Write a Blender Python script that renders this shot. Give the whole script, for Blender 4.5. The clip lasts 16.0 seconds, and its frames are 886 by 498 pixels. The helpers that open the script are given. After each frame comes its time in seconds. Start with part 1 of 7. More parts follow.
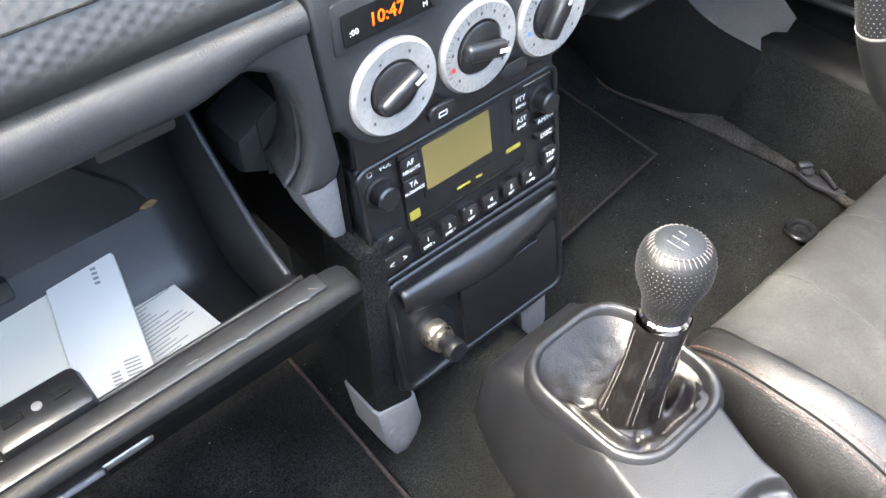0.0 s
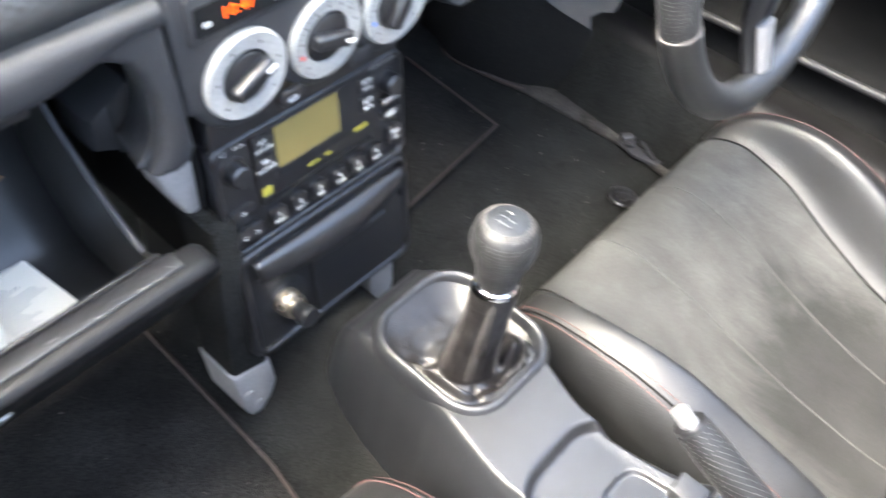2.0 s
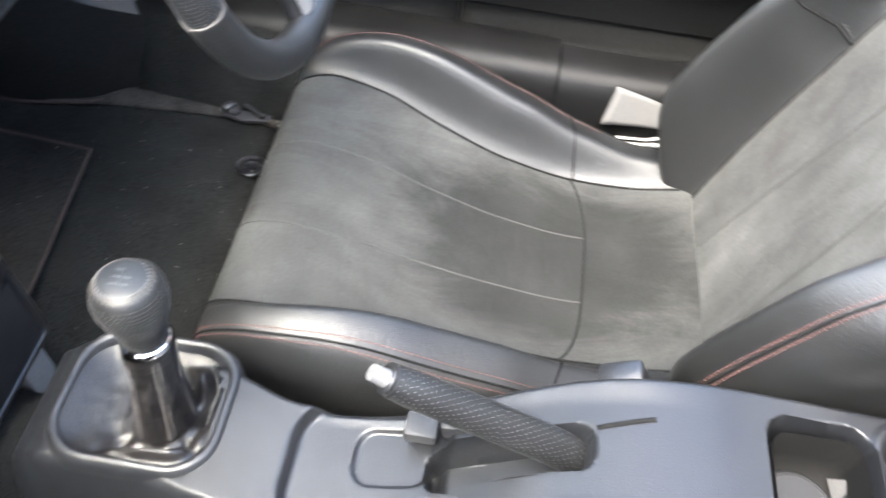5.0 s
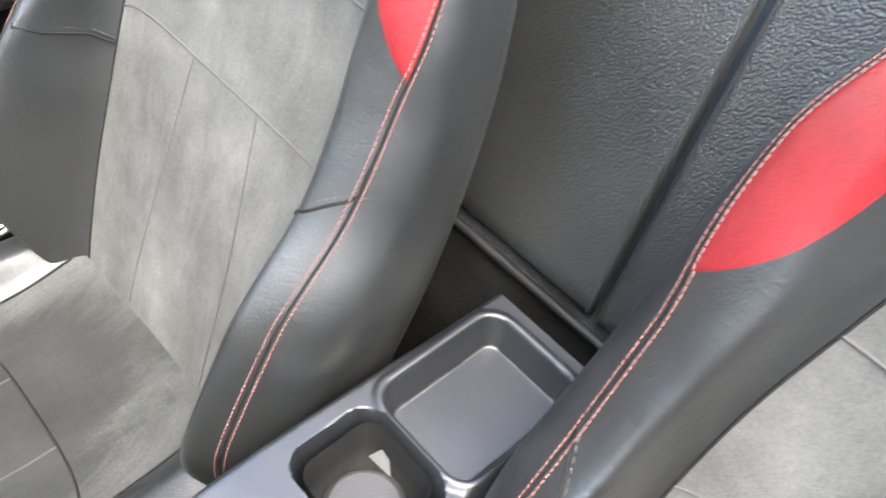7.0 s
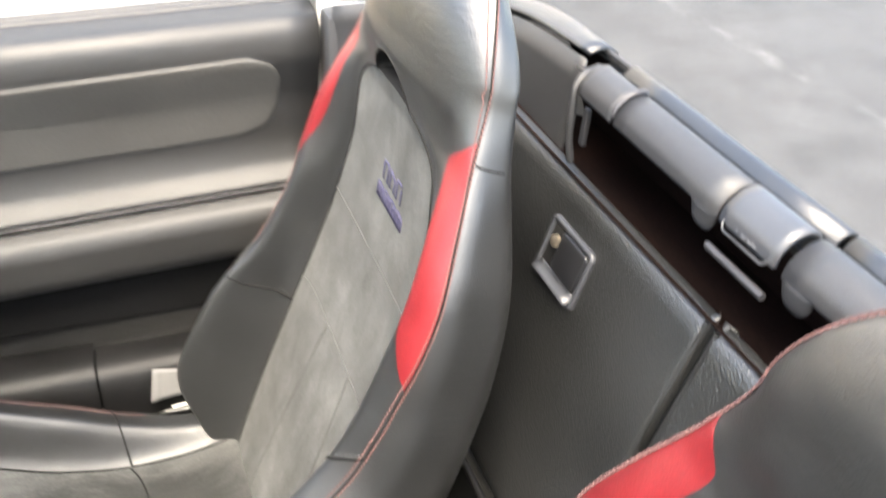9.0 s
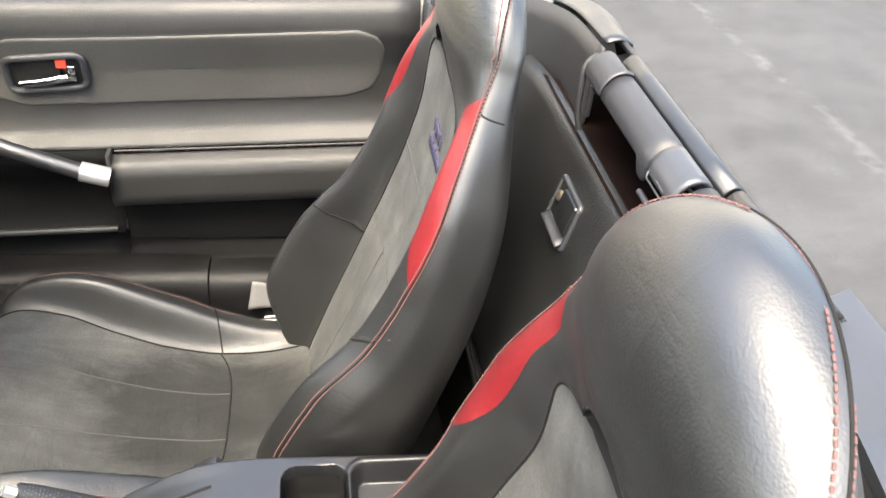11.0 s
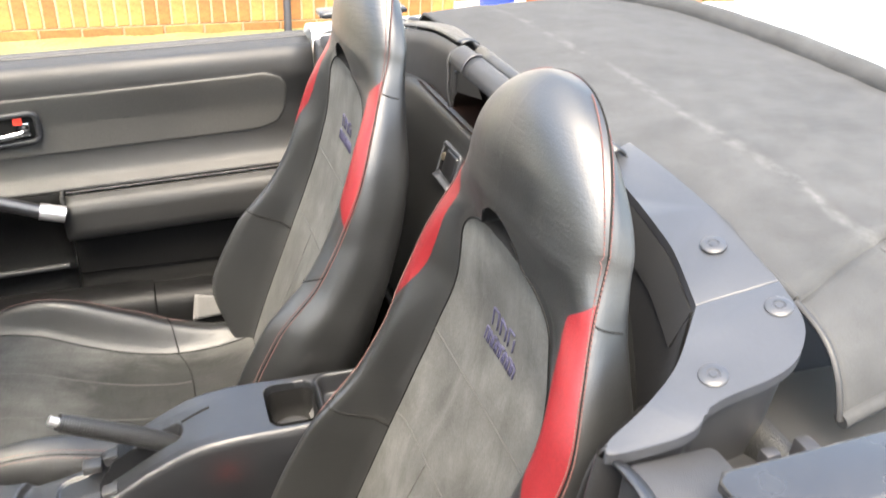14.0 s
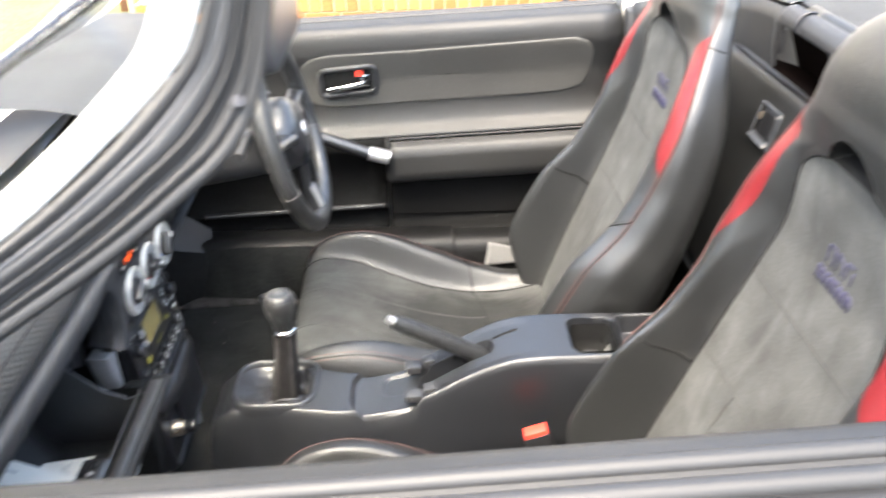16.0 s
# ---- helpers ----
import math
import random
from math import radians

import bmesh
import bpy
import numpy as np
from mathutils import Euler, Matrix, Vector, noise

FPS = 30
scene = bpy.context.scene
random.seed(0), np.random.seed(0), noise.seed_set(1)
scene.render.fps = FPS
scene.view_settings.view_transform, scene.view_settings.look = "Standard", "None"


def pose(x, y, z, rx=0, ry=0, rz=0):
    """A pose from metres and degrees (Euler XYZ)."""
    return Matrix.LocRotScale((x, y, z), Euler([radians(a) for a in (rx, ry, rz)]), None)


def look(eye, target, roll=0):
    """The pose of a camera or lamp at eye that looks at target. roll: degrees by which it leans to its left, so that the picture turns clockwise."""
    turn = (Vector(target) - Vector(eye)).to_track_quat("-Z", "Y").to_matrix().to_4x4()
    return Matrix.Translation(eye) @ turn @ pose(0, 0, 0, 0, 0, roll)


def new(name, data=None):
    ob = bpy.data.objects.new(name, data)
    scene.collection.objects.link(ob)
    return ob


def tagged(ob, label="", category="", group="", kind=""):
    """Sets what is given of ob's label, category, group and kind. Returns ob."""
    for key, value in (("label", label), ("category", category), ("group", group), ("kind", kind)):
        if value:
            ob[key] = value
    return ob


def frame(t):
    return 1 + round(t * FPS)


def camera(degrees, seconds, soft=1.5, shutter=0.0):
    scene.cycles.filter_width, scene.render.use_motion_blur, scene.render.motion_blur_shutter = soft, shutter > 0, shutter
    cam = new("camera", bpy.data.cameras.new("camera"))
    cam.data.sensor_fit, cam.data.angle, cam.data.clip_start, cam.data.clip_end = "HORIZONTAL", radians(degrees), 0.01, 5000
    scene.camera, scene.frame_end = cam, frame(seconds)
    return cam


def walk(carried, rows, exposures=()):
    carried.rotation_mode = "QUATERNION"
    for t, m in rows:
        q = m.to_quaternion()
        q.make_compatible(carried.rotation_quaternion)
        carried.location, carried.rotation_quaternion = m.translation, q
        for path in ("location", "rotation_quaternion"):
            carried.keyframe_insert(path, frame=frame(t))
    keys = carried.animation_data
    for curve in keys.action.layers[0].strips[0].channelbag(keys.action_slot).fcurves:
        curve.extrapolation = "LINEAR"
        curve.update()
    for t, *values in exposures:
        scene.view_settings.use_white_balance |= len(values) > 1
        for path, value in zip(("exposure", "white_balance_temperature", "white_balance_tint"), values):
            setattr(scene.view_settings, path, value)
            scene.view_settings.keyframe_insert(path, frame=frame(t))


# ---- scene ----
cam = camera(56.5, 16.0, shutter=0.5)
PATH = [
    (0, (-0.328, -0.358, 0.965), (0.542, 0.705, -0.489), -2.4),
    (0.5, (-0.326, -0.366, 0.974), (0.538, 0.732, -0.456), -3.6),
    (1, (-0.344, -0.375, 1.003), (0.493, 0.767, -0.41), -3.0),
    (1.5, (-0.362, -0.382, 1.018), (0.48, 0.71, -0.431), -2.0),
    (2, (-0.341, -0.374, 1.013), (0.724, 0.375, -0.505), 8.8),
    (2.5, (-0.326, -0.381, 1.016), (0.798, 0.178, -0.541), 10.5),
    (3, (-0.321, -0.397, 1.007), (0.856, 0.042, -0.549), 8.5),
    (3.2, (-0.321, -0.398, 1.008), (0.885, 0.052, -0.523), 7.3),
    (5.3, (-0.26, -0.393, 1.026), (0.988, -0.543, -0.53), 7.7),
    (5.5, (-0.224, -0.405, 1.017), (0.97, -0.737, -0.553), 8.8),
    (6, (-0.169, -0.444, 0.996), (0.856, -1.115, -0.585), 10.8),
    (6.5, (-0.169, -0.461, 1.005), (0.75, -1.352, -0.532), 12.2),
    (7, (-0.184, -0.498, 1.032), (0.667, -1.49, -0.482), 8.9),
    (7.5, (-0.21, -0.519, 1.05), (0.58, -1.448, -0.535), 11.5),
    (8, (-0.251, -0.543, 1.09), (0.665, -1.331, -0.504), 9.2),
    (8.5, (-0.316, -0.557, 1.167), (0.93, -1.313, -0.203), 4.8),
    (8.8, (-0.357, -0.562, 1.203), (1.034, -1.315, -0.021), 6.7),
    (9, (-0.375, -0.588, 1.241), (1.115, -1.239, 0.076), 5.0),
    (9.5, (-0.428, -0.616, 1.261), (1.184, -1.102, 0.181), 4.7),
    (10, (-0.455, -0.662, 1.28), (1.122, -1.057, 0.115), 5.9),
    (10.2, (-0.492, -0.673, 1.288), (1.098, -0.972, 0.112), 5.8),
    (12.3, (-0.635, -0.612, 1.294), (0.947, -1.128, 0.184), 6.3),
    (12.5, (-0.633, -0.597, 1.295), (0.913, -1.217, 0.187), 6.6),
    (13, (-0.696, -0.553, 1.305), (0.853, -1.235, 0.239), 5.5),
    (13.5, (-0.853, -0.54, 1.306), (0.782, -1.214, 0.374), 2.9),
    (14, (-0.957, -0.531, 1.297), (0.68, -1.142, 0.326), 2.9),
    (14.5, (-0.975, -0.539, 1.284), (0.643, -1.113, 0.257), 3.7),
    (15, (-0.983, -0.549, 1.282), (0.704, -0.974, 0.296), 0.9),
    (15.5, (-1.003, -0.529, 1.269), (0.745, -0.722, 0.316), -1.3),
    (16, (-1.05, -0.397, 1.261), (0.689, -0.454, 0.275), -0.8),
]
walk(cam, [(t, look(eye, target, roll)) for t, eye, target, roll in PATH],
     exposures=((0.0, 4.20, 7000, 7), (1.5, 4.22, 6950, 7), (3.0, 3.92, 6600, 6), (5.5, 3.66, 6450, 6), (6.5, 3.80, 6450, 6), (7.5, 3.68, 6450, 5), (8.5, 3.60, 6900, 6), (9.0, 3.44, 7150, 6), (9.5, 3.28, 7250, 6), (13.0, 3.18, 7300, 6), (14.5, 3.17, 7150, 6), (15.5, 3.38, 7000, 6), (16.0, 3.42, 6950, 6)))

# ---------------------------------------------------------------- light
world = bpy.data.worlds.new("sky")
scene.world = world
world.use_nodes = True
wn = world.node_tree.nodes
sky = wn.new("ShaderNodeTexSky")
sky.sky_type = "NISHITA"
sky.sun_disc = False
SUN_ELEV, SUN_ROT = 64.0, -60.0
sky.sun_elevation, sky.sun_rotation = radians(SUN_ELEV), radians(SUN_ROT)
sky.air_density, sky.dust_density = 1.0, 4.0
world.node_tree.links.new(sky.outputs[0], wn["Background"].inputs[0])
wn["Background"].inputs[1].default_value = 0.15
sun = new("sun", bpy.data.lights.new("sun", "SUN"))
sun.data.energy, sun.data.angle, sun.data.color = 0.9, radians(40), (1.0, 0.93, 0.84)
_a, _e = radians(SUN_ROT), radians(SUN_ELEV)
sun_way = Vector((math.sin(_a) * math.cos(_e), math.cos(_a) * math.cos(_e), math.sin(_e)))
sun.matrix_world = look(sun_way * 20, (0, 0, 0))

# ---------------------------------------------------------------- materials


def material(name, color, rough=0.5, metal=0.0, grain=0.0, grain_size=300.0, bump=0.0, bump_size=400.0,
             stain=0.0, stain_size=6.0, spec=0.5, kind="noise", coat=0.0, vary=0.0, wave=0.0, wave_size=60.0,
             fold=0.0, fold_scale=(40, 40, 150), coat_rough=0.03):
    """A principled surface with fine grain, larger stains and a relief, all in metres of the object."""
    m = bpy.data.materials.new(name)
    m.use_nodes = True
    n, l = m.node_tree.nodes, m.node_tree.links
    b = n["Principled BSDF"]
    b.inputs["Roughness"].default_value, b.inputs["Metallic"].default_value = rough, metal
    b.inputs["Specular IOR Level"].default_value = spec
    b.inputs["Coat Weight"].default_value, b.inputs["Coat Roughness"].default_value = coat, coat_rough
    co = n.new("ShaderNodeTexCoord").outputs["Object"]

    def noise_tex(size, detail=4.0):
        t = n.new("ShaderNodeTexNoise")
        t.inputs["Scale"].default_value, t.inputs["Detail"].default_value = size, detail
        l.new(co, t.inputs["Vector"])
        return t.outputs["Fac"]

    base = n.new("ShaderNodeRGB")
    base.outputs[0].default_value = (*color, 1)
    out = base.outputs[0]

    def scaled(value_socket, amount, src):
        r = n.new("ShaderNodeMapRange")
        r.inputs["From Min"].default_value, r.inputs["From Max"].default_value = 0.3, 0.7
        r.inputs["To Min"].default_value, r.inputs["To Max"].default_value = 1 - amount, 1 + amount
        l.new(value_socket, r.inputs["Value"])
        mix = n.new("ShaderNodeMix")
        mix.data_type, mix.blend_type = "RGBA", "MULTIPLY"
        mix.inputs[0].default_value = 1
        l.new(src, mix.inputs[6])
        l.new(r.outputs[0], mix.inputs[7])
        return mix.outputs[2]

    if grain:
        out = scaled(noise_tex(grain_size), grain, out)
    if stain:
        s = noise_tex(stain_size, 6.0)
        out = scaled(s, stain, out)
        r = n.new("ShaderNodeMapRange")
        r.inputs["To Min"].default_value, r.inputs["To Max"].default_value = max(rough - 0.12, 0.02), min(rough + 0.12, 1)
        l.new(s, r.inputs["Value"])
        l.new(r.outputs[0], b.inputs["Roughness"])
    if vary:
        oi = n.new("ShaderNodeObjectInfo")
        out = scaled(oi.outputs["Random"], vary, out)
    l.new(out, b.inputs["Base Color"])
    if bump:
        if kind == "cells":
            t = n.new("ShaderNodeTexVoronoi")
            t.inputs["Scale"].default_value = bump_size
            l.new(co, t.inputs["Vector"])
            h = t.outputs["Distance"]
        else:
            h = noise_tex(bump_size, 2.0)
        bn = n.new("ShaderNodeBump")
        bn.inputs["Strength"].default_value, bn.inputs["Distance"].default_value = bump, 0.002
        bn.invert = kind == "cells"
        l.new(h, bn.inputs["Height"])
        if wave:
            w = n.new("ShaderNodeBump")
            w.inputs["Strength"].default_value, w.inputs["Distance"].default_value = wave, 0.004
            l.new(noise_tex(wave_size, 3.0), w.inputs["Height"])
            l.new(w.outputs[0], bn.inputs["Normal"])
        if fold:
            # fine creases lying one way, in patches
            mp = n.new("ShaderNodeMapping")
            mp.inputs["Scale"].default_value = fold_scale
            l.new(co, mp.inputs["Vector"])
            t = n.new("ShaderNodeTexNoise")
            t.inputs["Scale"].default_value, t.inputs["Detail"].default_value, t.inputs["Distortion"].default_value = 1.0, 3.0, 0.6
            l.new(mp.outputs[0], t.inputs["Vector"])
            ridge = n.new("ShaderNodeMapRange")
            ridge.interpolation_type = "SMOOTHSTEP"
            ridge.inputs["From Min"].default_value, ridge.inputs["From Max"].default_value = 0.36, 0.54
            l.new(t.outputs["Fac"], ridge.inputs["Value"])
            patch = n.new("ShaderNodeMapRange")
            patch.inputs["From Min"].default_value, patch.inputs["From Max"].default_value = 0.40, 0.62
            l.new(noise_tex(9.0, 2.0), patch.inputs["Value"])
            mul = n.new("ShaderNodeMath")
            mul.operation = "MULTIPLY"
            l.new(ridge.outputs[0], mul.inputs[0])
            l.new(patch.outputs[0], mul.inputs[1])
            f = n.new("ShaderNodeBump")
            f.inputs["Strength"].default_value, f.inputs["Distance"].default_value = fold, 0.002
            l.new(mul.outputs[0], f.inputs["Height"])
            if wave:
                l.new(w.outputs[0], f.inputs["Normal"])
            l.new(f.outputs[0], bn.inputs["Normal"])
        l.new(bn.outputs[0], b.inputs["Normal"])
    return m


LEATHER = material("black_leather", (0.0066, 0.0070, 0.0072), 0.43, grain=0.2, bump=0.085, bump_size=560, kind="cells", stain=0.30, stain_size=14, spec=1.0, wave=0.04, wave_size=30, fold=0.09, coat=0.15, coat_rough=0.58)
# Copy of the seat leather, sheen cut to tame light on the cushion.
CUSHION_LEATHER = material("creased_leather_less_sheen", (0.0072, 0.0076, 0.0080), 0.49, grain=0.2, bump=0.12, bump_size=620, kind="cells", stain=0.35, stain_size=16, spec=0.72, wave=0.10, wave_size=26, fold=0.10, fold_scale=(60, 130, 60))
VINYL = material("grained_black_vinyl", (0.0125, 0.0130, 0.0133), 0.40, grain=0.2, bump=0.32, bump_size=470, kind="cells", stain=0.40, stain_size=6, spec=1.0, wave=0.03, wave_size=24)
LEATHER_RED = material("red_leather", (0.132, 0.0088, 0.0116), 0.40, grain=0.12, bump=0.09, bump_size=620, kind="cells", stain=0.14, stain_size=20, wave=0.04, wave_size=40, fold=0.07)
SUEDE = material("grey_suede", (0.065, 0.0662, 0.0637), 0.95, grain=0.14, grain_size=420, bump=0.3, bump_size=900, stain=0.26, stain_size=17, spec=0.25, wave=0.14, wave_size=26, fold=0.12, fold_scale=(60, 40, 18))
SUEDE_WORN = material("worn_dark_suede", (0.040, 0.0406, 0.0391), 0.90, grain=0.18, grain_size=380, bump=0.3, bump_size=900, stain=0.28, stain_size=16, spec=0.3, wave=0.25, wave_size=24, fold=0.25, fold_scale=(24, 60, 40))
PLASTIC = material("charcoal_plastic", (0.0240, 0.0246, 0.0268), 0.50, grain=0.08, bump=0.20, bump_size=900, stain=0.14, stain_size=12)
PLASTIC_BLACK = material("black_plastic", (0.0100, 0.0103, 0.0118), 0.32, grain=0.1, bump=0.08, bump_size=900, stain=0.15, spec=0.85)
PLASTIC_GREY = material("grey_console_plastic", (0.0108, 0.0116, 0.0136), 0.37, grain=0.05, bump=0.16, bump_size=1100, stain=0.16, stain_size=10, spec=0.72)
DASH_PAD = material("dimpled_dash_pad", (0.0200, 0.0203, 0.0208), 0.42, bump=0.1, bump_size=900, stain=0.1)
DOOR_PAD = material("grained_pad_vinyl", (0.041, 0.040, 0.037), 0.60, grain=0.12, bump=0.3, bump_size=600, stain=0.14, stain_size=5)
DOOR_SKIN = material("grained_door_vinyl", (0.0150, 0.0149, 0.0147), 0.50, grain=0.1, bump=0.25, bump_size=600, stain=0.14, stain_size=5)
CARPET = material("black_carpet", (0.0165, 0.0168, 0.0162), 1.0, grain=0.95, grain_size=620, bump=1.0, bump_size=800, stain=0.35, stain_size=14, spec=0.1)
MAT = material("black_floor_mat", (0.0190, 0.0184, 0.0179), 1.0, grain=0.95, grain_size=620, bump=1.0, bump_size=800, stain=0.45, stain_size=9, spec=0.1)
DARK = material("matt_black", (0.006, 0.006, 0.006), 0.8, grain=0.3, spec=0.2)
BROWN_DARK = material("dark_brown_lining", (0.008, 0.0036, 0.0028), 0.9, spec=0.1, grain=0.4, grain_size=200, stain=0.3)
SILVER = material("satin_silver", (0.62, 0.62, 0.63), 0.34, 0.85, grain=0.05, bump=0.08)
SILVER_PAINT = material("silver_paint", (0.40, 0.397, 0.38), 0.42, 0.35, grain=0.10, stain=0.15, stain_size=60)
SATIN = material("satin_bracket_metal", (0.44, 0.435, 0.43), 0.42, 0.45, grain=0.08, stain=0.08, stain_size=40)
STEEL_DULL = material("dull_rusty_steel", (0.20, 0.16, 0.12), 0.45, 0.6, stain=0.4, stain_size=60)
CHROME = material("chrome", (0.85, 0.85, 0.86), 0.08, 1.0)
BRASS = material("tarnished_brass", (0.46, 0.40, 0.32), 0.3, 0.9, stain=0.2, stain_size=90)
WHITE = material("white_mark", (0.80, 0.80, 0.78), 0.5)
YELLOW = material("yellow_mark", (0.36, 0.31, 0.05), 0.5)
RED_MARK = material("red_plastic", (0.75, 0.05, 0.03), 0.4)
BLUE_MARK = material("blue_mark", (0.10, 0.25, 0.75), 0.5)
THREAD = material("pink_red_thread", (0.105, 0.050, 0.046), 0.8)
THREAD_BLUE = material("indigo_thread", (0.028, 0.027, 0.060), 0.7)
THREAD_GREY = material("grey_thread", (0.035, 0.035, 0.034), 0.8)
TICK = material("dark_grey_marks", (0.07, 0.068, 0.066), 0.7)
LCD = material("olive_display", (0.20, 0.155, 0.055), 0.25)
PAPER = material("white_paper", (0.90, 0.87, 0.78), 0.6, stain=0.04)
PAPER_GREY = material("cream_booklet_cover", (0.88, 0.82, 0.68), 0.45, stain=0.05)
INK = material("grey_ink", (0.34, 0.33, 0.32), 0.8)
DECK = material("blue_grey_deck_plastic", (0.034, 0.0362, 0.0415), 0.36, grain=0.05, bump=0.1, bump_size=1100, stain=0.14, stain_size=10)
FABRIC = material("faded_soft_top_fabric", (0.039, 0.0402, 0.0412), 0.85, grain=0.15, grain_size=900, bump=0.35, bump_size=1300, stain=0.20, stain_size=26, spec=0.3, wave=0.12, wave_size=14)
PAINT = material("white_car_paint", (0.80, 0.80, 0.79), 0.22, coat=0.6, stain=0.03)
RUBBER = material("black_rubber", (0.020, 0.020, 0.021), 0.55, grain=0.1)
SEAL = material("glossy_black_seal", (0.020, 0.0205, 0.022), 0.26, grain=0.1, stain=0.15, stain_size=20, spec=0.7)
BELT = material("grey_belt_webbing", (0.13, 0.128, 0.126), 0.8, grain=0.2, grain_size=900)
CONCRETE = material("pale_paving", (0.42, 0.405, 0.37), 0.9, grain=0.15, grain_size=60, stain=0.25, stain_size=1.2, bump=0.4, bump_size=80)
BRICK = material("orange_brick", (0.27, 0.115, 0.034), 0.9, grain=0.2, grain_size=70, stain=0.2, stain_size=8, bump=0.5, bump_size=150, vary=0.25)
MORTAR = material("pale_mortar", (0.30, 0.24, 0.15), 0.95, grain=0.2, grain_size=90)
TERRACOTTA = material("terracotta", (0.26, 0.09, 0.035), 0.85, grain=0.15, grain_size=40, stain=0.2)
BLUE_GLAZE = material("blue_glaze", (0.02, 0.05, 0.45), 0.2, stain=0.1)
LEAF = material("leaf", (0.07, 0.11, 0.022), 0.6, stain=0.3, stain_size=20)
DRY = material("dry_leaf_litter", (0.13, 0.075, 0.035), 0.9, grain=0.4, grain_size=40, stain=0.4, stain_size=9)
GRASS = material("grass", (0.13, 0.13, 0.045), 0.9, grain=0.4, grain_size=60, stain=0.35, stain_size=3)
IRON = material("dark_iron", (0.05, 0.05, 0.055), 0.5, 0.6)
TIMBER = material("brown_timber", (0.12, 0.055, 0.025), 0.7, grain=0.3, grain_size=30, stain=0.2)
TAIL_RED = material("red_lens", (0.65, 0.03, 0.03), 0.15, coat=0.5)


def napped(m, cells, streak, patch=None):
    """Brushed nap on suede: long light and dark strokes; patch: (x, y, rx, ry, depth) of a worn dark place."""
    n, l = m.node_tree.nodes, m.node_tree.links
    b = n["Principled BSDF"]
    src = b.inputs["Base Color"].links[0].from_socket
    co = n.new("ShaderNodeTexCoord").outputs["Object"]
    mp = n.new("ShaderNodeMapping")
    mp.inputs["Scale"].default_value = (1.0, 0.35, 0.35)
    mp.inputs["Rotation"].default_value = (0, 0, 0.35)
    l.new(co, mp.inputs["Vector"])
    t = n.new("ShaderNodeTexNoise")
    t.inputs["Scale"].default_value, t.inputs["Detail"].default_value = cells, 8.0
    t.inputs["Roughness"].default_value, t.inputs["Distortion"].default_value = 0.68, 0.8
    l.new(mp.outputs[0], t.inputs["Vector"])
    r = n.new("ShaderNodeMapRange")
    r.inputs["From Min"].default_value, r.inputs["From Max"].default_value = 0.33, 0.67
    r.inputs["To Min"].default_value, r.inputs["To Max"].default_value = 1 - streak, 1 + streak
    l.new(t.outputs["Fac"], r.inputs["Value"])
    fac = r.outputs[0]
    if patch:
        px, py, rx, ry, depth = patch
        mq = n.new("ShaderNodeMapping")
        mq.vector_type = "TEXTURE"
        mq.inputs["Location"].default_value, mq.inputs["Scale"].default_value = (px, py, 0.3), (rx, ry, 10.0)
        l.new(co, mq.inputs["Vector"])
        ln = n.new("ShaderNodeVectorMath")
        ln.operation = "LENGTH"
        l.new(mq.outputs[0], ln.inputs[0])
        ad = n.new("ShaderNodeMath")
        ad.operation = "ADD"
        l.new(ln.outputs["Value"], ad.inputs[0])
        l.new(t.outputs["Fac"], ad.inputs[1])
        sm = n.new("ShaderNodeMapRange")
        sm.interpolation_type = "SMOOTHSTEP"
        sm.inputs["From Min"].default_value, sm.inputs["From Max"].default_value = 1.08, 1.55
        sm.inputs["To Min"].default_value, sm.inputs["To Max"].default_value = depth, 1.0
        l.new(ad.outputs[0], sm.inputs["Value"])
        mu = n.new("ShaderNodeMath")
        mu.operation = "MULTIPLY"
        l.new(fac, mu.inputs[0])
        l.new(sm.outputs[0], mu.inputs[1])
        fac = mu.outputs[0]
    mix = n.new("ShaderNodeMix")
    mix.data_type, mix.blend_type = "RGBA", "MULTIPLY"
    mix.inputs[0].default_value = 1
    l.new(src, mix.inputs[6])
    l.new(fac, mix.inputs[7])
    l.new(mix.outputs[2], b.inputs["Base Color"])


napped(SUEDE, 16, 0.24)
napped(SUEDE_WORN, 15, 0.28, (0.335, -0.490, 0.150, 0.200, 0.38))
napped(FABRIC, 9, 0.12)


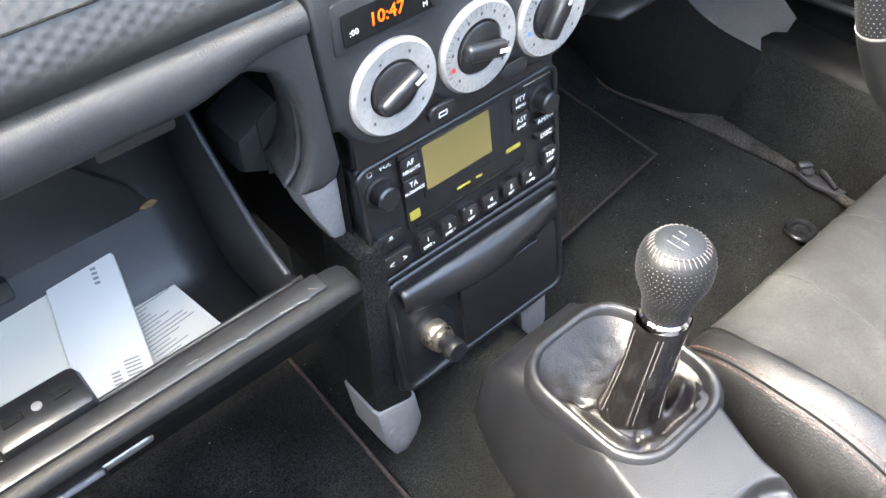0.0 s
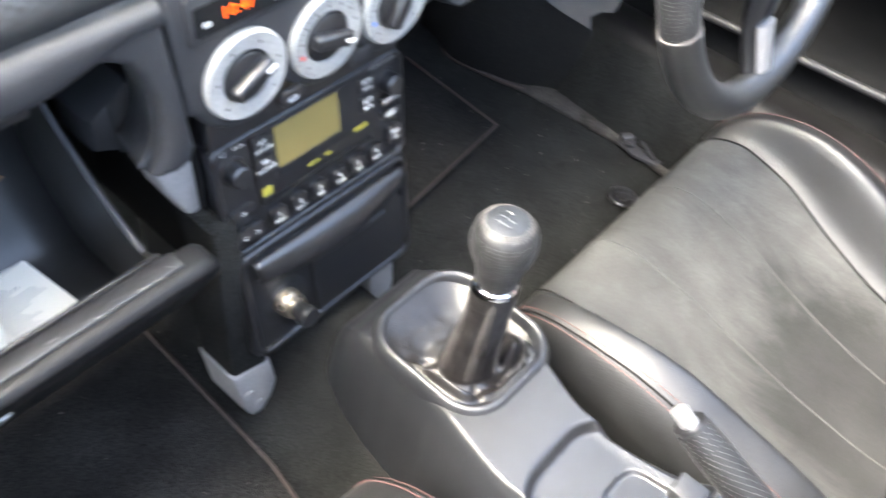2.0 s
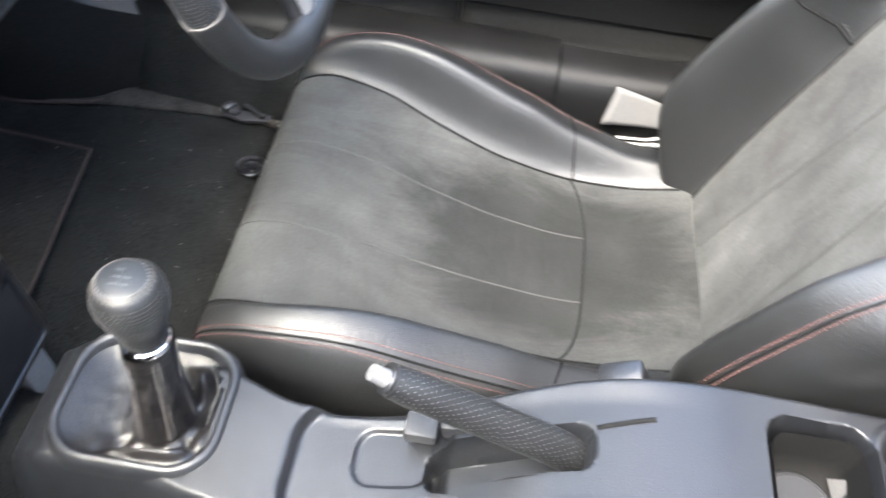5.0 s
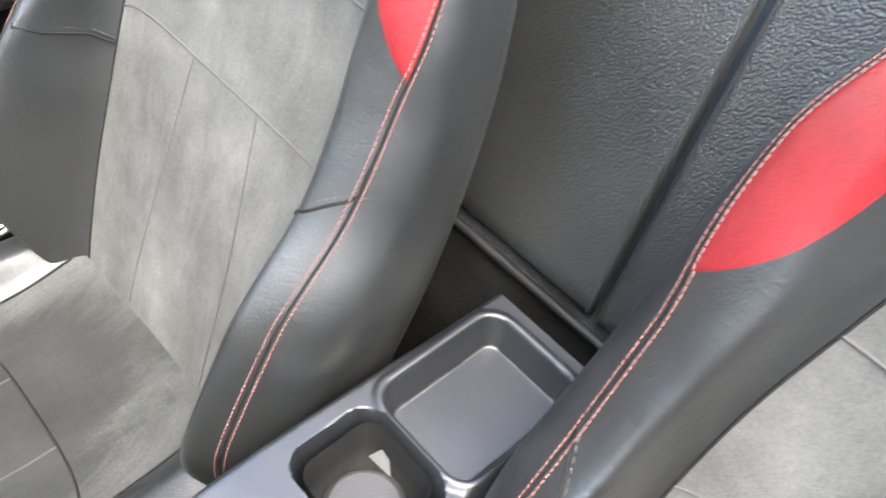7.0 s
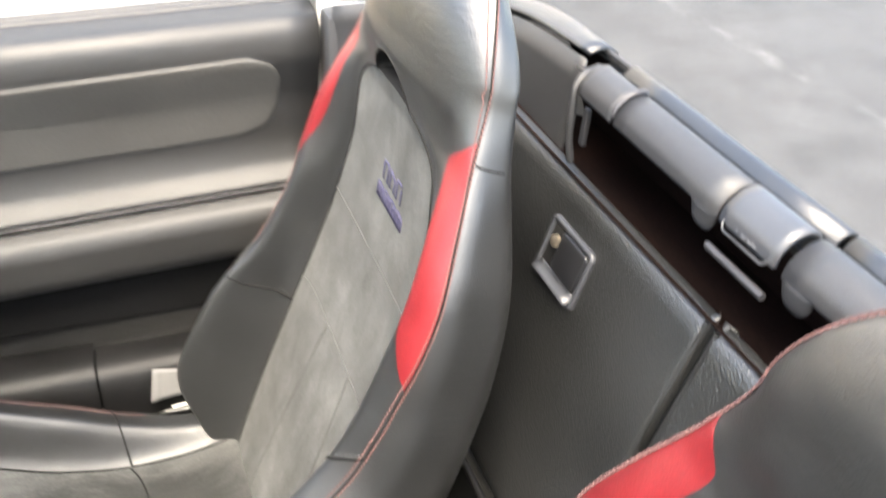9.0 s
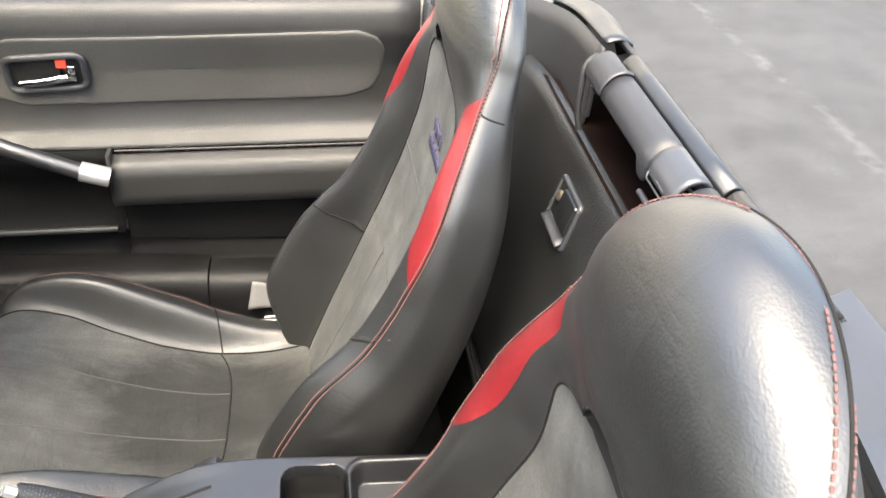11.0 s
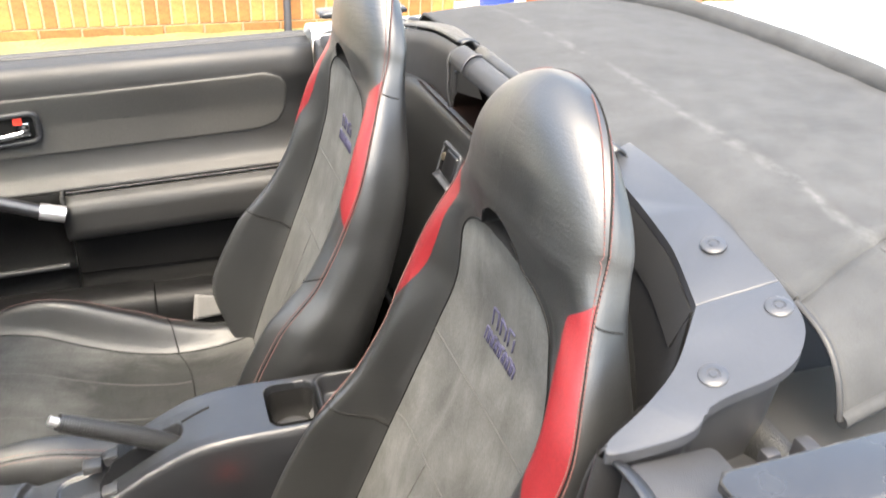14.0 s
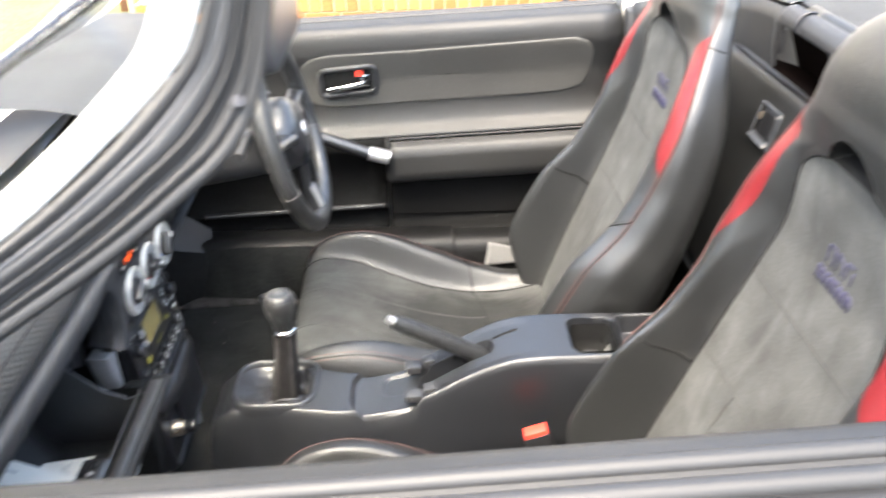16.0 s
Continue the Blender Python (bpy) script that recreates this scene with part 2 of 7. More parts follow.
def chalked(m, y0, width, tint):
    """A dusty, broken chalk mark rubbed into the cloth along a fold."""
    n, l = m.node_tree.nodes, m.node_tree.links
    b = n["Principled BSDF"]
    src = b.inputs["Base Color"].links[0].from_socket
    co = n.new("ShaderNodeTexCoord").outputs["Object"]
    xyz = n.new("ShaderNodeSeparateXYZ")
    l.new(co, xyz.inputs[0])

    def cloud(size, detail):
        t = n.new("ShaderNodeTexNoise")
        t.inputs["Scale"].default_value, t.inputs["Detail"].default_value, t.inputs["Roughness"].default_value = size, detail, 0.7
        l.new(co, t.inputs["Vector"])
        return t.outputs["Fac"]

    def calc(op, a, b2):
        q = n.new("ShaderNodeMath")
        q.operation = op
        for i, v in enumerate((a, b2)):
            if isinstance(v, float):
                q.inputs[i].default_value = v
            else:
                l.new(v, q.inputs[i])
        return q.outputs[0]

    off = calc("ADD", calc("SUBTRACT", xyz.outputs["Y"], y0), calc("MULTIPLY", calc("SUBTRACT", cloud(7.0, 5.0), 0.5), 0.05))
    near = n.new("ShaderNodeMapRange")
    near.interpolation_type = "SMOOTHSTEP"
    near.inputs["From Min"].default_value, near.inputs["From Max"].default_value = 0.0, width
    near.inputs["To Min"].default_value, near.inputs["To Max"].default_value = 1.0, 0.0
    l.new(calc("ABSOLUTE", off, 0.0), near.inputs["Value"])
    gap = n.new("ShaderNodeMapRange")
    gap.inputs["From Min"].default_value, gap.inputs["From Max"].default_value = 0.42, 0.72
    l.new(cloud(30.0, 6.0), gap.inputs["Value"])
    mix = n.new("ShaderNodeMix")
    mix.data_type = "RGBA"
    mix.inputs[7].default_value = (*tint, 1)
    l.new(calc("MULTIPLY", near.outputs[0], gap.outputs[0]), mix.inputs[0])
    l.new(src, mix.inputs[6])
    l.new(mix.outputs[2], b.inputs["Base Color"])


chalked(FABRIC, -1.160, 0.013, (0.088, 0.088, 0.087))


def glow(name, color, strength):
    m = bpy.data.materials.new(name)
    m.use_nodes = True
    b = m.node_tree.nodes["Principled BSDF"]
    b.inputs["Base Color"].default_value = (*color, 1)
    b.inputs["Emission Color"].default_value = (*color, 1)
    b.inputs["Emission Strength"].default_value = strength
    return m


CLOCK_GLOW = glow("orange_led", (1.0, 0.10, 0.004), 0.16)


def glass(name):
    m = bpy.data.materials.new(name)
    m.use_nodes = True
    b = m.node_tree.nodes["Principled BSDF"]
    b.inputs["Base Color"].default_value = (0.94, 0.97, 0.96, 1)
    b.inputs["Transmission Weight"].default_value = 1
    b.inputs["Roughness"].default_value = 0.02
    b.inputs["IOR"].default_value = 1.5
    return m


GLASS = glass("windscreen_glass")

# ---------------------------------------------------------------- mesh helpers


def sp(xs, ys, x):
    """A smooth curve through the points (xs, ys), with no overshoot to speak of."""
    xs, ys = np.asarray(xs, float), np.asarray(ys, float)
    x = np.clip(np.asarray(x, float), xs[0], xs[-1])
    h = np.diff(xs)
    d = np.diff(ys) / h
    m = np.concatenate([[d[0]], np.where(d[1:] * d[:-1] > 0, 2 * d[1:] * d[:-1] / (d[1:] + d[:-1] + 1e-12), 0), [d[-1]]])
    i = np.clip(np.searchsorted(xs, x, side="right") - 1, 0, len(h) - 1)
    t = (x - xs[i]) / h[i]
    return ((1 + 2 * t) * (1 - t) ** 2 * ys[i] + t * (1 - t) ** 2 * h[i] * m[i]
            + t * t * (3 - 2 * t) * ys[i + 1] + t * t * (t - 1) * h[i] * m[i + 1])


def link(name, me, mat, parent=None, label="", smooth=True):
    if me.materials:
        me.materials[0] = mat
    else:
        me.materials.append(mat)
    if smooth:
        me.shade_smooth()
    ob = new(name, me)
    if parent is not None:
        ob.parent = parent
        ob.matrix_parent_inverse = parent.matrix_world.inverted() if parent.type == "EMPTY" else Matrix()
    if label:
        tagged(ob, label)
    return ob


def thing(name, label, category, at=(0, 0, 0), group="", kind=""):
    """An empty at a thing's base, which parents its parts."""
    ob = new(name)
    ob.empty_display_size = 0.05
    ob.location = at
    ob.matrix_world = Matrix.Translation(at)
    return tagged(ob, label, category, group, kind)


def raw(name, verts, faces, mat, parent=None, label="", smooth=True, sharp=None):
    me = bpy.data.meshes.new(name)
    me.from_pydata([tuple(map(float, v)) for v in verts], [], faces)
    me.update()
    ob = link(name, me, mat, parent, label, smooth)
    if sharp:
        me.set_sharp_from_angle(angle=radians(sharp))
    return ob


def bm_part(name, bm, mat, parent=None, label="", smooth=True, sharp=40):
    me = bpy.data.meshes.new(name)
    bmesh.ops.recalc_face_normals(bm, faces=bm.faces)
    bm.to_mesh(me)
    bm.free()
    ob = link(name, me, mat, parent, label, smooth)
    if smooth and sharp:
        me.set_sharp_from_angle(angle=radians(sharp))
    return ob


def block(name, lo, hi, mat, parent=None, label="", r=0.004, seg=2, m=None):
    """A rounded block between two corners, posed by m."""
    bm = bmesh.new()
    bmesh.ops.create_cube(bm, size=1)
    lo, hi = Vector(lo), Vector(hi)
    for v in bm.verts:
        v.co = Vector(((v.co[i] + 0.5) * (hi[i] - lo[i]) + lo[i]) for i in range(3))
    r = min(r, 0.45 * min(abs(hi[i] - lo[i]) for i in range(3)))
    if r > 0:
        bmesh.ops.bevel(bm, geom=list(bm.edges), offset=r, segments=seg, affect="EDGES", profile=0.5)
    if m is not None:
        bm.transform(m)
    return bm_part(name, bm, mat, parent, label)


def slab(name, poly, depth, mat, parent=None, label="", m=None, r=0.003, seg=2):
    """A plate: a polygon (x, y) drawn out by depth along z, its rims rounded, posed by m."""
    bm = bmesh.new()
    a = [bm.verts.new((x, y, 0)) for x, y in poly]
    b = [bm.verts.new((x, y, depth)) for x, y in poly]
    n = len(poly)
    bm.faces.new(a[::-1])
    bm.faces.new(b)
    for i in range(n):
        bm.faces.new((a[i], a[(i + 1) % n], b[(i + 1) % n], b[i]))
    bmesh.ops.recalc_face_normals(bm, faces=bm.faces)
    if r > 0:
        rim = [e for e in bm.edges if abs(e.verts[0].co.z - e.verts[1].co.z) < 1e-7]
        bmesh.ops.bevel(bm, geom=rim, offset=r, segments=seg, affect="EDGES", profile=0.5)
    if m is not None:
        bm.transform(m)
    return bm_part(name, bm, mat, parent, label, sharp=35)


def rrect(x0, x1, y0, y1, r, n=5):
    """A rectangle with round corners."""
    pts = []
    for cx, cy, a in ((x1 - r, y1 - r, 0), (x0 + r, y1 - r, 90), (x0 + r, y0 + r, 180), (x1 - r, y0 + r, 270)):
        pts += [(cx + r * math.cos(radians(a + 90 * i / n)), cy + r * math.sin(radians(a + 90 * i / n))) for i in range(n + 1)]
    return pts


def lathe(name, prof, mat, parent=None, label="", m=None, n=32):
    """A turned body: profile of (radius, z)."""
    verts, faces = [], []
    for r, z in prof:
        verts += [(r * math.cos(2 * math.pi * i / n), r * math.sin(2 * math.pi * i / n), z) for i in range(n)]
    for k in range(len(prof) - 1):
        for i in range(n):
            faces.append((k * n + i, k * n + (i + 1) % n, (k + 1) * n + (i + 1) % n, (k + 1) * n + i))
    faces.append(tuple(range(n))[::-1])
    faces.append(tuple(range((len(prof) - 1) * n, len(prof) * n)))
    if m is not None:
        verts = [m @ Vector(v) for v in verts]
    return raw(name, verts, faces, mat, parent, label, sharp=38)


def tube_data(pts, radius, n=10, closed=False, flat=1.0):
    pts = [Vector(p) for p in pts]
    k = len(pts)
    rad = radius if hasattr(radius, "__len__") else [radius] * k
    verts, faces = [], []
    up = Vector((0, 0, 1))
    for i, p in enumerate(pts):
        a = pts[(i - 1) % k] if closed or i > 0 else p
        b = pts[(i + 1) % k] if closed or i < k - 1 else p
        d = (b - a).normalized()
        s = d.cross(up)
        if s.length < 1e-4:
            s = d.cross(Vector((0, 1, 0)))
        s.normalize()
        u = s.cross(d)
        for j in range(n):
            w = 2 * math.pi * j / n
            verts.append(p + s * (rad[i] * math.cos(w)) + u * (rad[i] * flat * math.sin(w)))
    rows = k if closed else k - 1
    for i in range(rows):
        for j in range(n):
            a, b = i * n, ((i + 1) % k) * n
            faces.append((a + j, a + (j + 1) % n, b + (j + 1) % n, b + j))
    if not closed:
        faces.append(tuple(range(n))[::-1])
        faces.append(tuple(range((k - 1) * n, k * n)))
    return verts, faces


def tube(name, pts, radius, mat, parent=None, label="", n=10, closed=False, flat=1.0):
    return raw(name, *tube_data(pts, radius, n, closed, flat), mat, parent, label, sharp=60)


def curve_pts(keys, n=24):
    """A smooth way through a few places."""
    keys = np.array(keys, float)
    t = np.concatenate([[0], np.cumsum(np.linalg.norm(np.diff(keys, axis=0), axis=1))])
    s = np.linspace(0, t[-1], n)
    return np.stack([sp(t, keys[:, i], s) for i in range(3)], 1)


def sheet(name, grid, mat, parent=None, label="", thick=0.0, flip=False, sharp=None):
    """A surface from a grid of places (rows, columns, 3)."""
    g = np.asarray(grid, float)
    r, c = g.shape[:2]
    idx = np.arange(r * c).reshape(r, c)
    f = np.stack([idx[:-1, :-1], idx[:-1, 1:], idx[1:, 1:], idx[1:, :-1]], -1).reshape(-1, 4)
    if flip:
        f = f[:, ::-1]
    ob = raw(name, g.reshape(-1, 3), f.tolist(), mat, parent, label, sharp=sharp)
    if thick:
        s = ob.modifiers.new("thickness", "SOLIDIFY")
        s.thickness, s.offset = thick, -1
    return ob


def text(name, body, size, mat, parent, m, label="", align="CENTER"):
    cu = bpy.data.curves.new(name, "FONT")
    cu.body, cu.size, cu.align_x, cu.align_y, cu.extrude, cu.resolution_u = body, size, align, "CENTER", 0.0002, 2
    tmp = bpy.data.objects.new(name, cu)
    scene.collection.objects.link(tmp)
    dg = bpy.context.evaluated_depsgraph_get()
    me = bpy.data.meshes.new_from_object(tmp.evaluated_get(dg))
    bpy.data.objects.remove(tmp)
    me.transform(m)
    me.materials.clear()
    return link(name, me, mat, parent, label, smooth=False)


def bars(name, rows, mat, parent, m, depth=0.0003):
    """Writing that cannot be read: plain bars (x0, x1, y0, y1)."""
    verts, faces = [], []
    for x0, x1, y0, y1 in rows:
        k = len(verts)
        verts += [m @ Vector(p) for p in ((x0, y0, depth), (x1, y0, depth), (x1, y1, depth), (x0, y1, depth))]
        faces.append((k, k + 1, k + 2, k + 3))
    return tagged(raw(name, verts, faces, mat, parent, smooth=False), kind="stuff")


# Poses: FRONT lays a plate's (x, y) on the car's (x, z), facing the seats.
def facing_rear(x, y, z, lean=0.0):
    return Matrix.Translation((x, y, z)) @ Matrix.Rotation(radians(90 + lean), 4, "X")


# ---------------------------------------------------------------- ground and surroundings


def build_outside():
    n = 60
    g = np.zeros((n, n, 3))
    a = np.sign(np.linspace(-1, 1, n)) * np.abs(np.linspace(-1, 1, n)) ** 3 * 400
    g[..., 0], g[..., 1] = np.meshgrid(a, a, indexing="ij")
    ob = sheet("ground", g, CONCRETE)
    tagged(ob, "pale sunlit paving round the parked car", "ground", kind="structure")


build_outside()

# ---------------------------------------------------------------- seats
# u: across the seat from its middle; f: forwards of the insert's front face.
ZK = (0.27, 0.33, 0.45, 0.55, 0.634, 0.73, 0.80, 0.86, 0.918, 0.97, 1.02, 1.055, 1.076, 1.086)
Y_MID = (-0.648, -0.668, -0.714, -0.751, -0.781, -0.809, -0.825, -0.832, -0.839, -0.845, -0.852, -0.862, -0.874, -0.893)
HALF_W = (0.196, 0.210, 0.232, 0.237, 0.232, 0.222, 0.205, 0.182, 0.160, 0.148, 0.148, 0.148, 0.110, 0.040)
BOLSTER = (0.000, 0.044, 0.098, 0.088, 0.054, 0.034, 0.018, 0.003, -0.0095, -0.0195, -0.0195, -0.0195, -0.0195, 0.0)
SEAM_U = (0.176, 0.192, 0.204, 0.207, 0.208, 0.206, 0.195, 0.174, 0.155, 0.1445, 0.144, 0.144, 0.084, 0.026)
INSERT = (0.140, 0.148, 0.158, 0.156, 0.151, 0.136, 0.122, 0.114, 0.0, 0.0, 0.0, 0.0, 0.0, 0.0)
THICK = (0.086, 0.082, 0.074, 0.067, 0.062, 0.058, 0.055, 0.052, 0.049, 0.050, 0.050, 0.050, 0.050, 0.050)
RED_LO, RED_HI = 0.724, 0.930


def insert_half(z):
    """Half the width of the insert, and above it of the arched slot under the headrest."""
    z = np.asarray(z, float)
    low = sp(ZK[:8], INSERT[:8], np.minimum(z, 0.86))
    cap = 0.114 * np.sqrt(np.clip(1 - ((z - 0.86) / 0.054) ** 2, 0, 1))
    slot = 0.052 * np.sqrt(np.clip(1 - ((z - 0.893) / 0.051) ** 2, 0, 1))
    return np.where(z < 0.86, low, np.maximum(cap, slot))


def insert_top(u):
    """The top edge of the insert: it follows the leather round it, and dips in the middle to leave a small slot."""
    return 0.855 + 0.054 * math.sqrt(max(1 - min(abs(u) / 0.114, 1) ** 2, 0)) + 0.010 * min((abs(u) / 0.060) ** 4, 2)


def red_share(z):
    """How much of the wing's front the red panel takes at a height."""
    k = (z - RED_LO) / (RED_HI - RED_LO)
    return 0.70 * (1 - abs(2 * k - 1) ** 2.4) if 0 < k < 1 else 0.0


def wing_place(z, c):
    """The ring parameter of a place c between 1 and 3 that is counted without the red panel."""
    edge = 1 + 2 * (1 - red_share(z))
    return 1 + (c - 1) / (edge - 1) if c <= edge else 2 + (c - edge) / (3 - edge)


def head_surface(v, c):
    """The rounded headrest: v from its neck (0) to the top of the stitched seam (1), c as for the backrest below it."""
    al = 0.175 + (math.pi / 2 - 0.175) * v
    seam = np.array((0.1474 * math.cos(al), -0.862 - 0.040 * math.sin(al) ** 2, 0.942 + 0.132 * math.sin(al)))
    ks = (0.0, 0.25, 0.5, 0.7, 0.85, 1.0)
    if c <= 3:
        cc = c if c <= 1 else min(1 + (c - 1) * 2, 3)
        p = max(cc - 1, 0) / 2 * math.pi / 2
        mid = np.array((0, float(sp(ks, (-0.825, -0.829, -0.842, -0.860, -0.880, -0.902), v)), float(sp(ks, (0.965, 1.006, 1.046, 1.069, 1.078, 1.074), v))))
        r = seam + (mid - seam) * math.cos(p)
        return float(seam[0] * math.sin(p)), float(r[1]), float(r[2])
    kx = (3.0, 3.5, 4.0, 4.5, 5.0)
    mid = np.array((0, -0.895 - 0.007 * v, 0.965 + 0.109 * v))
    r = seam + (mid - seam) * float(sp(kx, (0.0, 0.30, 0.68, 1.0, 1.12 - 0.12 * v), c))
    return float(seam[0] * sp(kx, (1.0, 1.02, 1.02, 0.86, 0.0), c)), float(r[1]), float(r[2])


def back_surface(z, c):
    """The backrest at height z and ring parameter c: 0 mid front, 1 insert edge, 2 red edge, 3 stitched seam, 4 flank, 5 mid back."""
    wi = insert_half(z)
    w, b, us, t = (float(sp(ZK, k, z)) for k in (HALF_W, BOLSTER, SEAM_U, THICK))
    ym = float(sp(ZK, Y_MID, z))
    wi = float(wi)
    if z > 0.965:
        return head_surface(math.asin(min((z - 0.965) / 0.110, 1)) / (math.pi / 2), c)
    red = red_share(z)
    ridge = wi + (us - wi) * 0.5
    crest = 0.004 * math.exp(-((z - 0.83) / 0.07) ** 2)
    ctrl = [(-wi * 0.5 - 0.02, 0.0), (0.0, 0.0), (wi * 0.85, 0.004 * (wi > 0.02)), (ridge, b * 1.16 + 0.006 + crest), (us, b),
            (w, b - 0.28 * (b + t)), (w + 0.001, b - 0.66 * (b + t)), (w * 0.86, -t), (0.0, -t - 0.008 * min(t / 0.046, 1)), (-w * 0.4, -t)]
    kn = [-0.4, 0.0, 1.0, 2.0, 3.0, 3.5, 4.0, 4.5, 5.0, 5.4]
    if c <= 1:
        u = wi * c
        f = 0.004 * c * c
        base = (u, f)
    else:
        cc = c
        if 1 < c <= 3:
            edge = 1 + 2 * (1 - red)
            cc = 1 + (c - 1) * (edge - 1) if c <= 2 else edge + (c - 2) * (3 - edge)
        kx = [0.5] + kn[2:]
        pu = [wi * 0.5] + [wi if i == 2 else p[0] for i, p in enumerate(ctrl) if i >= 2]
        pf = [0.002] + [p[1] for p in ctrl[2:]]
        base = (float(sp(kx, pu, cc)), float(sp(kx, pf, cc)))
    u, f = base
    if z > 0.88 and c <= 3:
        k = min((z - 0.88) / 0.075, 1)
        k = k * k * (3 - 2 * k)
        f = f * (1 - k) + k * (b + (0.020 - b) * math.sqrt(max(1 - (u / max(us, 0.002)) ** 2, 0)))
    k = (z - RED_LO + 0.03) / (RED_HI - RED_LO + 0.055)
    if 0 < k < 1 and 1.4 < c < 4.0:
        e = math.sin(math.pi * ((c - 1.4) / 2.6) ** 0.8) * math.sin(math.pi * k) ** 1.5
        u, f = u + 0.017 * e, f + 0.008 * e
    if c <= 1.0 and z > 0.86:
        k = min(max((z - insert_top(u)) / 0.010, 0), 1)
        f -= 0.045 * k * (1 - min(max((c - 0.90) / 0.10, 0), 1))
    return u, ym + f, z


def lean(dy, z):
    """How far a seat's backrest stands forward at a height: its base shift, and more where it is set more upright."""
    return dy[0] + dy[1] * max(z - 0.69, 0) + dy[2] * math.exp(-((z - 0.80) / 0.07) ** 2)


def shift(p, cx, side, dy):
    return (cx + side * p[0], p[1] + lean(dy, p[2]), p[2])


ZS = np.concatenate([np.linspace(0.27, 0.70, 56), np.linspace(0.706, 0.856, 40), np.linspace(0.86, 0.9535, 52), np.linspace(0.958, 0.97, 3), 0.965 + 0.110 * np.sin(np.linspace(0.06, 1.0, 36) * math.pi / 2 * 0.999)])
CS = np.concatenate([np.linspace(0, 1, 45), np.linspace(1, 2, 15)[1:], np.linspace(2, 3, 13)[1:], np.linspace(3, 4, 9)[1:], np.linspace(4, 5, 9)[1:]])
I_IN, I_RED, I_SEAM = 44, 58, 70


def strip(name, cx, dy, side, c0, c1, z0, z1, mat, parent, label=""):
    zi = [i for i, z in enumerate(ZS) if z0 - 1e-6 <= z <= z1 + 1e-6]
    g = [[shift(BACK[i][j], cx, side, dy) for j in range(c0, c1 + 1)] for i in zi]
    return sheet(name, g, mat, parent, label, flip=side > 0)


BACK = [[back_surface(float(z), float(c)) for c in CS] for z in ZS]


def on_back(z, c, lift=0.0015):
    a = Vector(back_surface(z, c))
    du = Vector(back_surface(z, c + 0.02)) - Vector(back_surface(z, c - 0.02 if c > 0.02 else 0))
    dz = Vector(back_surface(z + 0.003, c)) - Vector(back_surface(z - 0.003, c))
    n = dz.cross(du)
    if n.length > 1e-12:
        n.normalize()
    if c < 4 and n.dot(Vector((a.x, 0.05, 0))) < 0:
        n = -n
    return a + n * lift


def dashes(name, way, pitch, length, r, mat, parent, label=""):
    """Stitches: short rods along a way."""
    way = [Vector(p) for p in way]
    verts, faces = [], []
    acc = 0.0
    for a, b in zip(way[:-1], way[1:]):
        d = b - a
        if d.length < 1e-9:
            continue
        s = acc
        while s < d.length:
            p = a + d * (s / d.length)
            q = p + d.normalized() * length
            v, f = tube_data([p, q], r, 4)
            k = len(verts)
            verts += v
            faces += [tuple(i + k for i in x) for x in f]
            s += pitch
        acc = s - d.length
    return raw(name, verts, faces, mat, parent, label, smooth=False)


# The cushion: y and z along its middle, from the front's foot to the rear.
CY = (-0.160, -0.146, -0.140, -0.146, -0.165, -0.200, -0.260, -0.340, -0.430, -0.510, -0.580, -0.660)
CZ = (0.215, 0.255, 0.295, 0.330, 0.350, 0.358, 0.348, 0.320, 0.295, 0.284, 0.288, 0.305)
CH = (0.000, 0.000, 0.004, 0.010, 0.022, 0.040, 0.066, 0.086, 0.078, 0.056, 0.034, 0.020)
CWI = (0.150, 0.158, 0.164, 0.168, 0.172, 0.174, 0.169, 0.153, 0.139, 0.134, 0.132, 0.132)
CW = (0.190, 0.205, 0.215, 0.222, 0.230, 0.238, 0.244, 0.244, 0.238, 0.226, 0.212, 0.200)
CP = np.linspace(0, 1, len(CY))


def cushion_surface(v, c):
    """c: 0 middle, 1 insert edge, 2 stitched crest, 3 foot of the flank."""
    y, z, h, wi, w = (float(sp(CP, k, v)) for k in (CY, CZ, CH, CWI, CW))
    kx = [0.0, 0.6, 1.0, 1.5, 2.0, 2.35, 3.0]
    pu = [0.0, wi * 0.6, wi, wi + (w - wi) * 0.40, wi + (w - wi) * 0.76, w, w - 0.012]
    pz = [0.0, 0.0, 0.006 + h * 0.06, h * 0.92 + 0.002, h * 0.82, h * 0.82 - 0.045, min(0.21 - z, h * 0.5 - 0.06)]
    pull = 0.0
    if v < 0.35:
        pull = (0.35 - v) / 0.35
    u = float(sp(kx, pu, c))
    yy = y - pull * 0.035 * (u / 0.24) ** 4
    return u, yy, z + float(sp(kx, pz, c))


def on_cushion(v, c, lift=0.001):
    p = Vector(cushion_surface(v, c))
    return p + Vector((0, 0.3 if v < 0.3 else 0, 1)).normalized() * lift


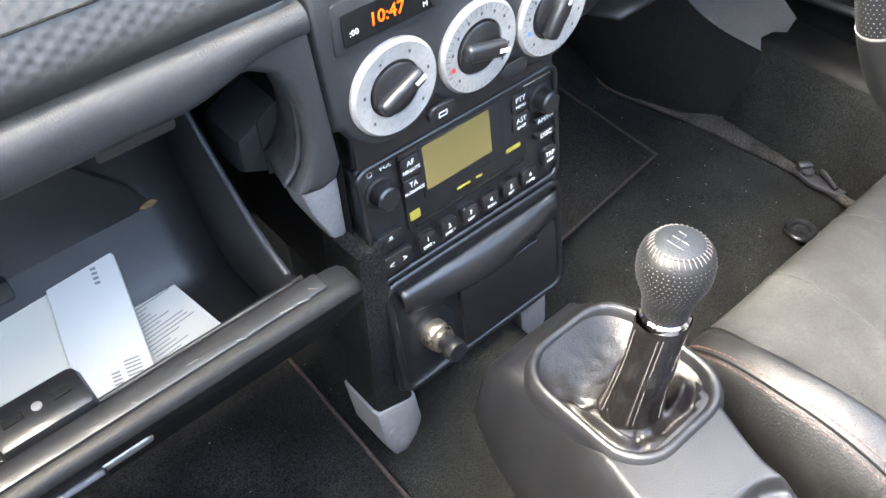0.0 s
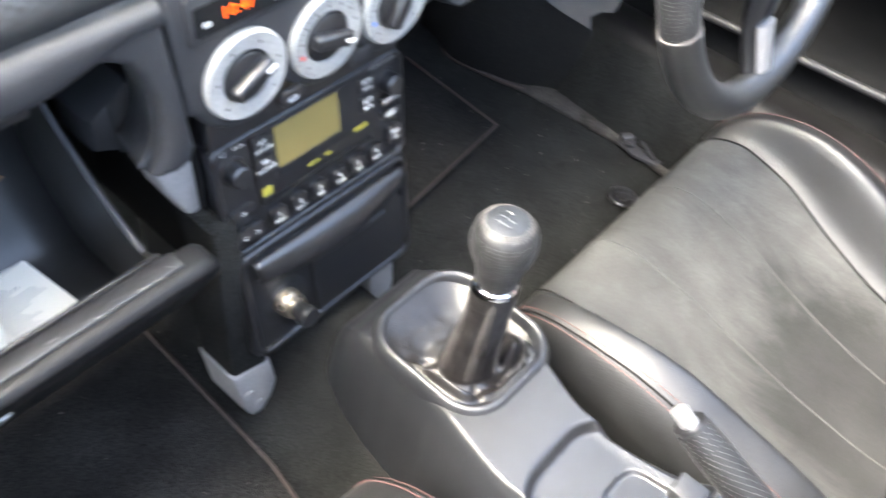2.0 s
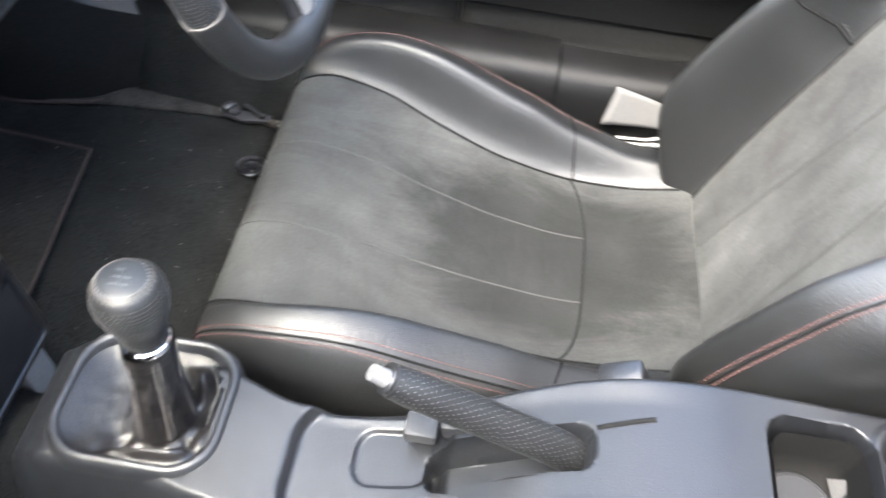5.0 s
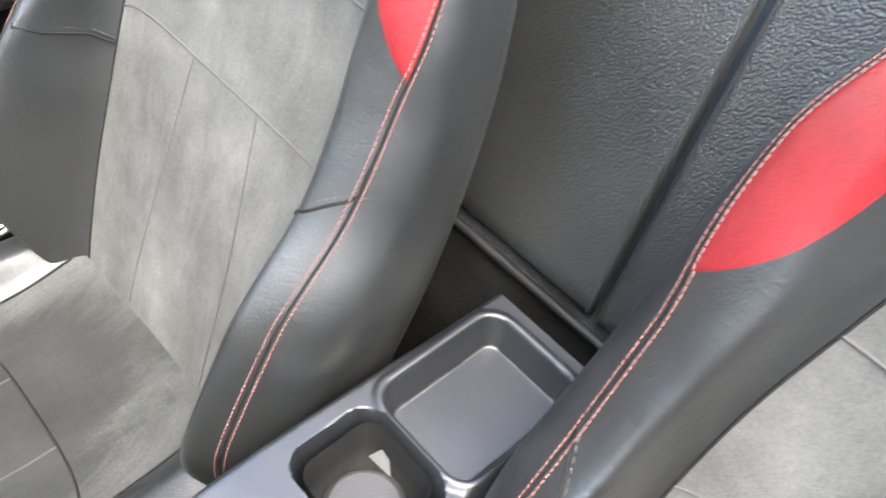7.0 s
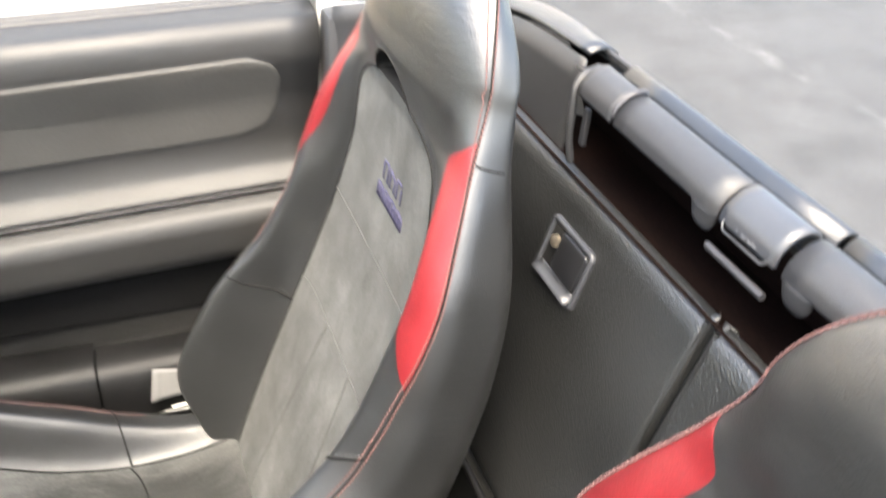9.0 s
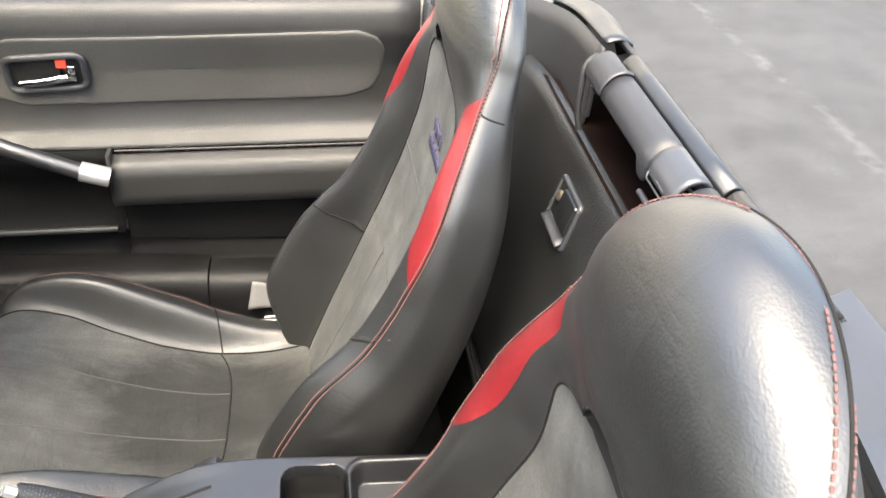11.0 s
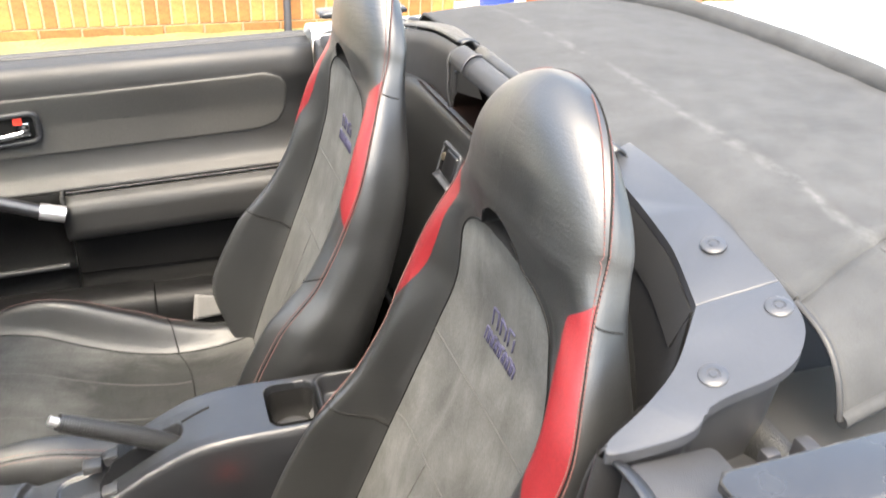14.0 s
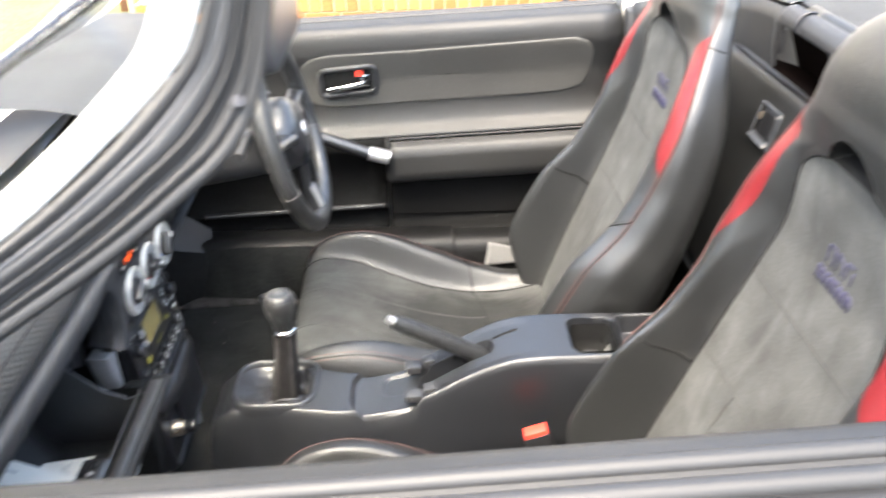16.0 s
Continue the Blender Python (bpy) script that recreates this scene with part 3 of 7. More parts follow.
def build_seat(cx, dy, label, logo_size=1.0):
    s = thing("sports_seat", label, "seat", (cx, -0.42, 0.2), group="sports seats")
    # backrest
    gi = np.array([[shift(BACK[i][j], cx, 1, dy) for j in range(I_IN, -1, -1)] + [shift(BACK[i][j], cx, -1, dy) for j in range(1, I_IN + 1)]
                   for i, z in enumerate(ZS) if z <= 0.9541])
    rws, cls = gi.shape[:2]
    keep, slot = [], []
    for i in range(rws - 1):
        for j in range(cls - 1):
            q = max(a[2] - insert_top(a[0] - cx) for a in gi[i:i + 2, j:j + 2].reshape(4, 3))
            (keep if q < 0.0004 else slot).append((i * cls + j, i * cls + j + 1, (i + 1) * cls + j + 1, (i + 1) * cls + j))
    insert = raw("backrest_insert", gi.reshape(-1, 3), keep, SUEDE, s, "worn grey suede backrest insert")
    # Slot faces are painted matt black to stand for the shadow inside.
    raw("slot_lining", gi.reshape(-1, 3), slot, DARK, s, "slot under the headrest, its shadow painted matt black")
    arch = [(cx + u, float(sp(ZK, Y_MID, insert_top(u))) + lean(dy, insert_top(u)) + 0.0002, insert_top(u) - 0.002) for u in np.linspace(-0.050, 0.050, 40)]
    tube("insert_top_welt", arch, 0.0030, SUEDE, s, n=8)
    for side in (1, -1):
        bolster = strip("bolster", cx, dy, side, I_IN, I_RED, 0.2, 1.2, LEATHER, s)
        strip("bolster_edge", cx, dy, side, I_RED, I_SEAM, 0.2, RED_LO + 0.002, LEATHER, s)
        strip("red_panel", cx, dy, side, I_RED, I_SEAM, RED_LO - 0.004, RED_HI + 0.004, LEATHER_RED, s, "bright red leather wing panel")
        strip("head_edge", cx, dy, side, I_RED, I_SEAM, RED_HI, 1.2, LEATHER, s)
        strip("flank", cx, dy, side, I_SEAM, len(CS) - 1, 0.2, 1.2, LEATHER, s)
        zz = np.concatenate([np.linspace(0.30, 0.965, 150), 0.965 + 0.110 * np.sin(np.linspace(0.02, 0.995, 60) * math.pi / 2)])
        tube("seam_welt", [shift(on_back(z, 3.0, 0.0), cx, side, dy) for z in zz], 0.0012, DARK, s, n=5)
        for off, nm in ((-0.095, "inner_stitching"), (0.050, "outer_stitching")):
            dashes(nm, [shift(on_back(z, wing_place(z, 3 + off * float(np.interp(z, (0.72, 0.92, 0.9649, 0.9651, 1.03), (1.0, 0.60, 0.60, 1.40, 2.2)))) if off < 0 else 3 + off, 0.0010), cx, side, dy) for z in zz], 0.0046, 0.0032, 0.0008, THREAD, s, "pink-red double stitching")
        za, zb, zc = ((0.604, 0.104, 0.040) if cx > 0 else (0.560, 0.128, 0.020)) if side * cx < 0 else (0.545, 0.17, 0.072)
        tube("cross_seam", [shift(on_back(za + zb * k - zc * k * k, 1 + 2 * k, 0.0), cx, side, dy) for k in np.linspace(0, 1, 14)], 0.0016, DARK, s, n=5)
        dashes("cross_stitching", [shift(on_back(za + 0.005 + zb * k - zc * k * k, 1 + 2 * k, 0.0006), cx, side, dy) for k in np.linspace(0, 1, 14)], 0.006, 0.004, 0.0006, THREAD_GREY, bolster)
        tube("flank_seam", [shift(on_back(0.915 - 0.01 * k, 3 + 0.95 * k, 0.0), cx, side, dy) for k in np.linspace(0, 1, 12)], 0.0012, DARK, s, n=5)
        tube("insert_seam", [shift(on_back(z, 1.0, 0.0), cx, side, dy) for z in np.linspace(0.30, 0.930, 120)], 0.0014, DARK, s, n=5)
        tube("channel_seam", [shift(on_back(z, 0.30 + 0.14 * (0.589 - z) / 0.25, 0.0), cx, side, dy) for z in np.linspace(0.31, 0.588, 50)], 0.0011, THREAD_GREY, s, n=5)
    ends = [shift(on_back(0.716 + 0.004 * k * k, abs(k), 0.0), cx, 1 if k > 0 else -1, dy) for k in np.linspace(-1, 1, 30)]
    tube("panel_seam", ends, 0.0013, THREAD_GREY, s, n=5)
    ends = [shift(on_back(0.590 + 0.004 * k * k - 0.012 * abs(k) ** 8, abs(k), 0.0), cx, 1 if k > 0 else -1, dy) for k in np.linspace(-1, 1, 30)]
    tube("lower_panel_seam", ends, 0.0012, THREAD_GREY, s, n=5)
    # embroidered mark: letters kept as plain strokes
    for row, (z, h, marks) in enumerate(((0.810, 0.021, 3), (0.784, 0.015, 8))):
        width = 0.062 if row == 0 else 0.080
        for k in range(marks):
            verts, faces = [], []
            u0 = 0.012 - width / 2 + width * k / marks
            uw = width / marks * 0.66
            for a, b in (((u0, z - h / 2), (u0, z + h / 2)), ((u0, z + h / 2), (u0 + uw, z + h / 2 * (0.4 if k % 2 else 1))), ((u0 + uw, z + h / 2 * (0.5 if k % 3 else 1)), (u0 + uw * 0.9, z - h / 2))):
                pts = []
                for q in np.linspace(0, 1, 4):
                    uu, z2 = a[0] + (b[0] - a[0]) * q, a[1] + (b[1] - a[1]) * q
                    wi = float(insert_half(z2))
                    p = on_back(z2, min(abs(uu) / wi, 1), 0.0008)
                    pts.append((cx - math.copysign(abs(p.x), uu), p.y + lean(dy, p.z), p.z))
                v, f = tube_data(pts, 0.0013, 5)
                n0 = len(verts)
                verts += v
                faces += [tuple(i + n0 for i in x) for x in f]
            raw("embroidered_letter", verts, faces, THREAD_BLUE, insert, "indigo embroidery")
    # cushion
    bx, cx = cx, cx + math.copysign(0.024, cx)
    vs = np.linspace(0, 1, 70)
    gi = [[shift(cushion_surface(v, c), cx, 1, dy) for c in np.linspace(1, 0, 14)] + [shift(cushion_surface(v, c), cx, -1, dy) for c in np.linspace(0, 1, 14)[1:]] for v in vs]
    sheet("cushion_insert", gi, SUEDE_WORN, s, "worn grey suede seat cushion insert")
    for side in (1, -1):
        g = [[shift(cushion_surface(v, c), cx, side, dy) for c in np.linspace(1, 3, 30)] for v in vs]
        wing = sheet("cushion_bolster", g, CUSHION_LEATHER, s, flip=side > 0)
        tube("cushion_seam", [shift(on_cushion(v, 1.0, 0.0), cx, side, dy) for v in np.linspace(0.12, 0.98, 60)], 0.0016, DARK, s, n=5)
        for o in (-0.09, 0.06):
            dashes("cushion_stitching", [shift(on_cushion(v, 2.0 + o, 0.0008), cx, side, dy) for v in np.linspace(0.2, 0.85, 70)], 0.0058, 0.0040, 0.0007, THREAD, wing, "pink-red double stitching")
        tube("crest_welt", [shift(on_cushion(v, 2.0, 0.0), cx, side, dy) for v in np.linspace(0.2, 0.9, 60)], 0.0013, DARK, wing, n=5)
        tube("cushion_channel", [shift(on_cushion(v, 0.36, 0.0), cx, side, dy) for v in np.linspace(0.16, 0.845, 50)], 0.0011, THREAD_GREY, s, n=5)
        tube("bolster_seam", [shift(on_cushion(0.82 - 0.02 * k, 1.0 + k, 0.0), cx, side, dy) for k in np.linspace(0, 1.3, 16)], 0.0016, DARK, s, n=5)
    arc = [shift(on_cushion(0.845 - 0.03 * abs(k) ** 4, abs(k), 0.0), cx, 1 if k > 0 else -1, dy) for k in np.linspace(-1, 1, 40)]
    tube("rear_seam", arc, 0.0016, DARK, s, n=5)
    cx = bx
    block("seat_pan", (cx - 0.20, -0.66, 0.205), (cx + 0.20, -0.18, 0.255), DARK, s, r=0.015)
    for side in (1, -1):
        block("seat_rail", (cx + side * 0.17 - 0.018, -0.72, 0.19), (cx + side * 0.17 + 0.018, -0.08, 0.215), IRON, s, r=0.005)
        lathe("rail_bolt", [(0.0185, 0), (0.0195, 0.004), (0.0175, 0.0062), (0.0120, 0.0055), (0.0105, 0.0015), (0.006, 0.001), (0.0055, 0.004), (0.0, 0.004)], PLASTIC_BLACK, s, m=pose(cx + side * 0.152, -0.095, 0.2275), n=20)
    lathe("recliner_hinge", [(0.03, 0), (0.03, 0.02), (0.02, 0.026)], PLASTIC_BLACK, s, m=pose(cx + math.copysign(0.235, cx), -0.66, 0.30, 0, 90 * math.copysign(1, cx), 0), n=18)
    return s


build_seat(0.305, (0.0, 0.045, 0.0), "black leather sports seat with worn grey suede insert, red wings")
build_seat(-0.307, (-0.018, 0.06, -0.006), "black leather passenger seat with grey suede insert, red wings")

LIP = material("scuffed_grey_carpet", (0.040, 0.037, 0.034), 0.95, grain=0.7, grain_size=500, bump=0.6, bump_size=800, stain=0.5, stain_size=22, spec=0.15)
MAT_EDGE = material("faded_binding", (0.045, 0.033, 0.028), 0.9, grain=0.3)
# ---------------------------------------------------------------- floor, sills, bulkhead
FLOOR_Z = 0.225


SILL = material("black_sill_plastic", (0.0065, 0.0065, 0.0068), 0.48, grain=0.1, bump=0.15, stain=0.3, stain_size=9, spec=0.22)


# lower and upper edge of the black moulding, and the back edge of the shelf on top of it
FOOT_LOW = ((0.532, 0.42, 0.232), (0.520, 0.309, 0.230), (0.510, 0.262, 0.228), (0.520, 0.200, 0.228), (0.535, 0.150, 0.228), (0.574, 0.104, 0.228))
FOOT_HIGH = ((0.46, 0.42, 0.50), (0.485, 0.33, 0.45), (0.535, 0.285, 0.440), (0.560, 0.225, 0.400), (0.580, 0.160, 0.355), (0.612, 0.080, 0.326))
FOOT_BACK = ((0.60, 0.46, 0.66), (0.630, 0.38, 0.595), (0.650, 0.32, 0.545), (0.660, 0.255, 0.485), (0.664, 0.190, 0.425), (0.664, 0.085, 0.350))
MOULD_DULL = material("dull_black_moulding", (0.0075, 0.0073, 0.0072), 0.85, grain=0.4, grain_size=300, bump=0.3, bump_size=600, stain=0.4, stain_size=10, spec=0.2)
MOULD = material("black_moulded_plastic", (0.0150, 0.0126, 0.0108), 0.42, grain=0.2, grain_size=300, bump=0.16, bump_size=300, stain=0.4, stain_size=10, spec=0.35, wave=0.05, wave_size=20)


def build_tub():
    g = []
    for y in np.linspace(-0.95, 0.62, 60):
        row = []
        for x in np.linspace(-0.66, 0.66, 60):
            z = FLOOR_Z + 0.10 * math.exp(-(x / 0.075) ** 4) + float(sp((-1, 0.24, 0.40, 0.7), (0, 0, 0.06, 0.42), y)) + 0.003 * noise.noise(Vector((x * 9, y * 9, 0)))
            row.append((x, y, z - (0.035 if y < -0.1 and abs(x) > 0.1 else 0)))
        g.append(row)
    tagged(sheet("floor", g, CARPET, thick=0.02), "worn black carpet covering the car floor and tunnel", "carpet", kind="structure")
    for side in (1, -1):
        t = thing("door_sill", "black plastic scuff trim along the door sill", "door sill", (side * 0.645, -0.2, 0.2), group="door sills", kind="structure")
        prof = [(0.600, 0.20), (0.602, 0.31), (0.612, 0.338), (0.632, 0.347), (0.66, 0.345), (0.70, 0.335), (0.72, 0.2)]
        for y0, y1 in ((-0.90, -0.479), (-0.476, 0.30)):
            gg = [[(side * x, y, z - 0.004 * (y1 < 0)) for x, z in curve_pts([(a, 0, b) for a, b in prof], 26)[:, [0, 2]]] for y in np.linspace(y0, y1, 10)]
            sheet("scuff_trim", gg, SILL, t, flip=side < 0)
    # driver's mat with bound edge
    t = thing("floor_mat", "black carpet floor mat with faded bound edge", "floor mat", (0.33, 0.15, FLOOR_Z), group="floor mats")
    slab("mat", [(0.20, 0.085), (0.435, 0.112), (0.452, 0.35), (0.17, 0.36)], 0.008, MAT, t, m=pose(0, 0, FLOOR_Z + 0.003))
    tube("binding", [(0.20, 0.085, FLOOR_Z + 0.0115), (0.435, 0.112, FLOOR_Z + 0.0115), (0.452, 0.34, FLOOR_Z + 0.0115)], 0.0022, MAT_EDGE, t, n=6)
    t = thing("floor_mat", "black carpet passenger floor mat with bound edge", "floor mat", (-0.36, 0.1, FLOOR_Z), group="floor mats")
    slab("mat", [(-0.60, -0.20), (-0.150, -0.20), (-0.128, -0.06), (-0.120, 0.22), (-0.60, 0.24)], 0.008, MAT, t, m=pose(0, 0, FLOOR_Z + 0.003))
    tube("binding", [(-0.152, -0.20, FLOOR_Z + 0.012), (-0.130, -0.06, FLOOR_Z + 0.012), (-0.122, 0.2, FLOOR_Z + 0.012)], 0.0022, MAT_EDGE, t, n=6)
    # seat belt tab beside the driver's seat
    t = thing("seat_belt_anchor", "grey webbing seat belt end with black anchor beside the seat", "seat belt", (0.60, -0.58, 0.24))
    g = [[(0.602 - 0.010 * k + 0.003 * math.sin(3 * q), -0.556 - 0.088 * q + 0.010 * k * (1 - q), 0.340 - 0.026 * q - 0.058 * k * (1 - 0.55 * q)) for q in np.linspace(0, 1, 8)] for k in np.linspace(0, 1, 8)]
    sheet("webbing", g, BELT, t, thick=0.003)
    tube("anchor_arm", [(0.612, -0.555, 0.245), (0.606, -0.60, 0.247), (0.598, -0.65, 0.262)], 0.012, PLASTIC_BLACK, t, flat=0.5)
    tube("anchor_edge", [(0.600, -0.575, 0.255), (0.596, -0.615, 0.262), (0.590, -0.650, 0.282)], 0.0022, SATIN, t, "bare metal edge", n=6)
    lathe("anchor_bolt", [(0.011, 0), (0.011, 0.008), (0.007, 0.010)], IRON, t, m=pose(0.600, -0.640, 0.262, 20, 0, 0), n=12)
    # black moulding and carpet rising to the sill in the driver's footwell
    t = thing("footwell_moulding", "black moulded plastic wheel arch cover in the driver's footwell, scuffed at its foot", "trim panel", (0.5, 0.2, FLOOR_Z))
    low, high, back = (curve_pts(k, 40) for k in (FOOT_LOW, FOOT_HIGH, FOOT_BACK))
    g = []
    for i in range(40):
        row = []
        for k in np.linspace(0, 1, 14):
            p = low[i] + (high[i] - low[i]) * k
            row.append((p[0] - 0.012 * math.sin(k * math.pi), p[1], p[2] + 0.002 * noise.noise(Vector((p[0] * 20, p[1] * 20, k * 4)))))
        for k in np.linspace(0, 1, 12)[1:]:
            p = high[i] + (back[i] - high[i]) * k
            row.append((p[0], p[1], p[2] + 0.010 * math.sin(min(k * 1.6, 1) * math.pi / 2) - 0.006 * math.sin(k * math.pi)))
        g.append(row)
    sheet("moulding", [r[:14] for r in g], MOULD_DULL, t)
    sheet("shelf", [r[13:] for r in g], MOULD, t, "smooth glossy top of the moulding")
    tube("scuffed_edge", [(x - 0.003, y - 0.002, z + 0.003) for x, y, z in low[6:]], 0.0022, MAT_EDGE, t, n=6)
    # carpet climbing the sill wall, with a trodden pale lip along the floor
    t = thing("sill_carpet", "black carpet turned up against the sill, with a pale trodden lip", "carpet", (0.57, 0.0, FLOOR_Z))
    foot = curve_pts([(0.574, 0.106, 0.229), (0.562, 0.050, 0.231), (0.556, 0.0, 0.231), (0.552, -0.040, 0.230), (0.552, -0.16, 0.228)], 30)
    head = curve_pts([(0.611, 0.082, 0.336), (0.602, 0.045, 0.341), (0.599, 0.0, 0.345), (0.599, -0.050, 0.345), (0.599, -0.16, 0.344)], 30)
    g = [[tuple(foot[i] + (head[i] - foot[i]) * k + np.array((-0.006 * math.sin(k * math.pi) + 0.002 * noise.noise(Vector((i * 0.3, k * 3, 1))), 0, 0))) for k in np.linspace(0, 1, 12)] for i in range(30)]
    sheet("side_carpet", g, CARPET, t)
    lipo = curve_pts([(0.512, 0.262, 0), (0.521, 0.195, 0), (0.534, 0.125, 0), (0.540, 0.04, 0), (0.546, -0.05, 0), (0.536, -0.125, 0)], 30)
    lipi = curve_pts([(0.514, 0.264, 0), (0.528, 0.190, 0), (0.566, 0.108, 0), (0.560, 0.04, 0), (0.553, -0.045, 0), (0.545, -0.125, 0)], 30)
    g = []
    for a, b in zip(lipo, lipi):
        g.append([(a[0] + (b[0] - a[0]) * k, a[1] + (b[1] - a[1]) * k, FLOOR_Z + 0.001 + 0.007 * math.sin(min(k * 2.2, 1) * math.pi / 2) + 0.0015 * noise.noise(Vector((a[1] * 60, k * 5, 2)))) for k in np.linspace(0, 1, 8)])
    sheet("trodden_lip", g, LIP, t, "grey scuffed carpet lip", thick=0.002)
    t = thing("toe_panel", "black carpeted toe board and kick panel closing the driver's footwell", "trim panel", (0.6, 0.4, FLOOR_Z))
    raw("kick_panel", [(0.664, 0.20, 0.19), (0.664, 0.66, 0.19), (0.664, 0.66, 0.80), (0.664, 0.20, 0.80)], [(0, 1, 2, 3)], MOULD, t, smooth=False)
    raw("toe_board", [(-0.66, 0.625, 0.30), (0.664, 0.625, 0.30), (0.664, 0.600, 0.80), (-0.66, 0.600, 0.80)], [(0, 1, 2, 3)], CARPET, t, smooth=False)
    block("pedal_box", (0.50, 0.30, 0.30), (0.66, 0.42, 0.52), PLASTIC_BLACK, t, r=0.02)
    t = thing("seat_runner_end", "black metal seat runner end bolted to the carpet", "bracket", (0.56, -0.07, FLOOR_Z))
    slab("runner", [(0.542, -0.030), (0.562, -0.024), (0.572, -0.038), (0.590, -0.050), (0.592, -0.072), (0.570, -0.080), (0.556, -0.100), (0.540, -0.094), (0.534, -0.060)], 0.006, IRON, t, m=pose(0, 0, 0.230), r=0.0015)
    block("upturned_tab", (-0.013, -0.006, 0), (0.013, 0.006, 0.013), PLASTIC_BLACK, t, r=0.003, m=pose(0.555, -0.037, 0.235, 12, 0, -32))
    block("slide_latch", (-0.010, -0.008, 0), (0.012, 0.008, 0.017), PLASTIC_BLACK, t, r=0.003, m=pose(0.578, -0.062, 0.235, 0, 8, -20))
    tube("latch_rod", [(0.543, -0.088, 0.240), (0.556, -0.060, 0.244), (0.575, -0.050, 0.246), (0.588, -0.060, 0.242)], 0.0032, IRON, t, n=8)
    block("rail_end", (-0.014, -0.045, 0), (0.014, 0.02, 0.016), STEEL_DULL, t, "rusty steel rail end", r=0.005, m=pose(0.582, -0.105, 0.230, 0, 0, 8))
    lathe("rail_screw", [(0.008, 0), (0.008, 0.005), (0.004, 0.006), (0.0, 0.004)], IRON, t, m=pose(0.548, -0.045, 0.236), n=12)


build_tub()

# bulkhead behind the seats: it leans back from its foot
WALL_LO, WALL_HI = (-0.886, 0.498), (-0.972, 0.848)


def wall_y(z):
    return WALL_LO[0] + (WALL_HI[0] - WALL_LO[0]) * (z - WALL_LO[1]) / (WALL_HI[1] - WALL_LO[1])


BADGE = material("grey_badge_letters", (0.075, 0.077, 0.085), 0.5)


def build_bulkhead():
    for x0, x1 in ((-0.012, 0.60), (-0.60, -0.017)):
        t = thing("storage_lid", "black leatherette storage lid in the bulkhead behind the seats", "storage lid", ((x0 + x1) / 2, wall_y(0.5), 0.5), group="bulkhead lids")
        g = []
        for z in np.linspace(0.498, 0.848, 30):
            row = []
            for x in np.concatenate([np.linspace(x0, x0 + 0.012, 6), np.linspace(x0 + 0.02, x1 - 0.02, 24), np.linspace(x1 - 0.012, x1, 6)]):
                e = min(x - x0, x1 - x, (z - 0.498) * 1.0, 0.848 - z) / 0.007
                e = min(max(e, 0), 1)
                row.append((x, wall_y(z) - 0.010 * (1 - e) ** 2, z - (0.03 * max(0, (x - 0.34) / 0.2) ** 2 if x > 0.34 else 0)))
            g.append(row)
        sheet("panel", g, VINYL, t, thick=0.012, flip=True)
        ex = x0 + 0.004 if x1 > 0 else x1 - 0.004
        tube("edge_welt", [(ex, wall_y(z) + 0.0005 - 0.004, z) for z in np.linspace(0.505, 0.842, 20)], 0.0025, LEATHER, t, n=6)
        if x1 > 0:
            mm = Matrix.Translation((0.168, wall_y(0.778) + 0.003, 0.778)) @ Matrix.Rotation(radians(180), 4, "Z") @ Matrix.Rotation(radians(90 - 14), 4, "X")
            rim = rrect(-0.036, 0.036, -0.030, 0.029, 0.005)
            tube("latch_bezel", [mm @ Vector((x, y, -0.001)) for x, y in rim], 0.0036, DECK, t, closed=True, n=8)
            slab("latch_well", rrect(-0.035, 0.035, -0.029, 0.028, 0.004), 0.002, DARK, t, m=mm @ pose(0, 0, -0.002))
            slab("latch_paddle", rrect(-0.012, 0.033, -0.014, 0.026, 0.004), 0.006, PLASTIC_BLACK, t, m=mm @ pose(0, 0, -0.001))
            g = [[mm @ Vector((x, -0.028 + 0.011 * k, -0.0005 + 0.008 * (1 - k) ** 2)) for k in np.linspace(0, 1, 6)] for x in np.linspace(-0.034, 0.034, 6)]
            sheet("latch_scoop", g, DECK, t, thick=0.001)
            lathe("lock_barrel", [(0.0065, 0), (0.0065, 0.004), (0.005, 0.005)], BRASS, t, m=mm @ pose(-0.020, 0.010, 0), n=14)
    # foot rail and lower carpeted wall
    ob = raw("bulkhead_foot", [(-0.62, -0.885, 0.19), (0.62, -0.885, 0.19), (0.62, -0.885, 0.492), (-0.62, -0.885, 0.492), (-0.62, -0.94, 0.492), (0.62, -0.94, 0.492)],
             [(0, 1, 2, 3), (3, 2, 5, 4)], CARPET, smooth=False)
    tagged(ob, "black carpeted lower bulkhead behind the seats", "bulkhead", kind="structure")
    t = thing("foot_rail", "black rubber strip along the foot of the bulkhead", "trim", (0, -0.87, 0.48), kind="structure")
    tube("strip", [(-0.6, -0.880, 0.497), (0.6, -0.880, 0.497)], 0.0045, SILL, t, n=10)
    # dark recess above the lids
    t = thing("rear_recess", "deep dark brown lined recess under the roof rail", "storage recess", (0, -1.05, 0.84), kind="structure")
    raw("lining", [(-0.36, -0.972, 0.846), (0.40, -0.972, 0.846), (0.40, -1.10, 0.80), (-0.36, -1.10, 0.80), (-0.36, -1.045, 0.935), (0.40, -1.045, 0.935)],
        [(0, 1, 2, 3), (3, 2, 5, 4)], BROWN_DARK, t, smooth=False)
    # roof clamp rail
    t = thing("clamp_rail", "grey plastic rail with pull latch across the rear of the cockpit", "rail", (0, -0.99, 0.92))
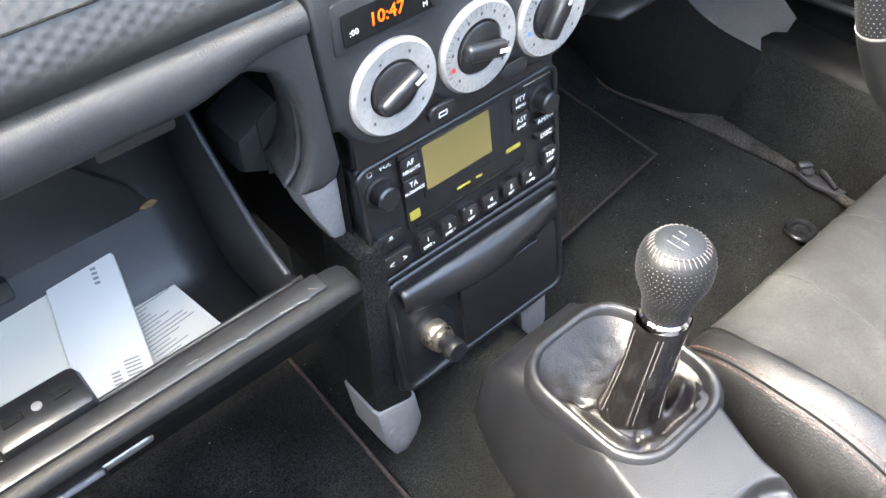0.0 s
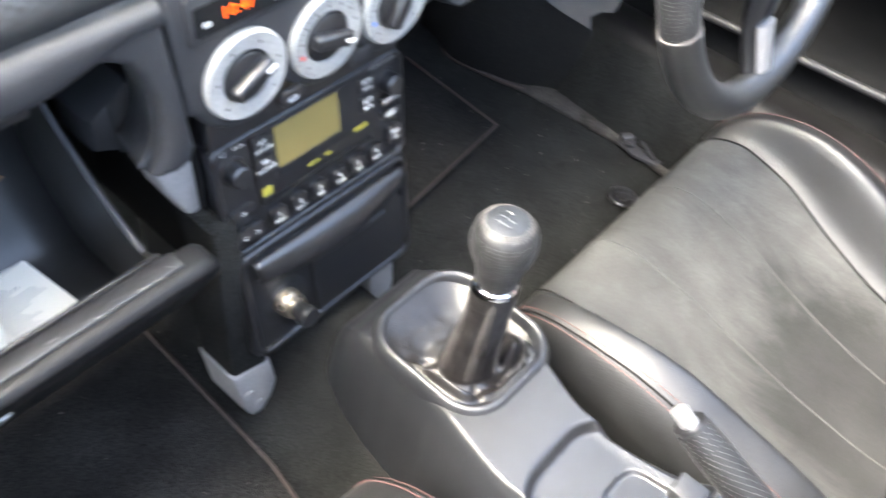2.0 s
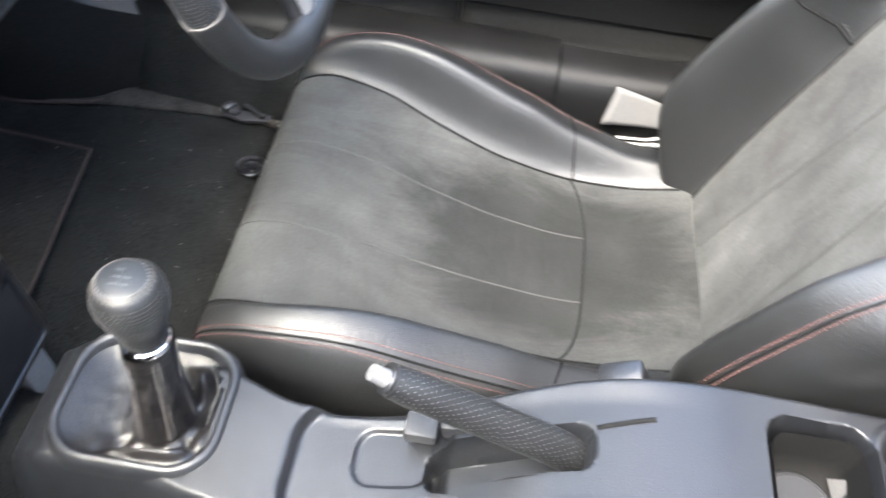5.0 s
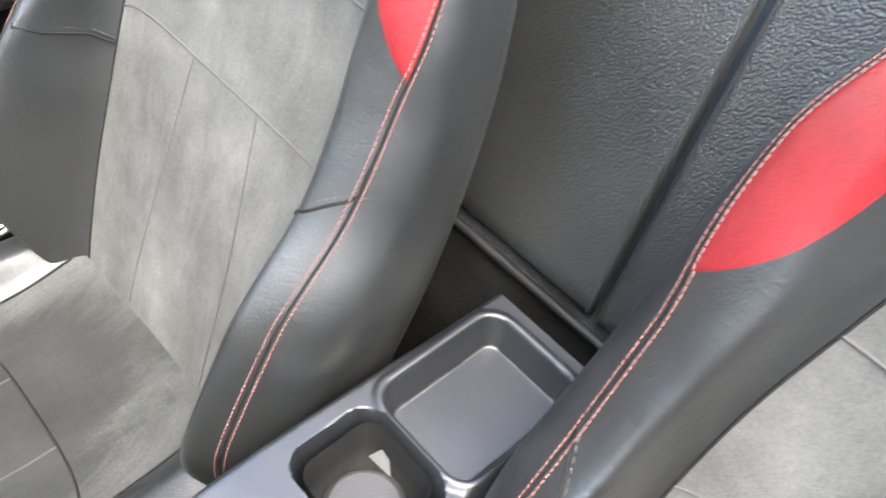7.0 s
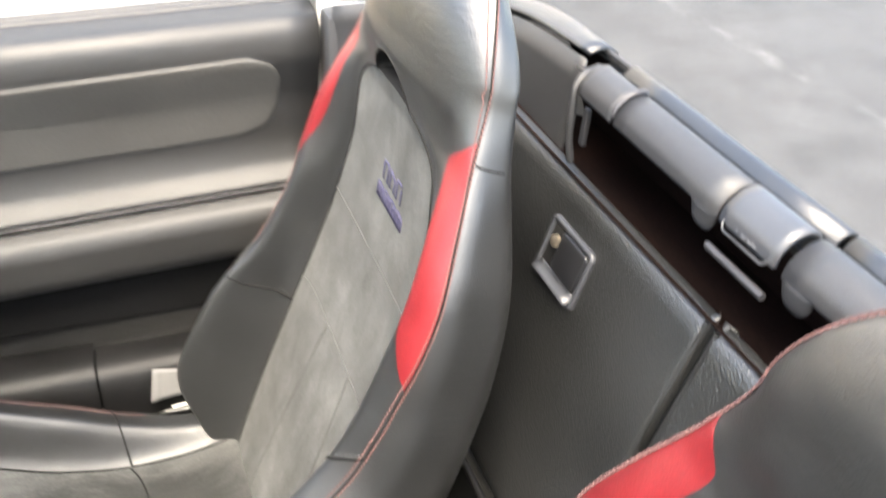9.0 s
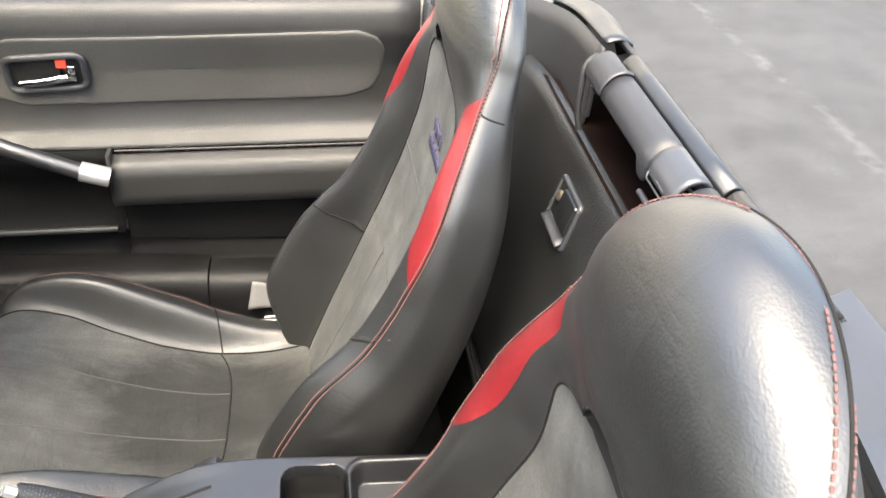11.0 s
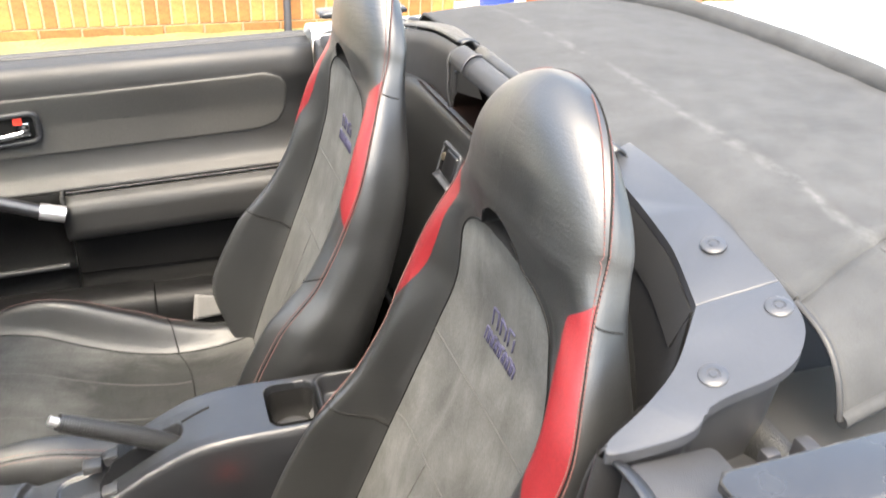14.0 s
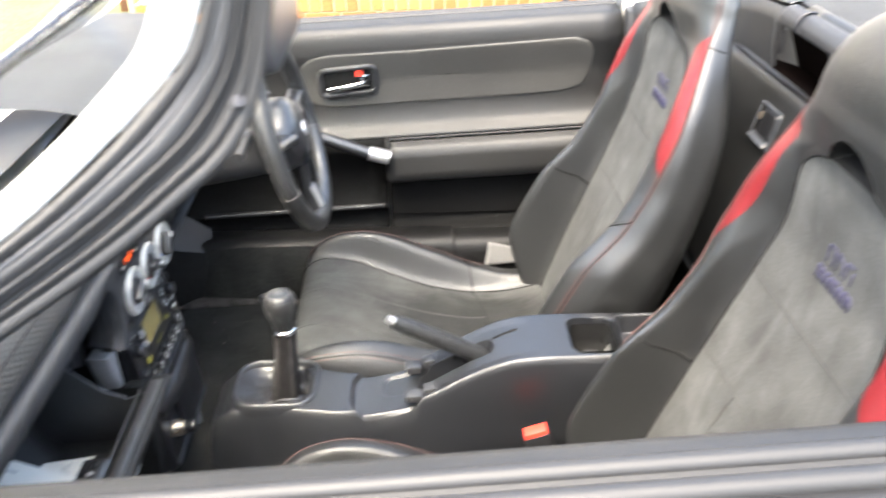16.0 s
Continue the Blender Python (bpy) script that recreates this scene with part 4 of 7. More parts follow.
    RAIL_SHAPE = curve_pts([(0, -0.994, 0.936), (0, -0.995, 0.948), (0, -0.991, 0.9555), (0, -0.983, 0.9585), (0, -0.973, 0.956), (0, -0.965, 0.949), (0, -0.961, 0.942), (0, -0.960, 0.933)], 26)
    for x0, x1 in ((0.210, 0.153), (0.147, 0.003), (-0.067, -0.22)):
        g = [[(x, y, z) for _, y, z in RAIL_SHAPE] for x in np.linspace(x0, x1, 8)]
        sheet("rail_cover", g, PLASTIC, t, thick=0.004)
    g = [[(x, y + 0.003, z + 0.003) for _, y, z in RAIL_SHAPE] for x in np.linspace(-0.003, -0.061, 8)]
    sheet("pull_latch", g, DECK, t, thick=0.004)
    for x0, x1 in ((0.034, 0.003), (-0.067, -0.098)):
        g = [[(x, -0.960 - 0.002 * k, 0.934 - 0.018 * k * (1 - abs(2 * q - 1) ** 4)) for k in np.linspace(0, 1, 5)] for q, x in zip(np.linspace(0, 1, 10), np.linspace(x0, x1, 10))]
        sheet("rail_lug", g, PLASTIC, t, thick=0.003)
    for x0, x1 in ((0.200, -0.066), (-0.072, -0.22)):
        g = [[(x, -1.000 - 0.016 * k, 0.947 + 0.008 * math.sin(k * 2.9)) for k in np.linspace(0, 1, 8)] for x in np.linspace(x0, x1, 6)]
        sheet("rear_bar", g, PLASTIC_GREY, t, thick=0.004)
    tube("joint_clip", [(0.150, y, z + 0.002) for _, y, z in RAIL_SHAPE[8:24]], 0.0022, IRON, t, n=6)
    frame_way = curve_pts([(0.226, -0.990, 0.948), (0.221, -0.972, 0.945), (0.217, -0.962, 0.930), (0.214, -0.962, 0.895), (0.213, -0.968, 0.862)], 20)
    tube("recess_frame", frame_way, 0.004, PLASTIC, t, n=8)
    block("recess_bracket", (0.196, -0.972, 0.885), (0.204, -0.966, 0.922), IRON, t, "dull metal bracket", r=0.002)
    face = Matrix.Translation((-0.032, -0.9588, 0.9415)) @ Matrix.Rotation(radians(180), 4, "Z") @ Matrix.Rotation(radians(62), 4, "X")
    tube("latch_badge", [face @ Vector((x, y, 0)) for x, y in rrect(-0.024, 0.024, -0.0085, 0.0085, 0.006)], 0.0010, DECK, t, closed=True, n=6)
    text("latch_word", "PULL", 0.010, BADGE, t, face @ pose(0, 0, 0.0008))
    tube("latch_spring", [(0.000, -0.957, 0.913), (-0.062, -0.957, 0.913)], 0.003, IRON, t, n=8)
    sheet("rail_gutter", [[(x, -0.985 - 0.045 * k, 0.934 - 0.006 * math.sin(k * 3.1)) for k in np.linspace(0, 1, 8)] for x in np.linspace(0.26, -0.22, 6)], PLASTIC_BLACK, t, thick=0.004)
    tube("gutter_bead", [(0.27, -1.021, 0.946), (-0.22, -1.021, 0.946)], 0.0030, RUBBER, t, n=8)


build_bulkhead()


# side deck trims with their scrivets
def build_deck(side):
    t = thing("deck_trim", "grey plastic deck trim beside the roof with round fixings", "trim panel", (side * 0.5, -0.95, 0.88), group="deck trims")

    def dz(x, y):
        return 0.904 + 0.26 * (-0.918 - y) + 0.12 * (min(x, -0.40) + 0.542)

    out = [(-0.470, -0.947), (-0.479, -1.022), (-0.532, -1.012), (-0.566, -0.975), (-0.563, -0.900), (-0.583, -0.880), (-0.572, -0.812), (-0.560, -0.815), (-0.546, -0.855), (-0.522, -0.900)]
    arm = [(-0.470, -0.947), (-0.40, -0.968), (-0.30, -0.985), (-0.20, -0.996), (-0.19, -1.040), (-0.30, -1.038), (-0.479, -1.022)]
    def eased(poly, fixed):
        """Rounds an outline by cutting its corners, but for the fixed ones."""
        for _ in range(3):
            res = []
            for i, p in enumerate(poly):
                a, b = poly[i - 1], poly[(i + 1) % len(poly)]
                if p in fixed:
                    res.append(p)
                else:
                    res += [(p[0] * 0.78 + a[0] * 0.22, p[1] * 0.78 + a[1] * 0.22), (p[0] * 0.78 + b[0] * 0.22, p[1] * 0.78 + b[1] * 0.22)]
            poly = res
        return poly

    joint = ((-0.470, -0.947), (-0.479, -1.022), (-0.20, -0.996), (-0.19, -1.040))
    for nm, poly in (("corner_plate", eased(out, joint)), ("arm_plate", eased(arm, joint))):
        bm = bmesh.new()
        top = [bm.verts.new((side * -x, y, dz(x, y))) for x, y in poly]
        k = len(top)
        bm.faces.new(top)
        lip = [bm.verts.new((v.co.x, v.co.y, v.co.z - 0.010)) for v in top]
        for i in range(k):
            bm.faces.new((top[i], lip[i], lip[(i + 1) % k], top[(i + 1) % k]))
        rim = [e for e in bm.edges if e.verts[0] in top and e.verts[1] in top]
        bmesh.ops.bevel(bm, geom=rim, offset=0.0016, segments=3, affect="EDGES", profile=0.5)
        # Side in darker plastic than the plate, so its shade is in the colour.
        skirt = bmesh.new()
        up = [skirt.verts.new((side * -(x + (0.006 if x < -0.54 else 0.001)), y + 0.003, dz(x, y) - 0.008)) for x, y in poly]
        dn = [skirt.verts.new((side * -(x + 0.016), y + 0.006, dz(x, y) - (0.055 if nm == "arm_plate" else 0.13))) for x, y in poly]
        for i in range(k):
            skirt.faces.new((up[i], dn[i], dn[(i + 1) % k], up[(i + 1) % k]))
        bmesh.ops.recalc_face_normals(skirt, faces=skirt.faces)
        bm_part(nm, bm, DECK, t)
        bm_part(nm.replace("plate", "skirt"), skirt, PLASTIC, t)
    for x, y in ((-0.413, -1.000), (-0.505, -1.003), (-0.542, -0.918)):
        lathe("scrivet", [(0.0120, 0), (0.0118, 0.0010), (0.0100, 0.0022), (0.0055, 0.0024), (0.0050, 0.0014), (0.0035, 0.0014), (0.0030, 0.0022), (0.0, 0.0022)], DECK, t,
              m=Matrix.Translation((side * -x, y, dz(x, y) + 0.0004)) @ Vector((side * 0.12, 0.26, 1)).to_track_quat("Z", "Y").to_matrix().to_4x4(), n=20)
    # shell curving down behind the seat
    way = curve_pts([(x, y, 0) for x, y in ((-0.19, -0.998), (-0.30, -0.987), (-0.40, -0.970), (-0.470, -0.949), (-0.522, -0.902), (-0.546, -0.857), (-0.560, -0.817))], 34)
    g = [[(side * -(x + 0.03 * math.sin(q * 1.5)), y + 0.012 * math.sin(q * 1.5), dz(x, y) - 0.006 - 0.42 * q * q) for q in np.linspace(0, 1, 14)] for x, y, _ in way]
    sheet("inner_shell", g, PLASTIC, t, thick=0.003)
    block("latch_box", (side * 0.628 if side < 0 else 0.575, -0.905, 0.80), (side * 0.575 if side < 0 else 0.628, -0.822, 0.868), PLASTIC, t, r=0.008)
    g = [[(side * (0.575 + 0.05 * q), -0.815 - 0.030 * k, 0.868 - 0.03 * k * k + 0.004 * math.sin(3 * q)) for k in np.linspace(0, 1, 8)] for q in np.linspace(0, 1, 6)]
    sheet("striker_cover", g, PLASTIC_GREY, t, thick=0.003)


build_deck(-1)


def build_well():
    t = thing("roof_well", "dark grey plastic well beside the folded roof", "trim panel", (-0.58, -1.1, 0.75), kind="structure")
    g = [[(-0.46 - 0.19 * q, -0.91 - 0.55 * k, 0.800 + 0.055 * q * q + 0.01 * math.sin(5 * k)) for q in np.linspace(0, 1, 10)] for k in np.linspace(0, 1, 14)]
    sheet("well_floor", g, PLASTIC, t)
    tube("well_cable", [(-0.600, -0.935, 0.842), (-0.607, -1.0, 0.846), (-0.615, -1.12, 0.852), (-0.610, -1.3, 0.856)], 0.005, RUBBER, t, n=8)
    block("hinge_bracket", (-0.606, -0.990, 0.80), (-0.582, -0.975, 0.862), IRON, t, r=0.003)
    block("hinge_arm", (-0.592, -0.960, 0.80), (-0.580, -0.945, 0.856), IRON, t, r=0.003)


build_well()


# folded roof under its cover
def build_roof():
    t = thing("soft_top_cover", "faded grey fabric cover over the folded soft top", "soft top", (0, -1.4, 0.9))

    def h(x, y):
        k = (-1.05 - y) / 1.0
        crown = 0.026 * (1 - (x / 0.62) ** 2)
        z = 0.920 + crown + 0.02 * math.sin(min(max(k, 0), 1) * 3.1) - 0.035 * max(k, 0) ** 2
        z += 0.003 * noise.noise(Vector((x * 6, y * 6, 1))) + 0.0015 * noise.noise(Vector((x * 25, y * 25, 3)))
        z -= 0.10 * max(0, (abs(x) - 0.56) / 0.1) ** 2
        z -= 0.055 * max(0, y + 1.142)
        return z

    def front(x):
        return -1.026 - 0.015 * (x / 0.6) ** 2

    def rear(x):
        return -1.495 + 0.09 * max(0.0, (x - 0.35) / 0.25) ** 2 + 0.05 * max(0.0, (-0.10 - x) / 0.35) ** 2

    def edge(k):
        """Where the cover folds down at the passenger side."""
        return -0.492 + 0.05 * min(k * 3, 1)

    g = []
    for k in np.linspace(0, 1, 60):
        row = []
        for x in np.linspace(edge(k), 0.66, 60):
            y = front(x) + (rear(x) - front(x)) * k
            row.append((x, y, h(x, y)))
        g.append(row)
    sheet("cover", g, FABRIC, t, thick=0.004)
    hem = [(x, rear(x) - 0.005, h(x, rear(x)) + 0.006) for x in np.linspace(-0.44, 0.66, 50)]
    tube("rear_hem", hem, 0.022, FABRIC, t, n=12)
    tube("front_hem", [(x, front(x), h(x, front(x)) + 0.001) for x in np.linspace(-0.49, 0.6, 40)], 0.004, FABRIC, t, n=8)
    seam = [(x, -1.160, h(x, -1.160) - 0.0012) for x in np.linspace(-0.46, 0.6, 40)]
    tube("fold_seam", seam, 0.002, FABRIC, t, n=6)
    # loose side flap hanging down from the fold
    top = [Vector(r[0]) for r in g]
    low = curve_pts([(-0.572, -1.034, 0.855), (-0.568, -1.09, 0.866), (-0.562, -1.22, 0.868), (-0.55, -1.45, 0.86), (-0.50, -1.70, 0.85)], 60)
    f = []
    for i in range(60):
        row = []
        for q in np.linspace(0, 1, 16):
            p = top[i] * (1 - q) + Vector(low[i]) * q
            row.append((p.x - 0.012 * math.sin(q * 3.1), p.y, p.z + 0.012 * math.sin(q * 3.1) + 0.003 * math.sin(9 * i / 60 + 3 * q)))
        f.append(row)
    sheet("side_flap", f, FABRIC, t, "folded fabric side flap", thick=0.004)
    tube("flap_hem", [(x, y, z) for x, y, z in low], 0.0075, FABRIC, t, n=8)
    tube("flap_binding", [(x, y + 0.002, z) for x, y, z in f[0]], 0.003, RUBBER, t, n=6)
    tube("fold_piping", [(p.x, p.y, p.z + 0.001) for p in top], 0.0022, FABRIC, t, n=6)


build_roof()

# ---------------------------------------------------------------- doors


# Black lining, also darkened in colour for the shade under the armrest.
POCKET = material("black_shaded_pocket_lining", (0.006, 0.006, 0.006), 0.8, grain=0.3, stain=0.2, spec=0.15)


def build_door(side):
    t = thing("driver_door" if side > 0 else "passenger_door", "charcoal vinyl car door trim with armrest and pull handle" if side > 0 else "closed white car door with black window seal seen from outside", "car door",
              (side * 0.70, -0.4, 0.3), group="doors")
    inn = 0.0 if side > 0 else -0.030

    def belt(y):
        return (0.799 + 0.037 * (-0.03 - y)) if side > 0 else 0.866 + 0.038 * (-0.03 - y) + 0.026 * (-0.17 - y)

    prof = [(0.775, 0.000), (0.735, 0.006), (0.700, 0.004), (0.682, -0.012), (0.678, -0.040), (0.688, -0.075), (0.700, -0.12), (0.702, -0.17), (0.692, -0.21), (0.665, -0.236)]
    if side < 0:
        prof = [(0.682 + (x - 0.682) * 0.5 if z > -0.01 else x, z) for x, z in prof]
    low = [(0.660, -0.245), (0.640, -0.255), (0.632, -0.275), (0.632, -0.305), (0.642, -0.330), (0.670, -0.342), (0.700, -0.345), (0.706, -0.38), (0.706, -0.46), (0.690, -0.475), (0.670, -0.482), (0.668, -0.60)]

    def flare(y):
        return 0.016 * (-0.2 - y)

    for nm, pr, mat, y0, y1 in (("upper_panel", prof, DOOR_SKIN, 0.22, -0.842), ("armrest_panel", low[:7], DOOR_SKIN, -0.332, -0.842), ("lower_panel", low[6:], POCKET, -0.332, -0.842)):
        c = curve_pts([(a, 0, b) for a, b in pr], 44)
        g = [[(side * (x + flare(y) + inn), y, belt(y) + z) for x, _, z in c] for y in np.linspace(y0, y1, 24)]
        sheet(nm, g, mat, t, flip=side > 0, thick=0.003)
    if side > 0:
        fr = [(0.665, -0.236), (0.672, -0.27), (0.700, -0.30), (0.712, -0.36), (0.712, -0.40), (0.700, -0.41), (0.690, -0.42), (0.712, -0.43), (0.712, -0.47), (0.690, -0.478), (0.672, -0.484), (0.668, -0.60)]
        g = [[(x + flare(y), y, belt(y) + z) for x, z in fr] for y in np.linspace(0.22, -0.330, 12)]
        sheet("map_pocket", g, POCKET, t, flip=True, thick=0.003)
        tube("pocket_lip", [(0.688 + flare(y), y, belt(y) - 0.412) for y in np.linspace(0.1, -0.318, 8)], 0.006, PLASTIC, t, n=8)
        tube("pocket_base_lip", [(0.672 + flare(y), y, belt(y) - 0.482) for y in np.linspace(0.1, -0.318, 8)], 0.005, PLASTIC, t, n=8)
        block("armrest_step", (0.640, -0.337, 0.482), (0.70, -0.329, 0.578), DOOR_SKIN, t, r=0.003)
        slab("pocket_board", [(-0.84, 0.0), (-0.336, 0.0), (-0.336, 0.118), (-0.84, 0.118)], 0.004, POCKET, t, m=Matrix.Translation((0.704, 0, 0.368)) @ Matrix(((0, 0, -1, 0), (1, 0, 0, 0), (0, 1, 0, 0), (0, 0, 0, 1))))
        # inset pad
        ins = [(-0.150, -0.010), (-0.148, -0.060), (-0.160, -0.092), (-0.205, -0.110), (-0.35, -0.117), (-0.50, -0.1235), (-0.64, -0.130), (-0.730, -0.132), (-0.770, -0.122), (-0.786, -0.095), (-0.790, -0.045), (-0.780, -0.018), (-0.745, -0.003), (-0.60, 0.001), (-0.40, 0.007), (-0.21, 0.016), (-0.170, 0.010)]
        loop = np.array(ins + ins[:1])
        d = np.concatenate([[0], np.cumsum(np.linalg.norm(np.diff(loop, axis=0), axis=1))])
        ss = np.linspace(0, d[-1], 90)[:-1]
        ring = [(float(np.interp(s, d, loop[:, 0])), float(np.interp(s, d, loop[:, 1]))) for s in ss]
        cy, cz = -0.47, -0.06

        def on_door(y, z, out):
            zz = 0.742 + 0.052 * (-0.16 - y) / 0.62 + z
            x = float(sp([b for a, b in prof][::-1], [a for a, b in prof][::-1], zz - belt(y)))
            return (x + flare(y) - out, y, zz)

        rows = []
        for k, o in ((1.0, 0.000), (0.985, 0.0022), (0.965, 0.0042), (0.94, 0.0056), (0.91, 0.0060), (0.87, 0.0062), (0.6, 0.0062), (0.3, 0.0062), (0.02, 0.0062)):
            rows.append([on_door(cy + (y - cy) * (1 - (1 - k) * (0.35 if k > 0.9 else 1)), cz + (z - cz) * k, o) for y, z in ring + ring[:1]])
        sheet("inset_pad", rows, DOOR_PAD, t, "grained charcoal inset pad", flip=False)
        tube("inset_groove", [on_door(y, z, 0.0) for y, z in ring], 0.0034, RUBBER, t, closed=True, n=8)
        # inner handle
        bez = rrect(-0.312, -0.194, -0.078, -0.018, 0.014)
        bezel = tube("handle_bezel", [on_door(y, z, 0.013) for y, z in bez], 0.006, PLASTIC, t, closed=True, n=8)
        raw("handle_well", [on_door(y, z, 0.0110) for y, z in bez], [tuple(range(len(bez)))], DARK, t, smooth=False)
        a, b = on_door(-0.212, -0.064, 0.016), on_door(-0.285, -0.057, 0.016)
        tube("handle_lever", [a, ((a[0] + b[0]) / 2 - 0.004, (a[1] + b[1]) / 2, (a[2] + b[2]) / 2), b], 0.0075, CHROME, bezel, "chrome release lever", n=10)
        block("lever_pivot", tuple(np.array(on_door(-0.298, -0.064, 0.022))), tuple(np.array(on_door(-0.274, -0.036, 0.010))), CHROME, bezel, r=0.003)
        block("lock_tab", tuple(np.array(on_door(-0.287, -0.040, 0.020))), tuple(np.array(on_door(-0.271, -0.022, 0.010))), RED_MARK, bezel, "red lock tab", r=0.002)
        # pull handle
        p = curve_pts([(0.668, -0.06, 0.645), (0.640, -0.12, 0.622), (0.622, -0.20, 0.594), (0.620, -0.295, 0.559)], 16)
        pull = tube("pull_handle", p, 0.0135, PLASTIC_BLACK, t, n=12)
        tube("pull_collar", [(0.620, -0.293, 0.560), (0.622, -0.337, 0.547)], 0.0165, SILVER, pull, "satin silver collar", n=14)
        tube("armrest_top_seam", [(0.664 + flare(y), y, belt(y) - 0.239) for y in np.linspace(-0.34, -0.83, 8)], 0.0022, RUBBER, t, n=8)
    # window seal and skin outside
    slim = 0.0 if side > 0 else 0.046
    for nm, dx, dz, r, mat in (("inner_seal", 0.752 - slim * 0.88, 0.006, 0.0075, RUBBER), ("outer_seal", 0.778 - slim, 0.004, 0.008, RUBBER)):
        tube(nm, [(side * (dx + flare(y) + inn), y, belt(y) + dz) for y in np.linspace(0.20, -0.842, 12)], r, mat, t, n=10)
    sk = [(0.792, 0.004), (0.812, -0.008), (0.834, -0.04), (0.842, -0.10), (0.838, -0.30), (0.82, -0.50), (0.80, -0.62)]
    c = curve_pts([(a, 0, b) for a, b in sk], 24)
    g = [[(side * (x - slim + inn * 0.6 + 0.01 * math.sin((y + 1) * 2)), y, belt(y) + z) for x, _, z in c] for y in np.linspace(0.30, -0.842, 20)]
    sheet("outer_skin", g, PAINT, t, "white painted outer skin", flip=side < 0, thick=0.002)
    g = [[(side * (0.786 - slim + flare(y) + inn + 0.014 * k), y, belt(y) + 0.004 - 0.003 * k) for k in (0, 1)] for y in np.linspace(0.30, -0.842, 12)]
    sheet("seal_lip", g, RUBBER, t, thick=0.002)


build_door(1)
build_door(-1)


# B posts and rear quarters
def build_body():
    t = thing("convertible", "white convertible car body round the open cockpit", "car", (0, -1.0, 0.2))
    for side in (1, -1):
        lift = 0.0 if side > 0 else 0.012
        block("lock_post", (min(side * 0.668, side * 0.72), -0.875, 0.34), (max(side * 0.668, side * 0.72), -0.848, 0.842 + lift), PLASTIC, t, r=0.008)
        sk = [(0.722, -0.06), (0.726, 0.0), (0.745, 0.012), (0.79, 0.004), (0.828, -0.03), (0.850, -0.10), (0.86, -0.30), (0.83, -0.62)]
        c = curve_pts([(a, 0, b) for a, b in sk], 26)
        g = [[(side * (x - (0.0 if side > 0 else 0.055) - (0.10 * (-y - 1.35) ** 2 if y < -1.35 else 0)), y, 0.848 + lift + 0.02 * math.sin(min(1, (-0.85 - y)) * 1.6) + z) for x, _, z in c] for y in np.linspace(-0.848, -2.15, 26)]
        sheet("rear_quarter", g, PAINT, t, flip=side < 0, thick=0.002)
        qx = 0.705 if side > 0 else 0.655
        slab("quarter_seal", [(qx - 0.026, -0.866), (qx - 0.018, -0.858), (qx + 0.022, -0.858), (qx + 0.028, -0.866), (qx + 0.030, -1.00), (qx + 0.036, -1.015), (qx + 0.034, -1.040), (qx - 0.020, -1.040), (qx - 0.024, -1.0)], 0.012, SEAL, t, "glossy black quarter seal",
             m=Matrix.Translation((0, 0, 0.858)) @ Matrix.Diagonal((side, 1, 1, 1)) @ Matrix.Rotation(radians(-2), 4, "X"), r=0.004, seg=3)
        slab("rear_seal", [(qx - 0.018, -1.046), (qx + 0.032, -1.046), (qx + 0.050, -1.30), (qx + 0.002, -1.30)], 0.010, SEAL, t, m=Matrix.Translation((0, 0, 0.862)) @ Matrix.Diagonal((side, 1, 1, 1)), r=0.003)
        raw("inner_quarter", [(side * 0.725, -0.86, 0.83), (side * 0.725, -1.75, 0.83), (side * 0.70, -1.75, 0.2), (side * 0.70, -0.86, 0.2)], [(0, 1, 2, 3)], PLASTIC_BLACK, t, smooth=False)
    # trim sweeping from the driver's lock post to the roof rail
    way = curve_pts([(0.668, -0.858, 0.862), (0.610, -0.930, 0.884), (0.510, -0.985, 0.912), (0.390, -1.004, 0.932), (0.262, -1.000, 0.944)], 24)
    down = [[(x + 0.012 * math.sin(k * 3), y + 0.004 + 0.03 * k * k, z - 0.004 - 0.30 * k) for k in np.linspace(0, 1, 12)] for x, y, z in way]
    sheet("corner_trim", down, PLASTIC, t, thick=0.003)
    cap = [[(x + 0.020 * q * e, y - (0.030 + 0.045 * e) * q, z + 0.008 * math.sin(q * 2.6) - 0.006 * q) for q in np.linspace(0, 1, 8)] for (x, y, z), e in zip(way, np.linspace(1, 0, 24))]
    sheet("corner_cap", cap, PLASTIC_GREY, t, thick=0.003)
    lathe("scrivet", [(0.011, 0), (0.011, 0.002), (0.008, 0.004), (0.0, 0.004)], PLASTIC_GREY, t, m=pose(0.535, -1.005, 0.919), n=18)
    # engine lid and tail
    g = [[(x, y, 0.865 + 0.02 * (1 - (x / 0.7) ** 2) - 0.03 * max(0, (-1.9 - y)) ** 1.5) for x in np.linspace(-0.76, 0.76, 20)] for y in np.linspace(-1.55, -2.25, 14)]
    sheet("engine_lid", g, PAINT, t, thick=0.004)
    for side in (1, -1):
        block("tail_lamp", (min(side * 0.55, side * 0.77), -2.28, 0.74), (max(side * 0.55, side * 0.77), -2.12, 0.862), TAIL_RED, t, "red tail lamp", r=0.04, seg=4)
    # bonnet and wings
    g = [[(x, y, 0.665 + 0.030 * min(abs(x) / 0.66, 1) ** 4 - 0.6 * max(abs(x) - 0.66, 0) - 0.10 * ((y - 0.35) / 1.2) ** 2) for x in np.linspace(-0.82, 0.82, 34)] for y in np.linspace(0.30, 1.55, 18)]
    sheet("bonnet", g, PAINT, t, flip=True, thick=0.004)
